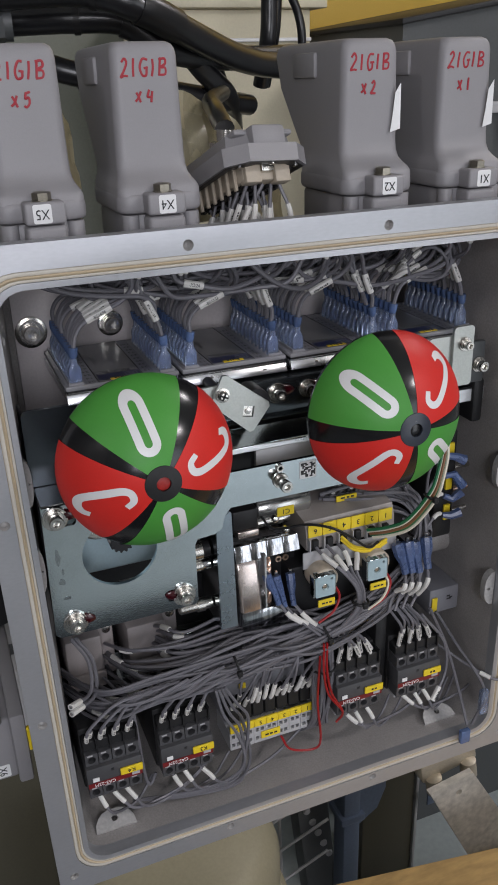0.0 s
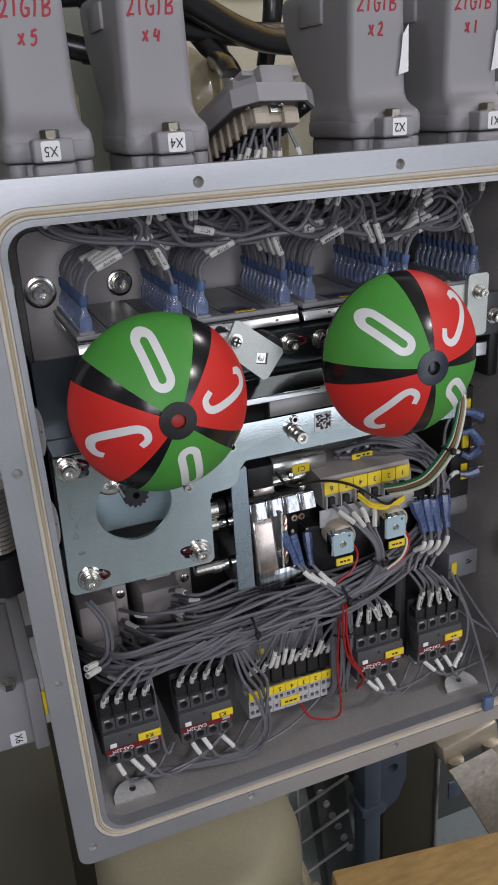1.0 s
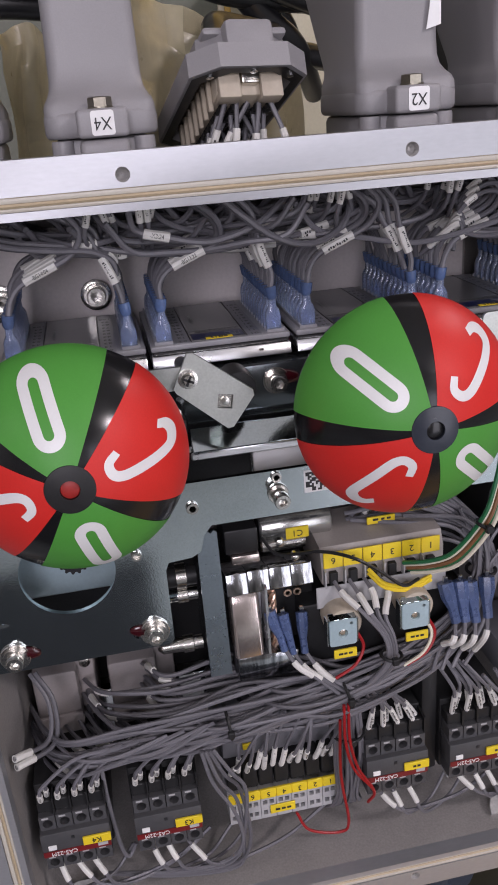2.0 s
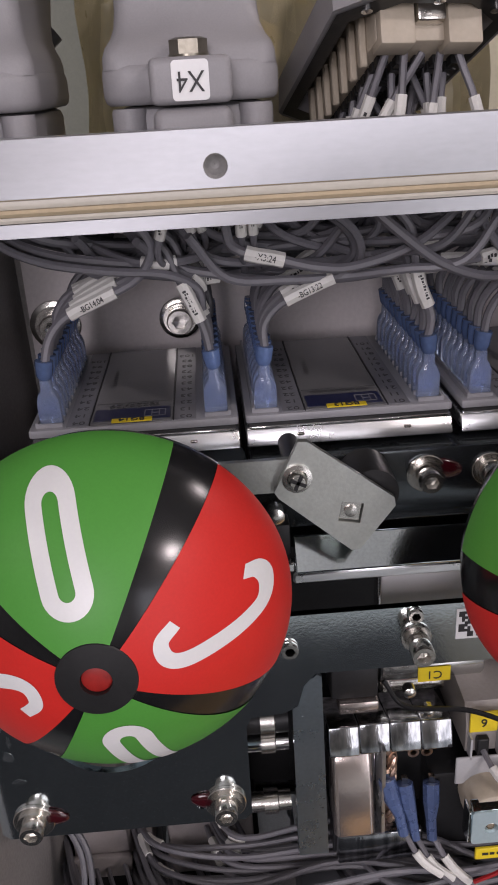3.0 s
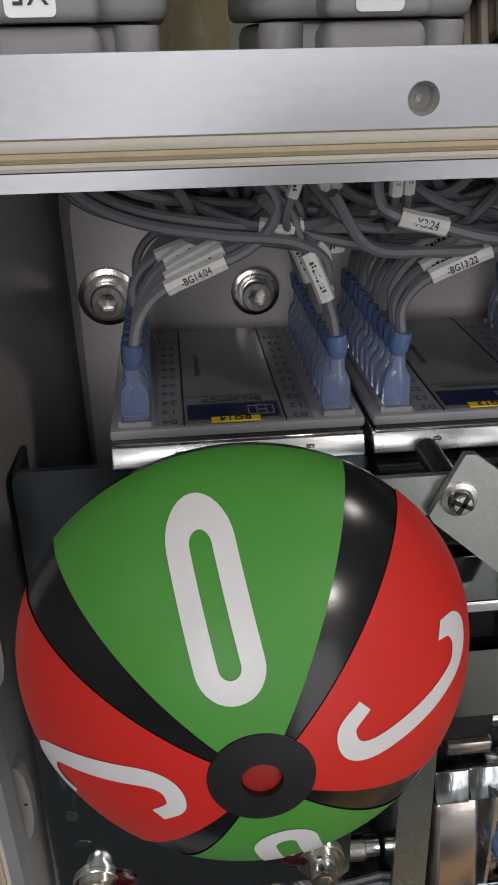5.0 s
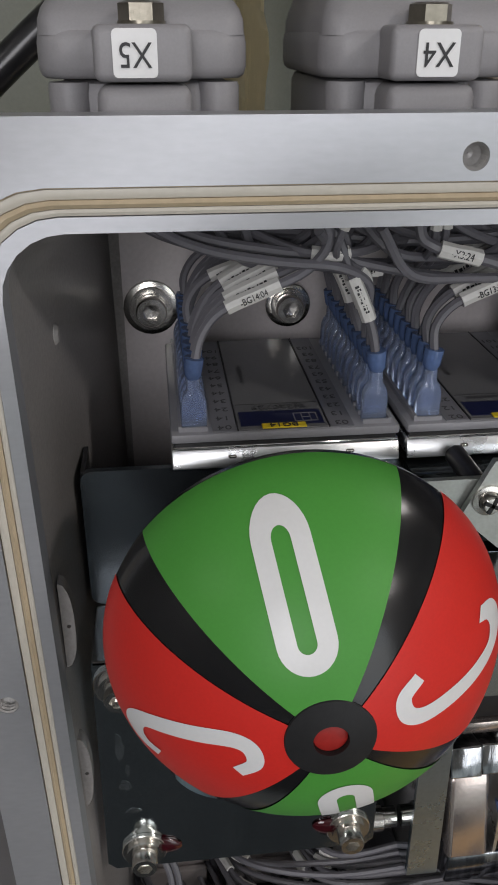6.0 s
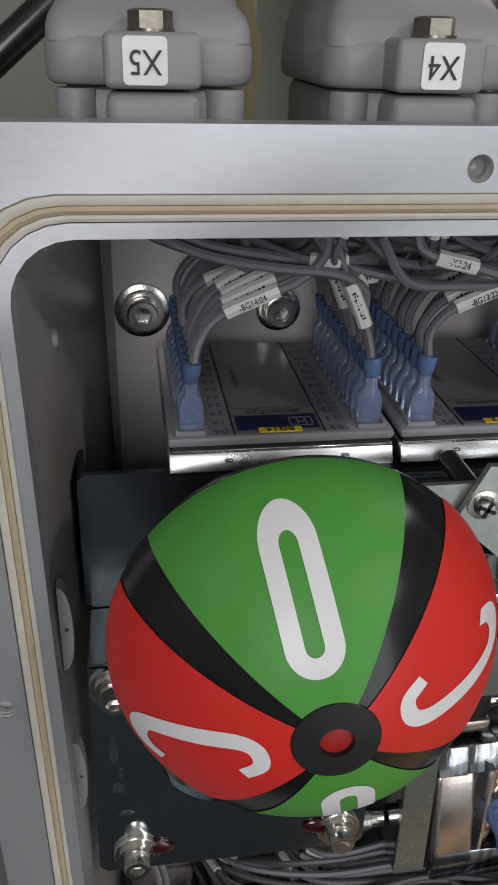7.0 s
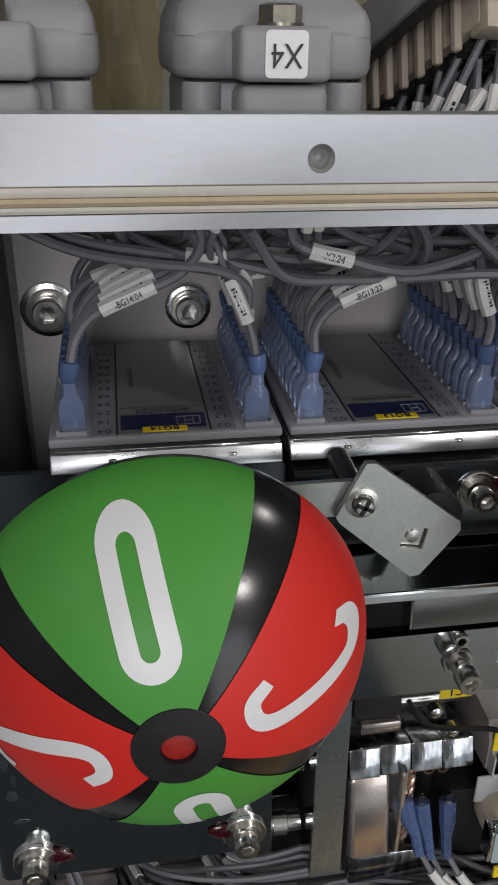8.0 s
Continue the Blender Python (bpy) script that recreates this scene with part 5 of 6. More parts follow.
# right-hand terminal column
col = thing("terminal_column", (0.35, 0.06, 1.03), "black terminal column with yellow tags on the side wall", "terminal column")
part("body", box(0.3330, 0.3520, 0.0450, 0.1100, 1.0280, 1.1250, 0.002), M_BLACK, col)
for k in range(3):
    part("tag", box(0.3420, 0.3480, 0.0425, 0.0449, 1.045 + k * 0.028, 1.059 + k * 0.028, 0.0004, 1), M_YELLOW, col, "yellow tag")
    part("pin", lathe(0.350, 0.045, 1.052 + k * 0.020, [(0.0022, 0), (0.0022, 0.014), (0.0003, 0.0142)], 10, "x"), M_COPPER if k == 1 else M_STEEL, col)
conv = thing("converter_unit", (0.355, 0.05, 0.947), "light grey boxed unit with yellow tag near the wall", "electronic unit")
part("body", box(0.3380, 0.3680, 0.0480, 0.1000, 0.9470, 0.9720, 0.0015), M_MODULE, conv)
part("tag", box(0.3400, 0.3455, 0.0465, 0.0479, 0.9500, 0.9640, 0.0003, 1), M_YELLOW, conv, "yellow tag")
bars("print", [(-0.2, 0.1, 0.3), (-0.2, 0.2, -0.2), (0.0, 0.3, 0.0)], (0.358, 0.0479, 0.960), (1, 0, 0), (0, 0, 1), 0.012, 0.006, M_INK, conv)
bracket = thing("wall_boss", (0.37, 0.06, 1.0), "grey cast boss on the enclosure wall", "boss")
part("boss", lathe(0.3500, 0.080, 1.0050, [(0.012, 0), (0.013, 0.002), (0.013, 0.018), (0.0003, 0.0181)], 24, "x"), M_CAST, bracket)
slot = thing("wall_opening_frame", (0.366, 0.06, 1.15), "black plastic lined opening in the side wall", "opening frame")
part("lining", box(0.3560, 0.3660, 0.0350, 0.0650, 1.1330, 1.1700, 0.003), M_BLACK, slot)


# ---------------------------------------------------------------- the loom
def offset_path(points, dx, dy, dz):
    ph, am = rnd.uniform(0, 6.28), rnd.uniform(0.001, 0.0045)
    points = [(x, y - 0.3 * am * math.cos(i * 1.3 + ph), z + am * math.sin(i * 1.1 + ph)) for i, (x, y, z) in enumerate(points)]
    return [(x + dx + rnd.uniform(-0.003, 0.003), y + dy + rnd.uniform(-0.0020, 0.0020), z + dz + rnd.uniform(-0.0030, 0.0030)) for x, y, z in points]


MAIN = [(0.0480, 0.026, 0.9650), (0.0866, 0.022, 0.9690), (0.1390, 0.018, 0.9750), (0.1815, 0.017, 0.9808), (0.2093, 0.014, 0.9849), (0.2430, 0.012, 0.9948),
        (0.2766, 0.017, 1.0036), (0.3024, 0.022, 1.0257), (0.3126, 0.032, 1.0547), (0.3020, 0.042, 1.0729), (0.2656, 0.047, 1.0835), (0.2330, 0.052, 1.0857)]
for k in range(24):
    a = 2 * math.pi * k / 24 + rnd.uniform(-0.2, 0.2)
    rr = 0.0042 + 0.0042 * (k % 3)
    st = k % 4 if k % 3 else 0
    pts = offset_path(MAIN[st: len(MAIN) - (k % 5)], 0, 0.6 * rr * math.cos(a) + 0.002, rr * 1.15 * math.sin(a))
    pts = [(pts[0][0] - 0.030, pts[0][1] + 0.060, pts[0][2] - 0.014), (pts[0][0] - 0.016, pts[0][1] + 0.018, pts[0][2] - 0.004)] + pts
    wire(pts, 0.0014, label="grey wire of the main loom", group="loom wires", n=7)
TOP = [(0.0760, 0.050, 0.9760), (0.1140, 0.040, 0.9790), (0.1587, 0.036, 0.9871), (0.1983, 0.026, 0.9855), (0.2233, 0.020, 0.9838), (0.2600, 0.017, 0.9980)]
for k in range(14):
    pts = offset_path(TOP[k % 2:], 0, 0.004 * (k % 4), 0.0019 * (k - 6) + 0.005 * math.sin(k * 2.1))
    pts = [(pts[0][0] - 0.024, 0.120, 0.962), (pts[0][0] - 0.014, pts[0][1] + 0.020, pts[0][2] - 0.006 + 0.002 * (k % 3))] + pts
    wire(pts, 0.0014, label="grey wire of the upper loom", group="loom wires", marks=[(0.12 + 0.05 * (k % 4), 0.18 + 0.05 * (k % 4))] if k % 3 else [])
# short ends joining the loom at its left end
for k in range(18):
    x0, z1 = 0.030 + 0.0055 * k + rnd.uniform(-0.006, 0.006), rnd.uniform(-0.006, 0.008)
    pts = [(x0 - 0.006, 0.075, 0.950 + z1), (x0 + 0.004, 0.048, 0.957 + z1 + rnd.uniform(-0.006, 0.008)), (x0 + 0.020, 0.026 + rnd.uniform(-0.006, 0.004), 0.962 + z1),
           (x0 + 0.042, 0.016 + rnd.uniform(-0.004, 0.004), 0.968 + 0.5 * z1), (x0 + 0.075, 0.019, 0.975 + rnd.uniform(-0.004, 0.004))]
    wire(pts, 0.0013, label="grey wire end joining the main loom", group="loom wires", marks=[(0.30, 0.44)] if k % 3 else [], n=6)
# leads from the loom to the contactors
for ci, (cx, cz) in enumerate(CONTACTORS):
    for k in range(4):
        for twin in range(2):
            x = cx + 0.0062 + k * 0.0102 + (twin - 0.5) * 0.0034
            z0 = cz + 0.0475
            yj = 0.021 + 0.004 * twin
            if ci < 2:
                over = (x + 0.012 + 0.004 * (3 - k), yj - 0.002, 0.9690 + rnd.uniform(-0.003, 0.003))
                far = (x + 0.040 + rnd.uniform(-0.005, 0.01), 0.020, 0.9725 + rnd.uniform(-0.004, 0.003))
                pts = [(x, yj, z0), (x + 0.0005, yj - 0.003, z0 + 0.0075), (x + 0.0035, yj - 0.004, z0 + 0.0150), over, far]
            else:
                fx = -0.003 - 0.0030 * (k - 1.5) + rnd.uniform(-0.004, 0.004)
                pts = [(x, yj, z0), (x + fx * 0.45, yj - 0.001, z0 + 0.008), (x + fx, yj - 0.002, z0 + 0.0165), (x + fx * 1.5 - 0.003, yj - 0.004, z0 + 0.026), (x + fx * 2 - 0.010, yj + 0.004, z0 + 0.038)]
            wire(pts, 0.0012, marks=[(0.05, 0.46)] if ci >= 2 else [(0.06, 0.26)], label="grey lead into a contactor terminal", group="contactor leads", n=6)
    for k in range(3):
        x = cx + 0.010 + k * 0.0100 + rnd.uniform(-0.002, 0.002)
        dx = 0.010 + rnd.uniform(-0.006, 0.008)
        pts = [(x, 0.020, cz - 0.003), (x + dx * 0.45, 0.014, cz - 0.011), (x + dx, 0.012, cz - 0.018 - 0.002 * k), (x + dx * 2.2, 0.018, cz - 0.025 - 0.002 * k),
               (x + dx * 4.2, 0.026, cz - 0.027), (x + dx * 6.0, 0.034, cz - 0.015)]
        a0 = rnd.uniform(0.02, 0.10)
        wire(pts, 0.0012, marks=[(a0, a0 + 0.20)], label="grey lead under a contactor with white sleeve", group="contactor leads", n=6)
# leads into the terminal strip
for i in range(13):
    x = 0.1425 + i * 0.0056
    z0 = 0.9250 + 0.0015 * (i % 2)
    j, q = rnd.uniform(-0.004, 0.004), rnd.uniform(-0.003, 0.003)
    pts = [(x, 0.0295, z0), (x + 0.001 + j * 0.3, 0.0265, z0 + 0.007), (x + 0.0030 + j * 0.8, 0.0225 + q * 0.5, z0 + 0.018 + q), (x + 0.0065 + j * 2, 0.017 + q, z0 + 0.036), (x + 0.0110 + j * 3, 0.016, z0 + 0.050 + q)]
    wire(pts, 0.0012, marks=[(0.08 + q * 8, 0.42 + q * 14)], label="grey lead into the terminal strip", group="strip leads", n=6)
# bundle hanging between strip and contactors
for k in range(8):
    x = 0.2120 + 0.0023 * k
    pts = [(x - 0.002, 0.018 + 0.003 * (k % 2), 0.985), (x, 0.021, 0.960), (x + 0.0005 * (k - 3), 0.020 + 0.003 * (k % 3), 0.930), (x - 0.0010 + rnd.uniform(-0.002, 0.002), 0.024, 0.895), (x + 0.006 * (k - 4) / 4, 0.040, 0.872), (x + 0.01 * (k - 4) / 4, 0.075, 0.866)]
    wire(pts, 0.0013, label="grey wire hanging between the terminals", group="loom wires", n=6)
for dx in (0.0, 0.0028):
    wire([(0.2142 + dx, 0.008, 0.983), (0.2144 + dx, 0.008, 0.955), (0.2200 + dx, 0.010, 0.9290), (0.2335, 0.011, 0.9060), (0.2315, 0.018, 0.8900)], 0.0010, M_REDWIRE, "thin red wire beside the contactor", group="red wires", n=6)
wire([(0.1843, 0.0265, 0.8850), (0.1919, 0.024, 0.8700), (0.2132, 0.024, 0.8620), (0.2190, 0.022, 0.8726), (0.2130, 0.016, 0.9190), (0.2120, 0.010, 0.9700)], 0.0010, M_REDWIRE, "thin red wire looped under the strip", group="red wires", n=6)
# loops in front of the strip's end
for k in range(4):
    d = 0.0024 * k
    wire([(0.1250 + d, 0.012, 0.9650), (0.1300 + d * 1.6, 0.011 - 0.0015 * (k % 2), 0.9400 + d), (0.1412 + d * 1.2, 0.010 + 0.003 * (k % 3), 0.9150 + 2 * d), (0.1450 + d * (1 - 0.9 * (k % 2)), 0.009 + 0.002 * (k % 2), 0.8900), (0.1330 + d, 0.013, 0.8715 - d), (0.1000, 0.018, 0.8660 - 0.5 * d), (0.0560, 0.028, 0.8660)],
         0.0013, label="grey wire looping under the contactors", group="loom wires", n=6)
wire([(0.0639, 0.028, 0.9560), (0.0650, 0.024, 0.9296), (0.0677, 0.026, 0.8906), (0.0716, 0.028, 0.8770), (0.0770, 0.030, 0.8850)], 0.0014, label="grey wire between two contactors", group="loom wires")
for d in (0.0, 0.0032):
    wire([(0.0291 + d, 0.055, 1.0120), (0.0382 + d, 0.045, 0.9956), (0.0355 + d, 0.034, 0.9770 - d), (0.0180, 0.014, 0.9850 - 2 * d)], 0.0015, marks=[(0.86, 1.0)], label="grey wire looping to the side wall", group="loom wires")
# wires at the right
wire([(0.3108, 0.020, 0.9746), (0.3358, 0.020, 0.9386), (0.3380, 0.018, 0.9077), (0.3224, 0.012, 0.8856)], 0.0014, marks=[(0.84, 1.0)], label="grey wire dropping past the contactor", group="loom wires")
w = wire([(0.3189, 0.020, 0.9779), (0.3392, 0.020, 0.9317), (0.3490, 0.010, 0.8868), (0.3505, -0.003, 0.8600)], 0.0014, label="loose grey wire with blue spade end on the flange", group="loom wires")
part("spade", box(0.3420, 0.3520, -0.0075, -0.0025, 0.8440, 0.8580, 0.0015), M_BLUE, w, "dark blue spade cover")
w = wire([(0.3396, 0.040, 0.9560), (0.3560, 0.028, 0.9232), (0.3640, 0.010, 0.9050), (0.3660, -0.003, 0.8880), (0.3545, -0.004, 0.8600)], 0.0014, label="loose grey wire with clear blue splice by the flange", group="loom wires")
part("splice", box(0.3600, 0.3680, -0.0075, -0.0015, 0.8700, 0.8960, 0.002, m=None), M_CLEAR, w, "clear blue splice")
wire([(0.3430, 0.040, 0.9200), (0.3600, 0.020, 0.9080), (0.3750, -0.002, 0.9020), (0.3900, -0.004, 0.9020)], 0.0013, marks=[(0.5, 0.62)], label="grey wire laid over the flange", group="loom wires")
# ribbon of coloured wires from the second knob
RIB = [(0.3020, 0.006, 1.1500), (0.3050, -0.004, 1.1400), (0.2995, -0.008, 1.1165), (0.2934, -0.008, 1.1010), (0.2816, 0.000, 1.0787), (0.2708, 0.010, 1.0690), (0.2600, 0.022, 1.0630)]
for k, (mat, nm) in enumerate(((M_GREENWIRE, "dark green"), (M_CREAMWIRE, "cream"), (M_BROWNWIRE, "brown"), (M_GREENWIRE, "dark green"), (M_CREAMWIRE, "cream"))):
    pts = [(x + 0.0016 * (k - 2) * 0.8, y + 0.0012 * (k % 2), z - 0.0019 * (k - 2)) for x, y, z in RIB]
    wire(pts[: len(pts)], 0.0013, mat, nm + " wire curving down to the terminal block", group="coloured wires")
for dz in (0.0, 0.0026):
    wire([(0.2370, 0.026, 1.0640 - dz), (0.2450, 0.018, 1.0570 - dz), (0.2600, 0.017, 1.0535 - dz), (0.2750, 0.022, 1.0545 - dz)], 0.0013, M_YELLOWWIRE, "yellow wire under the terminal block", group="coloured wires")
wire([(0.1760, 0.038, 1.0900), (0.1850, 0.034, 1.0790), (0.2086, 0.028, 1.0800), (0.2260, 0.020, 1.0770), (0.2409, 0.017, 1.0672), (0.2543, 0.014, 1.0566), (0.2663, 0.020, 1.0552)], 0.0011, M_BLACKWIRE, "thin black wire across the terminal block", group="black wires")
# grey leads from the terminal block to the loom
for k in range(4):
    x = 0.2160 + 0.0090 * k
    pts = [(x, 0.0265, 1.0590), (x + 0.003, 0.017, 1.0550 - 0.001 * k), (x * 0.45 + 0.1310, 0.006, 1.0465 - 0.001 * k), (0.2395 + 0.0017 * k, 0.003, 1.0290), (0.2400 + 0.0018 * k, 0.004, 1.0110), (0.2300 + 0.0018 * k, 0.009, 0.9940)]
    wire(pts, 0.0013, marks=[(0.15 + 0.05 * (k % 2), 0.34 + 0.05 * (k % 2))], label="grey lead from the terminal block", group="block leads", n=6)
for k in range(6):
    wire([(0.2350 + 0.008 * k, 0.060, 1.0800), (0.2450 + 0.008 * k, 0.055, 1.0900 + 0.0012 * k), (0.2800 + 0.003 * k, 0.050, 1.0880 + 0.0015 * k), (0.3050 + 0.0022 * k, 0.042, 1.0720), (0.3150 + 0.0018 * k, 0.034, 1.0450), (0.3160, 0.030, 1.0150), (0.3000, 0.020, 0.9950)],
         0.0014, marks=[(0.06, 0.16)] if k % 2 else [], label="grey wire arching over the terminal block", group="loom wires")
# blue spade leads on the brush gear and beside the second solenoid
for sx, sy, sz, n_, ex, ez in ((0.1800, 0.031, 1.0420, 3, 0.2020, 1.0000), (0.2850, 0.020, 1.0480, 4, 0.2760, 1.0060)):
    for k in range(n_):
        x = sx + 0.0068 * k + rnd.uniform(-0.001, 0.001)
        sz += rnd.uniform(-0.004, 0.003)
        w = wire([(x + 0.0015, sy - 0.008, sz - 0.0220), (x + (ex - sx) * 0.35, sy - 0.016, sz - 0.031), (x + (ex - sx) * 0.8, 0.012, ez + 0.004 - 0.003 * k), (x + (ex - sx) * 1.5, 0.010, ez - 0.012)], 0.0013, marks=[(0.24, 0.62)],
                 label="grey lead with blue spade cover", group="spade leads")
        q = rnd.uniform(-0.005, 0.005)
        part("spade", tube([Vector((x - q, sy, sz)), Vector((x + 0.0004 - 0.7 * q, sy - 0.003, sz - 0.008)), Vector((x + 0.0010 - 0.2 * q, sy - 0.006, sz - 0.015)), Vector((x + 0.0016, sy - 0.009, sz - 0.0235))], 0.0030 if sx < 0.2 else 0.0041, 8, taper=lambda f: (1.25 if f < 0.5 else 0.85) - 0.1 * f), M_SPADE, w, "slate-blue spade cover")
        part("tip", box(x - q - 0.0012, x - q + 0.0012, sy - 0.001, sy + 0.001, sz - 0.001, sz + 0.004), M_STEEL, w)
for k in range(4):
    zz = 1.0500 + 0.018 * k
    w = wire([(0.3380, 0.040, zz + 0.004), (0.3260, 0.032, zz + 0.008), (0.3160, 0.030, zz - 0.004), (0.3150, 0.030, zz - 0.030)], 0.0012, marks=[(0.10, 0.40)], label="grey lead to the terminal column", group="column leads", n=6)
    part("cover", tube([Vector((0.3375, 0.0385, zz + 0.003)), Vector((0.344, 0.036, zz + rnd.uniform(-0.003, 0.005))), Vector((0.352, 0.034, zz + rnd.uniform(-0.008, 0.008)))], 0.0036, 8, taper=lambda f: 0.7 + 0.5 * f), M_SPADE, w, "slate-blue spade cover")
for x0, col_ in ((0.2240, M_REDWIRE), (0.2690, M_REDWIRE), (0.2670, M_CREAMWIRE)):
    wire([(x0, 0.012, 1.0330), (x0 + 0.004, 0.010, 1.0220), (x0 - 0.002, 0.008, 1.0110), (x0 - 0.014, 0.009, 1.0030)], 0.0010, col_, "thin coloured solenoid lead", group="coloured wires", n=6)


# cable ties
def tie(place, axis, r):
    t = thing("cable_tie", place, "black cable tie round the wire loom", "cable tie", "cable ties")
    d = Vector(axis).normalized()
    u = d.orthogonal().normalized()
    v = d.cross(u)
    ring = [Vector(place) + r * (math.cos(a) * u + math.sin(a) * v) for a in [2 * math.pi * k / 18 for k in range(19)]]
    part("band", tube(ring, 0.0011, 6), M_BLACK, t)
    p = Vector(place) + Vector((0, -r - 0.0005, 0))
    part("head", box(p.x - 0.002, p.x + 0.002, p.y - 0.0022, p.y + 0.0015, p.z - 0.002, p.z + 0.0025, 0.0006, 1), M_BLACK, t)
    return t


tie((0.1440, 0.020, 0.9762), (1, 0, 0.1), 0.0105)
tie((0.2180, 0.016, 0.9870), (1, 0, 0.3), 0.0110)
tie((0.2430, 0.0035, 1.0170), (0.1, 0, 1), 0.0062)
tie((0.2934, -0.007, 1.1010), (0.5, 0, 1), 0.0050)
tie((0.3135, 0.034, 1.0450), (0, 0, 1), 0.0090)
tie((0.2200, 0.0215, 0.9500), (0, 0, 1), 0.0105)

# ---------------------------------------------------------------- the workshop around
SY = -2.6
room = [("floor", (-3, 4, SY, 3, -0.1, 0), M_FLOOR), ("ceiling", (-3, 4, SY, 3, 3.05, 3.15), M_CEILING),
        ("wall_west", (-3.1, -3, SY, 3, 0, 3.05), M_ROOM), ("wall_east", (4, 4.1, SY, 3, 0, 3.05), M_ROOM), ("wall_north", (-3, 4, 3, 3.1, 0, 3.05), M_ROOM)]
for name, b, mat in room:
    tagged(part(name, box(*b), mat, smooth=False), "plain painted workshop " + name.split("_")[0], name.split("_")[0], kind="structure")
bm = sheet([(-3.1, 0), (4.1, 0), (4.1, 3.05), (-3.1, 3.05)], [[(-0.87, 1.30), (0.03, 1.30), (0.03, 2.60), (-0.87, 2.60)], [(0.85, 0.05), (2.15, 0.05), (2.15, 2.05), (0.85, 2.05)]], SY - 0.1, SY)
tagged(part("wall_south", bm, M_ROOM, smooth=False), "painted workshop wall with window and door openings", "wall", kind="structure")
for lx, ly, watts in TUBES:
    lum = thing("ceiling_light", (lx, ly, 3.05), "square white tube luminaire on the workshop ceiling", "ceiling light", "ceiling lights")
    part("housing", box(lx - 0.25, lx + 0.25, ly - 0.25, ly + 0.25, 2.97, 3.05, 0.01), M_LABEL, lum)
    for dx in (-0.12, 0.0, 0.12):
        part("tube", lathe(lx + dx, ly - 0.19, 2.955, [(0.012, 0), (0.012, 0.38), (0.0005, 0.381)], 12, "y"), M_TUBE, lum)

# Unseen dark floor sheets, added so the zinc plate reflects something dark.
floor_dark = thing("reflection_darkener", (-0.15, -0.85, 0), "unseen dark sheets on the floor, added to darken reflections in the zinc plate", "mat")
part("sheet", box(-1.2, 0.15, -1.95, -0.2, 0.0005, 0.012, 0.004), M_FLOORDARK, floor_dark)
part("side_sheet", box(0.152, 0.62, -1.50, -0.2, 0.0005, 0.012, 0.004), M_FLOORDARK, floor_dark)
part("olive_sheet", box(0.622, 2.2, -1.50, -0.2, 0.0005, 0.012, 0.004), M_OLIVE, floor_dark, "unseen olive sheet, added to darken reflections")
# ---------------------------------------------------------------- behind and around the enclosure
M_GREYGREEN = material("grey_green_paint", (0.17, 0.18, 0.145), 0.45, 0.0, 0.10, 300, 8, 0.04)
panel = thing("machine_panel", (0.3, 0.97, 0.0), "machine body with yellow upper panel over grey-green base", "machine body")
part("upper_panel", box(0.335, 2.2, 0.95, 1.00, 1.2600, 2.2, 0.006), M_WALLYELLOW, panel, "yellow painted panel")
part("lower_panel", box(0.335, 2.2, 0.96, 1.00, 0.0, 1.2590, 0.004), M_GREYGREEN, panel, "grey-green painted panel")
part("side_panel", box(-1.4, 0.334, 0.955, 1.00, 0.0, 2.2, 0.004), M_GREYGREEN, panel, "grey-green painted panel")
part("seam", box(0.330, 0.340, 0.944, 0.9495, 0.2, 2.2, 0.002), M_CREAM, panel)

beam = thing("cream_beam", (0.46, 0.80, 0.0), "cream painted sheet-metal box with a folded top ledge", "machine box")
part("face", box(0.340, 0.560, 0.750, 0.90, 1.10, 1.478, 0.003), M_CREAM, beam)
part("ledge", box(0.330, 0.580, 0.735, 0.94, 1.4785, 1.490, 0.002), M_CREAM, beam)
part("rib", box(0.340, 0.558, 0.742, 0.7495, 1.436, 1.441, 0.001, 1), M_LABEL, beam)
part("leg", box(0.40, 0.50, 0.78, 0.94, 0.0, 1.10, 0.003), M_CREAM, beam)

slate = thing("slate_cabinet", (0.85, 0.75, 0.0), "dark slate cabinet with a sloping lid edge", "cabinet")
bm = bmesh.new()
prof = [(0.600, 0.0), (1.30, 0.0), (1.30, 1.555), (0.770, 1.472), (0.600, 1.446)]
part("body", sheet(prof, [], 0.56, 0.93), M_SLATE, slate)
m = pose(0.60, 0, 1.446, 0, -8.7, 0)
part("lid_edge", box(-0.01, 0.72, 0.545, 0.935, 0.0005, 0.008, 0.002, m=m), M_BLACK, slate)
part("trim", box(0.72, 1.25, 0.548, 0.5595, 1.335, 1.350, 0.002), M_LIGHTGREY, slate)
part("tap", lathe(0.775, 0.54, 1.30, [(0.008, 0.0), (0.010, 0.01), (0.010, 0.045), (0.003, 0.05)], 16, "z"), M_LIGHTGREY, slate)

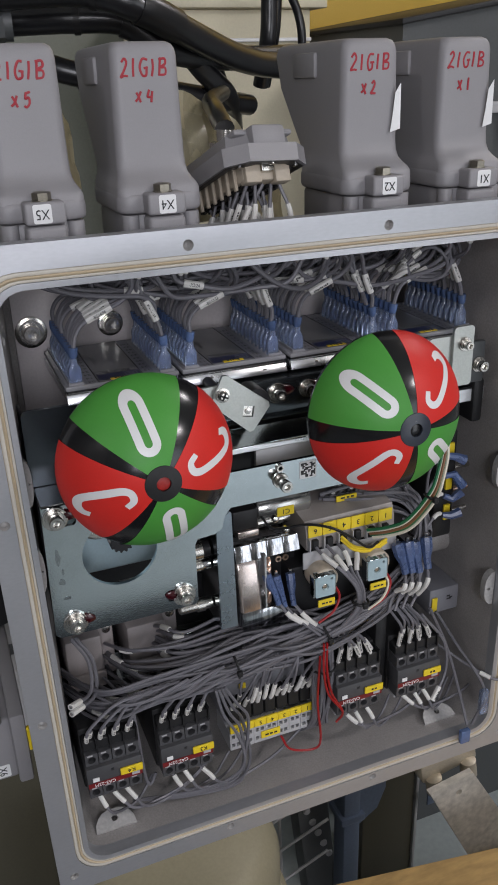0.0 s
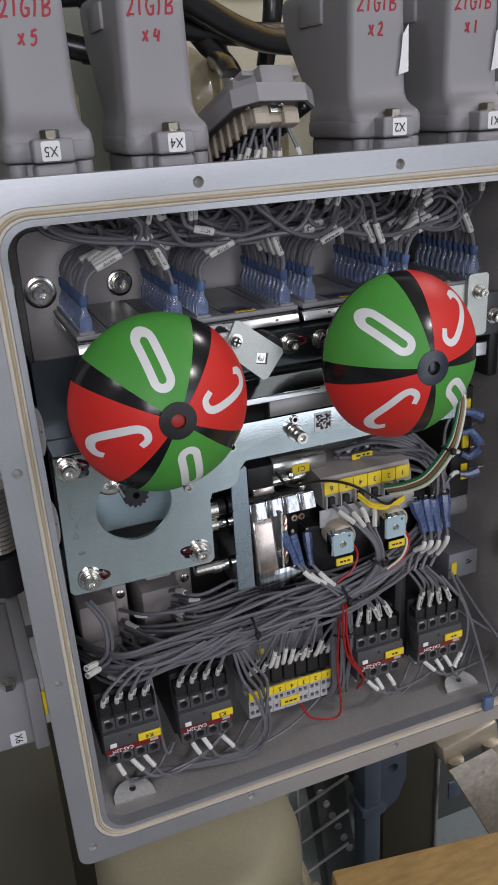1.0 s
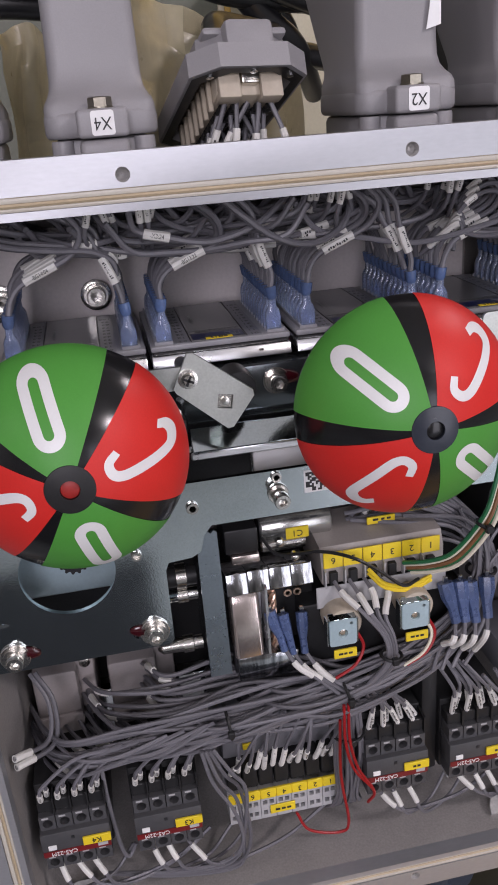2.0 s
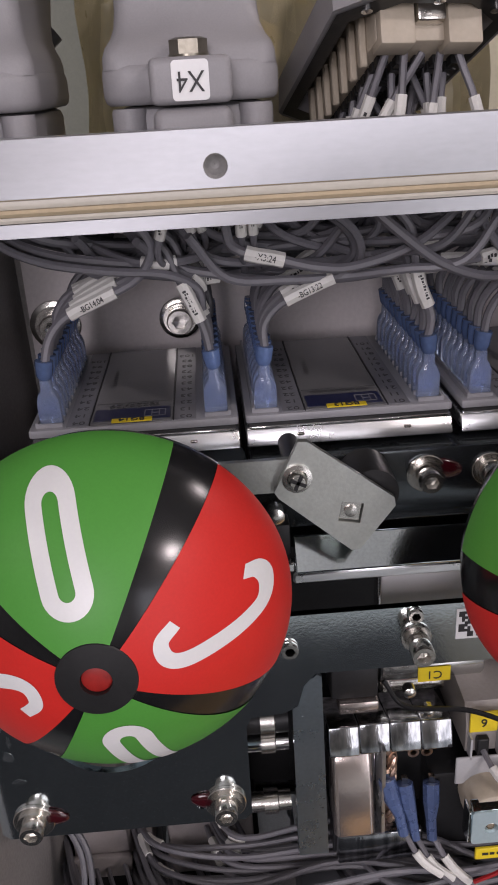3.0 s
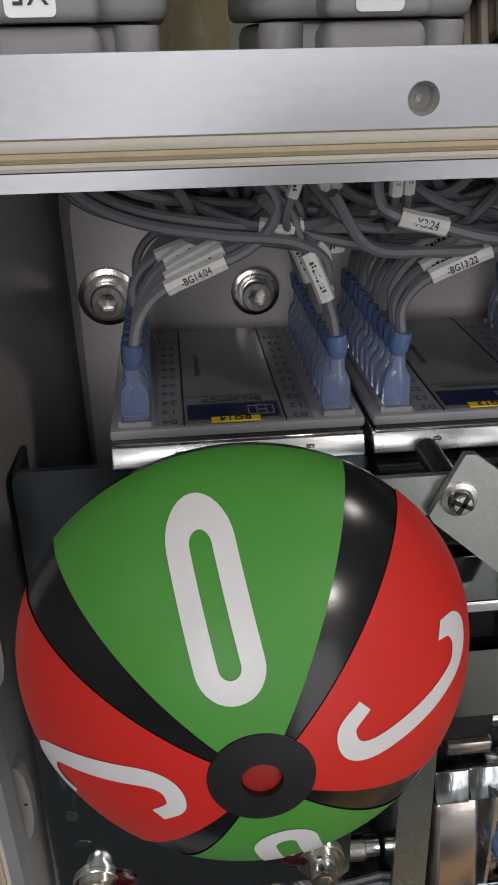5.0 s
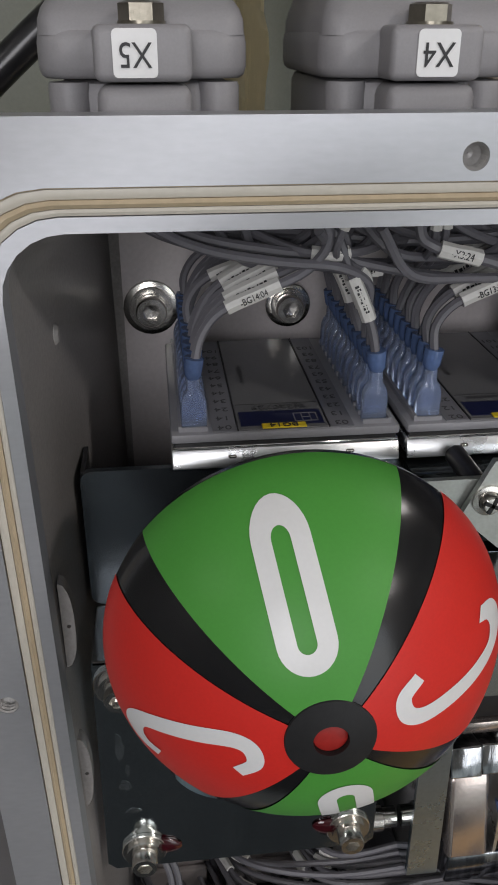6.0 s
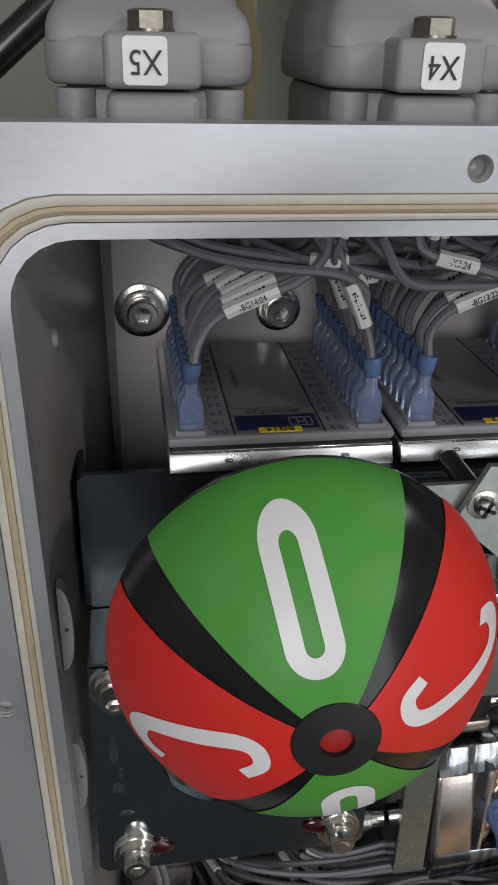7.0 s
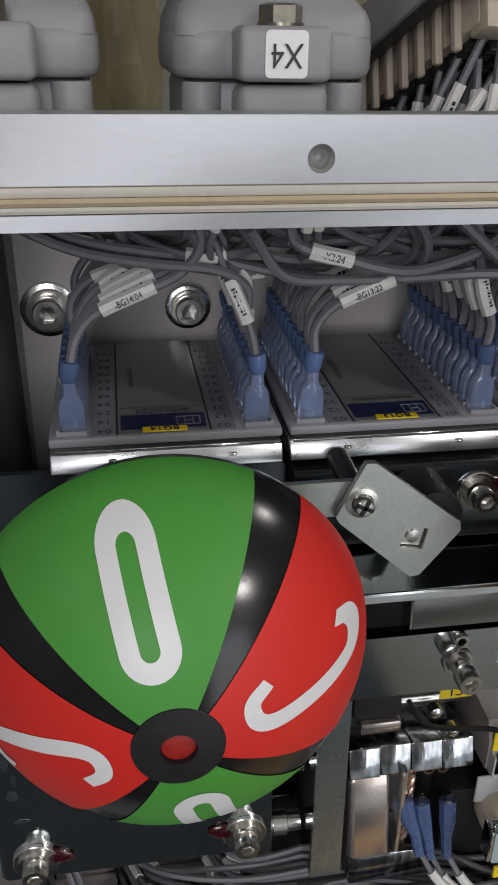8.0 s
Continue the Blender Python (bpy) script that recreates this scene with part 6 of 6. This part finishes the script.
for nm, pts, r in (("thick", [(-0.05, 0.36, 1.452), (0.0743, 0.35, 1.4591), (0.1436, 0.33, 1.4599), (0.1902, 0.32, 1.4461), (0.2464, 0.35, 1.4253), (0.3115, 0.40, 1.4070), (0.3785, 0.45, 1.3997), (0.50, 0.52, 1.400)], 0.0130),
                   ("thick", [(-0.05, 0.41, 1.440), (0.0775, 0.40, 1.4411), (0.1363, 0.38, 1.4419), (0.1870, 0.37, 1.4388), (0.2295, 0.37, 1.4143), (0.3066, 0.42, 1.4080), (0.3876, 0.47, 1.4091), (0.50, 0.55, 1.415)], 0.0125),
                   ("thick", [(-0.05, 0.44, 1.420), (0.0760, 0.42, 1.4136), (0.1405, 0.40, 1.3969), (0.1899, 0.40, 1.3857), (0.27, 0.42, 1.372), (0.36, 0.50, 1.36)], 0.0115),
                   ("thick", [(0.06, 0.50, 1.49), (0.1202, 0.45, 1.4747), (0.1859, 0.40, 1.4654), (0.2283, 0.38, 1.4347), (0.2737, 0.40, 1.3944), (0.3164, 0.45, 1.3693), (0.36, 0.55, 1.33)], 0.0110),
                   ("thick", [(0.10, 0.52, 1.505), (0.20, 0.44, 1.478), (0.26, 0.44, 1.435), (0.31, 0.47, 1.395), (0.345, 0.55, 1.35)], 0.0095),
                   ("upright", [(0.3920, 0.50, 1.62), (0.3885, 0.50, 1.4948), (0.3877, 0.50, 1.4605), (0.3855, 0.50, 1.4283), (0.384, 0.52, 1.38)], 0.0095),
                   ("upright", [(0.4020, 0.51, 1.62), (0.4000, 0.51, 1.4948), (0.3990, 0.51, 1.4605), (0.3950, 0.51, 1.4283), (0.392, 0.53, 1.38)], 0.0080),
                   ("upright", [(0.4040, 0.50, 1.56), (0.4095, 0.50, 1.4895), (0.4234, 0.50, 1.4548), (0.4283, 0.50, 1.4280), (0.430, 0.51, 1.38)], 0.0050),
                   ("diagonal", [(-0.36, 0.42, 1.06), (-0.20, 0.40, 1.180), (-0.105, 0.40, 1.255), (-0.04, 0.40, 1.310), (0.02, 0.41, 1.36)], 0.0110)):
    path = smooth_path(pts, 8)
    cb = thing("cable", path[0], nm + " black rubber cable behind the connector hoods", "cable", "black cables")
    part("jacket", tube(path, r, 16), M_CABLE, cb)
    if r > 0.0112:
        part("sleeve", tube(along(path, 0.42, 0.52), r * 1.12, 16), M_BLACKWIRE, cb)
        part("tie", tube(along(path, 0.30, 0.315), r * 1.10, 16), M_BLACK, cb)
for pts, r in (([(-0.06, 0.46, 1.475), (0.00, 0.45, 1.470), (0.05, 0.45, 1.468), (0.085, 0.45, 1.462)], 0.018), ([(0.055, 0.37, 1.437), (0.075, 0.368, 1.438), (0.085, 0.367, 1.438)], 0.015)):
    path = smooth_path(pts, 6)
    g = thing("cable_gland", path[0], "dull grey cable gland on a black cable", "cable gland", "cable glands")
    part("body", tube(path, r, 18), M_SLATE, g)
    part("nut", tube(along(path, 0.35, 0.6), r * 1.15, 6), M_SLATE, g)


def wrap(points, label):
    """A crumpled film, drawn between two runs of places."""
    lo, hi = smooth_path(points[0], 6), smooth_path(points[1], 6)
    bm = bmesh.new()
    rows = []
    for k in range(9):
        f = k / 8
        row = []
        for i, (a, b) in enumerate(zip(lo, hi)):
            p = a.lerp(b, f)
            q = p * 42
            row.append(bm.verts.new(p + Vector((noise.noise(q) * 0.004, noise.noise(q + Vector((7, 1, 3))) * 0.011, noise.noise(q + Vector((2, 9, 4))) * 0.004))))
        rows.append(row)
    for a, b in zip(rows, rows[1:]):
        for i in range(len(a) - 1):
            bm.faces.new((a[i], a[i + 1], b[i + 1], b[i]))
    bmesh.ops.solidify(bm, geom=list(bm.faces), thickness=0.0006)
    t = thing("plastic_wrap", lo[0], label, "plastic wrap", "plastic wraps")
    part("film", bm, M_WRAP, t, sharp=20)
    return t


wrap(([(0.142, 0.10, 1.288), (0.160, 0.13, 1.288), (0.190, 0.15, 1.288), (0.225, 0.145, 1.288), (0.240, 0.13, 1.288)],
      [(0.138, 0.11, 1.395), (0.158, 0.16, 1.385), (0.195, 0.18, 1.372), (0.222, 0.17, 1.352), (0.238, 0.14, 1.335)]), "crumpled cream plastic film round the open plug")
wrap(([(0.066, 0.18, 1.288), (0.075, 0.20, 1.288), (0.088, 0.20, 1.288), (0.096, 0.18, 1.288)],
      [(0.064, 0.20, 1.372), (0.074, 0.22, 1.380), (0.086, 0.22, 1.378), (0.094, 0.20, 1.36)]), "crumpled cream plastic film between plug hoods")

# ---------------------------------------------------------------- the open plug between the hoods
def open_plug():
    o = (0.1885, 0.030, 1.3405)
    h = thing("open_connector", o, "open grey plug hood tipped up, beige insert and wires showing", "connector")
    m = Matrix.Translation(o) @ pose(0, 0, 0, -20, 2, 6)

    def placed(bm):
        bmesh.ops.transform(bm, matrix=m, verts=bm.verts)
        return bm

    # the mouth: an eight-sided rim, open below
    def rim(g, z):
        return [(-0.017 + g, g, z), (0.017 - g, g, z), (0.0295 - g, 0.012 + g, z), (0.0295 - g, 0.100 - g, z), (0.017 - g, 0.112 - g, z), (-0.017 + g, 0.112 - g, z), (-0.0295 + g, 0.100 - g, z), (-0.0295 + g, 0.012 + g, z)]
    bm = bmesh.new()
    rings = [[bm.verts.new(v) for v in rim(*a)] for a in ((0.0, 0.0), (0.0, 0.011), (0.0060, 0.0125), (0.0075, 0.021), (0.0110, 0.021), (0.0100, 0.012), (0.0050, 0.0))]
    for a, b in zip(rings, rings[1:] + rings[:1]):
        for k in range(8):
            bm.faces.new((a[k], a[(k + 1) % 8], b[(k + 1) % 8], b[k]))
    part("rim", placed(bm), M_HOOD, h)
    part("top", placed(box(-0.0210, 0.0210, 0.009, 0.103, 0.0185, 0.0225, 0.002)), M_HOOD, h)
    part("front_boss", placed(box(-0.012, 0.012, 0.002, 0.024, 0.0080, 0.0235, 0.003)), M_HOOD, h)
    bm = bmesh.new()
    rg = [[bm.verts.new(v) for v in rim(*a)] for a in ((0.0015, -0.0004), (0.0065, -0.0004))]
    for k in range(8):
        bm.faces.new((rg[0][k], rg[0][(k + 1) % 8], rg[1][(k + 1) % 8], rg[1][k]))
    part("seal", placed(bm), M_BLACK, h, "black rubber seal")
    ins = part("insert", placed(box(-0.0165, 0.0165, 0.014, 0.098, -0.0080, 0.0120, 0.0012)), M_LIME, h, "beige contact insert")
    for sx in (-0.0105, 0.0105):
        part("block", placed(box(sx - 0.0055, sx + 0.0055, 0.0105, 0.0200, -0.0100, 0.0060, 0.0010)), M_LIME, ins)
        part("screw", placed(lathe(sx * 1.3, 0.0100, 0.0065, [(0.0018, 0.004), (0.0018, 0), (0.0010, -0.0008), (0.0003, -0.0008)], 10)), M_CHROME, ins)
    part("earth_clip", placed(box(-0.0045, 0.0045, 0.0098, 0.0150, -0.0035, 0.0050, 0.0010)), M_STEEL, ins, "bright earth clip")
    bm = bmesh.new()
    for i in range(5):
        for k in range(14):
            box(-0.0130 + i * 0.0060, -0.0095 + i * 0.0060, 0.024 + k * 0.0050, 0.0275 + k * 0.0050, -0.0108, -0.0080, bm=bm)
    part("cell_wall", placed(bm), M_BLACK, ins, smooth=False)["kind"] = "stuff"
    for k in range(7):
        part("side_clip", placed(box(-0.0190, -0.0166, 0.022 + k * 0.011, 0.0250 + k * 0.011, -0.0120, 0.0060, 0.0005, 1)), M_LIME, ins)
    for sx in (-0.020, 0.0, 0.020):
        part("rivet", placed(lathe(sx, 0.004 if sx == 0 else 0.010, -0.0008, [(0.0018, 0.0004), (0.0018, -0.0004), (0.0003, -0.0007)], 10, "z")), M_CHROME, h)
    return m


mo = open_plug()
for i in range(5):
    for k in range(6):
        s = mo @ Vector((-0.0115 + i * 0.0058, 0.020 + k * 0.012, -0.009))
        e = Vector((0.160 + i * 0.009 + rnd.uniform(-0.010, 0.010), 0.050 + k * 0.010, 1.284))
        midp = s.lerp(e, 0.5) + Vector((rnd.uniform(-0.008, 0.008), rnd.uniform(-0.010, 0.002), rnd.uniform(-0.003, 0.003)))
        wire([tuple(s), tuple(midp), tuple(e)], 0.0012, marks=[(0.30, 0.80)], label="grey lead with white sleeve below the open plug", group="plug leads", n=6, per=4)
tag_y = thing("yellow_tag", (0.184, 0.054, 1.350), "small yellow cable tag on the open plug", "tag")
part("tag", box(0.1770, 0.1910, 0.052, 0.056, 1.3500, 1.3550, 0.0004, 1), M_YELLOW, tag_y)
gl = thing("cable_gland", (0.20, 0.10, 1.39), "bright cable gland on top of the open plug", "cable gland", "cable glands")
part("nut", lathe(0.182, 0.100, 1.338, [(0.010, 0), (0.010, 0.010), (0.008, 0.011), (0.008, 0.018), (0.003, 0.019)], 24, "z", hexed=(0, 1)), M_STEEL, gl)
part("cable", tube(smooth_path([(0.182, 0.100, 1.356), (0.187, 0.13, 1.366), (0.208, 0.20, 1.372), (0.27, 0.34, 1.376)], 8), 0.0070, 12), M_CABLE, gl)

# plug at the side, with its tag
side = thing("side_connector", (-0.04, 0.06, 0.945), "grey plug hood on the enclosure side, sticker X6", "connector")
part("body", hood_body(-0.085, -0.022, 0.034, 0.150, 0.9180, 0.9730, 0.0010), M_HOOD, side)
part("lip", box(-0.024, -0.0135, 0.030, 0.155, 0.9150, 0.9770, 0.002), M_HOOD, side)
part("tag", box(-0.0135, -0.0112, 0.029, 0.033, 0.9440, 0.9640, 0.0004, 1), M_YELLOW, side, "yellow tag")
lb = part("label", sheet(rounded(-0.0400, -0.0290, 0.9220, 0.9330, 0.0012, 4), [], 0.0335, 0.0338), M_LABEL, side, "white sticker")
text("lettering", "X6", 0.0078, (-0.0345, 0.0333, 0.9275), (0, 0, -1), (1, 0, 0), M_INK, lb, squeeze=0.85)
part("bolt", lathe(-0.034, 0.032, 0.9735, [(0.0042, 0), (0.0042, 0.005), (0.0003, 0.0052)], 18, "z", hexed=(0, 1)), M_STEEL, side)

# left and below
def slab(name, b, mat, label, category, bevel=0.004, rot=None, extra=()):
    t = thing(name, ((b[0] + b[1]) / 2, (b[2] + b[3]) / 2, b[4]), label, category)
    part("face", box(*b, bevel, m=rot), mat, t)
    for nm, bb, mt in extra:
        part(nm, box(*bb, 0.002, m=rot), mt, t)
    return t


slab("side_cabinet", (-0.60, 0.012, 0.30, 0.60, 0.845, 1.02), M_LIGHTGREY, "light grey cabinet beside the enclosure", "cabinet", extra=[("shelf", (-0.60, 0.008, 0.29, 0.60, 0.790, 0.818), M_LIGHTGREY), ("gap", (-0.60, 0.006, 0.32, 0.60, 0.818, 0.845), M_SLATE), ("plinth", (-0.60, 0.004, 0.32, 0.60, 0.70, 0.790), M_LIGHTGREY), ("base", (-0.58, 0.0, 0.34, 0.60, 0.0, 0.70), M_OLIVE)])
tb = thing("threaded_rod", (-0.02, 0.20, 1.03), "bright threaded end beside the enclosure", "threaded rod")
prof = [(0.0003, 0)]
for k in range(14):
    prof += [(0.016, 0.002 + k * 0.004), (0.0145, 0.004 + k * 0.004)]
part("rod", lathe(-0.020, 0.16, 1.015, prof, 24, "z"), M_STEEL, tb)
part("holder", lathe(-0.020, 0.16, 0.98, [(0.020, 0), (0.020, 0.034), (0.0003, 0.0345)], 24, "z"), M_BLACK, tb)
slab("olive_cabinet", (-0.90, 0.10, 0.62, 0.66, 0.0, 0.80), M_OLIVE, "dark olive cabinet low behind the enclosure", "cabinet")
hump = thing("cream_motor", (0.15, 0.27, 0.0), "cream painted rounded motor housing under the enclosure", "motor housing")
part("shell", lathe(0.130, 0.20, 0.500, [(0.0003, -0.20), (0.112, -0.20), (0.115, -0.19), (0.115, 0.08), (0.108, 0.105), (0.090, 0.118), (0.0003, 0.120)], 40, "z"), M_SHADEDCREAM, hump)
part("end_disc", lathe(0.236, 0.185, 0.470, [(0.052, 0), (0.052, 0.006), (0.046, 0.012), (0.0003, 0.012)], 36, "x"), M_SHADEDCREAM, hump)
part("bolt", lathe(0.247, 0.150, 0.500, [(0.007, 0), (0.007, 0.008), (0.0003, 0.0085)], 18, "x", hexed=(0, 1)), M_STEEL, hump)
part("foot", box(0.05, 0.21, 0.12, 0.28, 0.0, 0.305, 0.01), M_SHADEDCREAM, hump)
grid = thing("wire_guard", (0.31, 0.30, 0.3), "thin pale wire guard in the dark gap", "wire guard")
for k in range(4):
    part("bar", tube([Vector((0.262, 0.29, 0.520 - k * 0.062)), Vector((0.372, 0.30, 0.548 - k * 0.062))], 0.0022, 6), M_LIGHTGREY, grid)
for x in (0.285, 0.300):
    part("upright", tube([Vector((x, 0.30, 0.28)), Vector((x - 0.006, 0.30, 0.60))], 0.0022, 6), M_LIGHTGREY, grid)
sl = thing("slanted_arm", (0.39, 0.36, 0.0), "dark slanted arm with a row of rivets", "arm")
part("tube", box(-0.030, 0.022, 0.0, 0.04, -0.46, 0.22, 0.006, m=pose(0.370, 0.35, 0.46, 0, -6, 0)), M_SLATE, sl)
for k in range(6):
    part("rivet", lathe(0.352 + k * 0.0095, 0.349, 0.420 - k * 0.026, [(0.006, 0), (0.005, -0.003), (0.0003, -0.004)], 12), M_LIGHTGREY, sl)
br = thing("blue_bracket", (0.42, 0.30, 0.0), "blue-grey upright with a rounded gusset", "bracket")
part("upright", box(0.398, 0.426, 0.30, 0.335, 0.0, 0.70, 0.006), M_BLUESTEEL, br)
part("gusset", sheet([(0.426, 0.385), (0.455, 0.405), (0.468, 0.440), (0.468, 0.52), (0.426, 0.52)], [circle(0.446, 0.465, 0.008, 16)], 0.305, 0.315), M_BLUESTEEL, br)
part("band", box(0.392, 0.432, 0.296, 0.339, 0.398, 0.412, 0.004), M_BLUESTEEL, br)
slab("olive_post", (0.500, 0.600, 0.42, 0.50, 0.0, 0.75), M_OLIVE, "dark olive upright post under the enclosure", "post", extra=[("edge", (0.600, 0.606, 0.415, 0.50, 0.0, 0.75), M_LIGHTGREY)])
M_WORN = material("worn_pale_plate", (0.60, 0.56, 0.49), 0.5, 0.3, 0.28, 120, 30, 0.15)
hinge = thing("hinge_bracket", (0.45, 0.16, 0.55), "beige passivated hinge bracket with knuckles", "bracket")
mh = pose(0.452, 0.15, 0.628, 0, -10, 0)
part("leaf", box(-0.036, 0.040, -0.004, 0.020, -0.004, 0.024, 0.003, m=mh), M_BEIGE, hinge)
part("top_rail", box(-0.045, 0.20, 0.021, 0.278, 0.018, 0.030, 0.002, m=mh), M_BEIGE, hinge)
for dx in (-0.022, 0.026):
    part("knuckle", lathe(dx, -0.005, -0.018, [(0.004, -0.006), (0.010, -0.004), (0.010, 0.020), (0.004, 0.022)], 16, "z", bm=None), M_BEIGE, hinge).matrix_basis = Matrix.Translation(-Vector(hinge.location)) @ mh @ Matrix.Translation(Vector(hinge.location))
part("arm", sheet([(0.4068, 0.6356), (0.4800, 0.4900), (0.5550, 0.4900), (0.4642, 0.6453)], [circle(0.447, 0.622, 0.004, 12)], 0.117, 0.125), M_WORN, hinge, "pale worn flat arm")
wd = thing("timber_block", (0.5, 0.05, 0.0), "worn orange timber block below the enclosure", "timber block")
mw = pose(0.22, 0.05, 0.655, 0, 0, -9)
part("top_plank", box(0.0, 0.90, -0.150, 0.0, -0.045, 0.0, 0.004, m=mw), M_WOOD, wd)
part("front_plank", box(0.0, 0.90, -0.310, -0.152, -0.045, -0.001, 0.004, m=mw), M_WOOD, wd)
part("trestle", box(0.30, 0.80, -0.26, -0.08, 0.0, 0.585, 0.004), M_WOOD, wd)
tag_b = thing("blue_tag", (0.62, 0.40, 0.30), "small pale blue tag hanging in the gap", "tag")
part("tag", box(0.610, 0.634, 0.395, 0.399, 0.250, 0.285, 0.002), M_BLUESTEEL, tag_b)
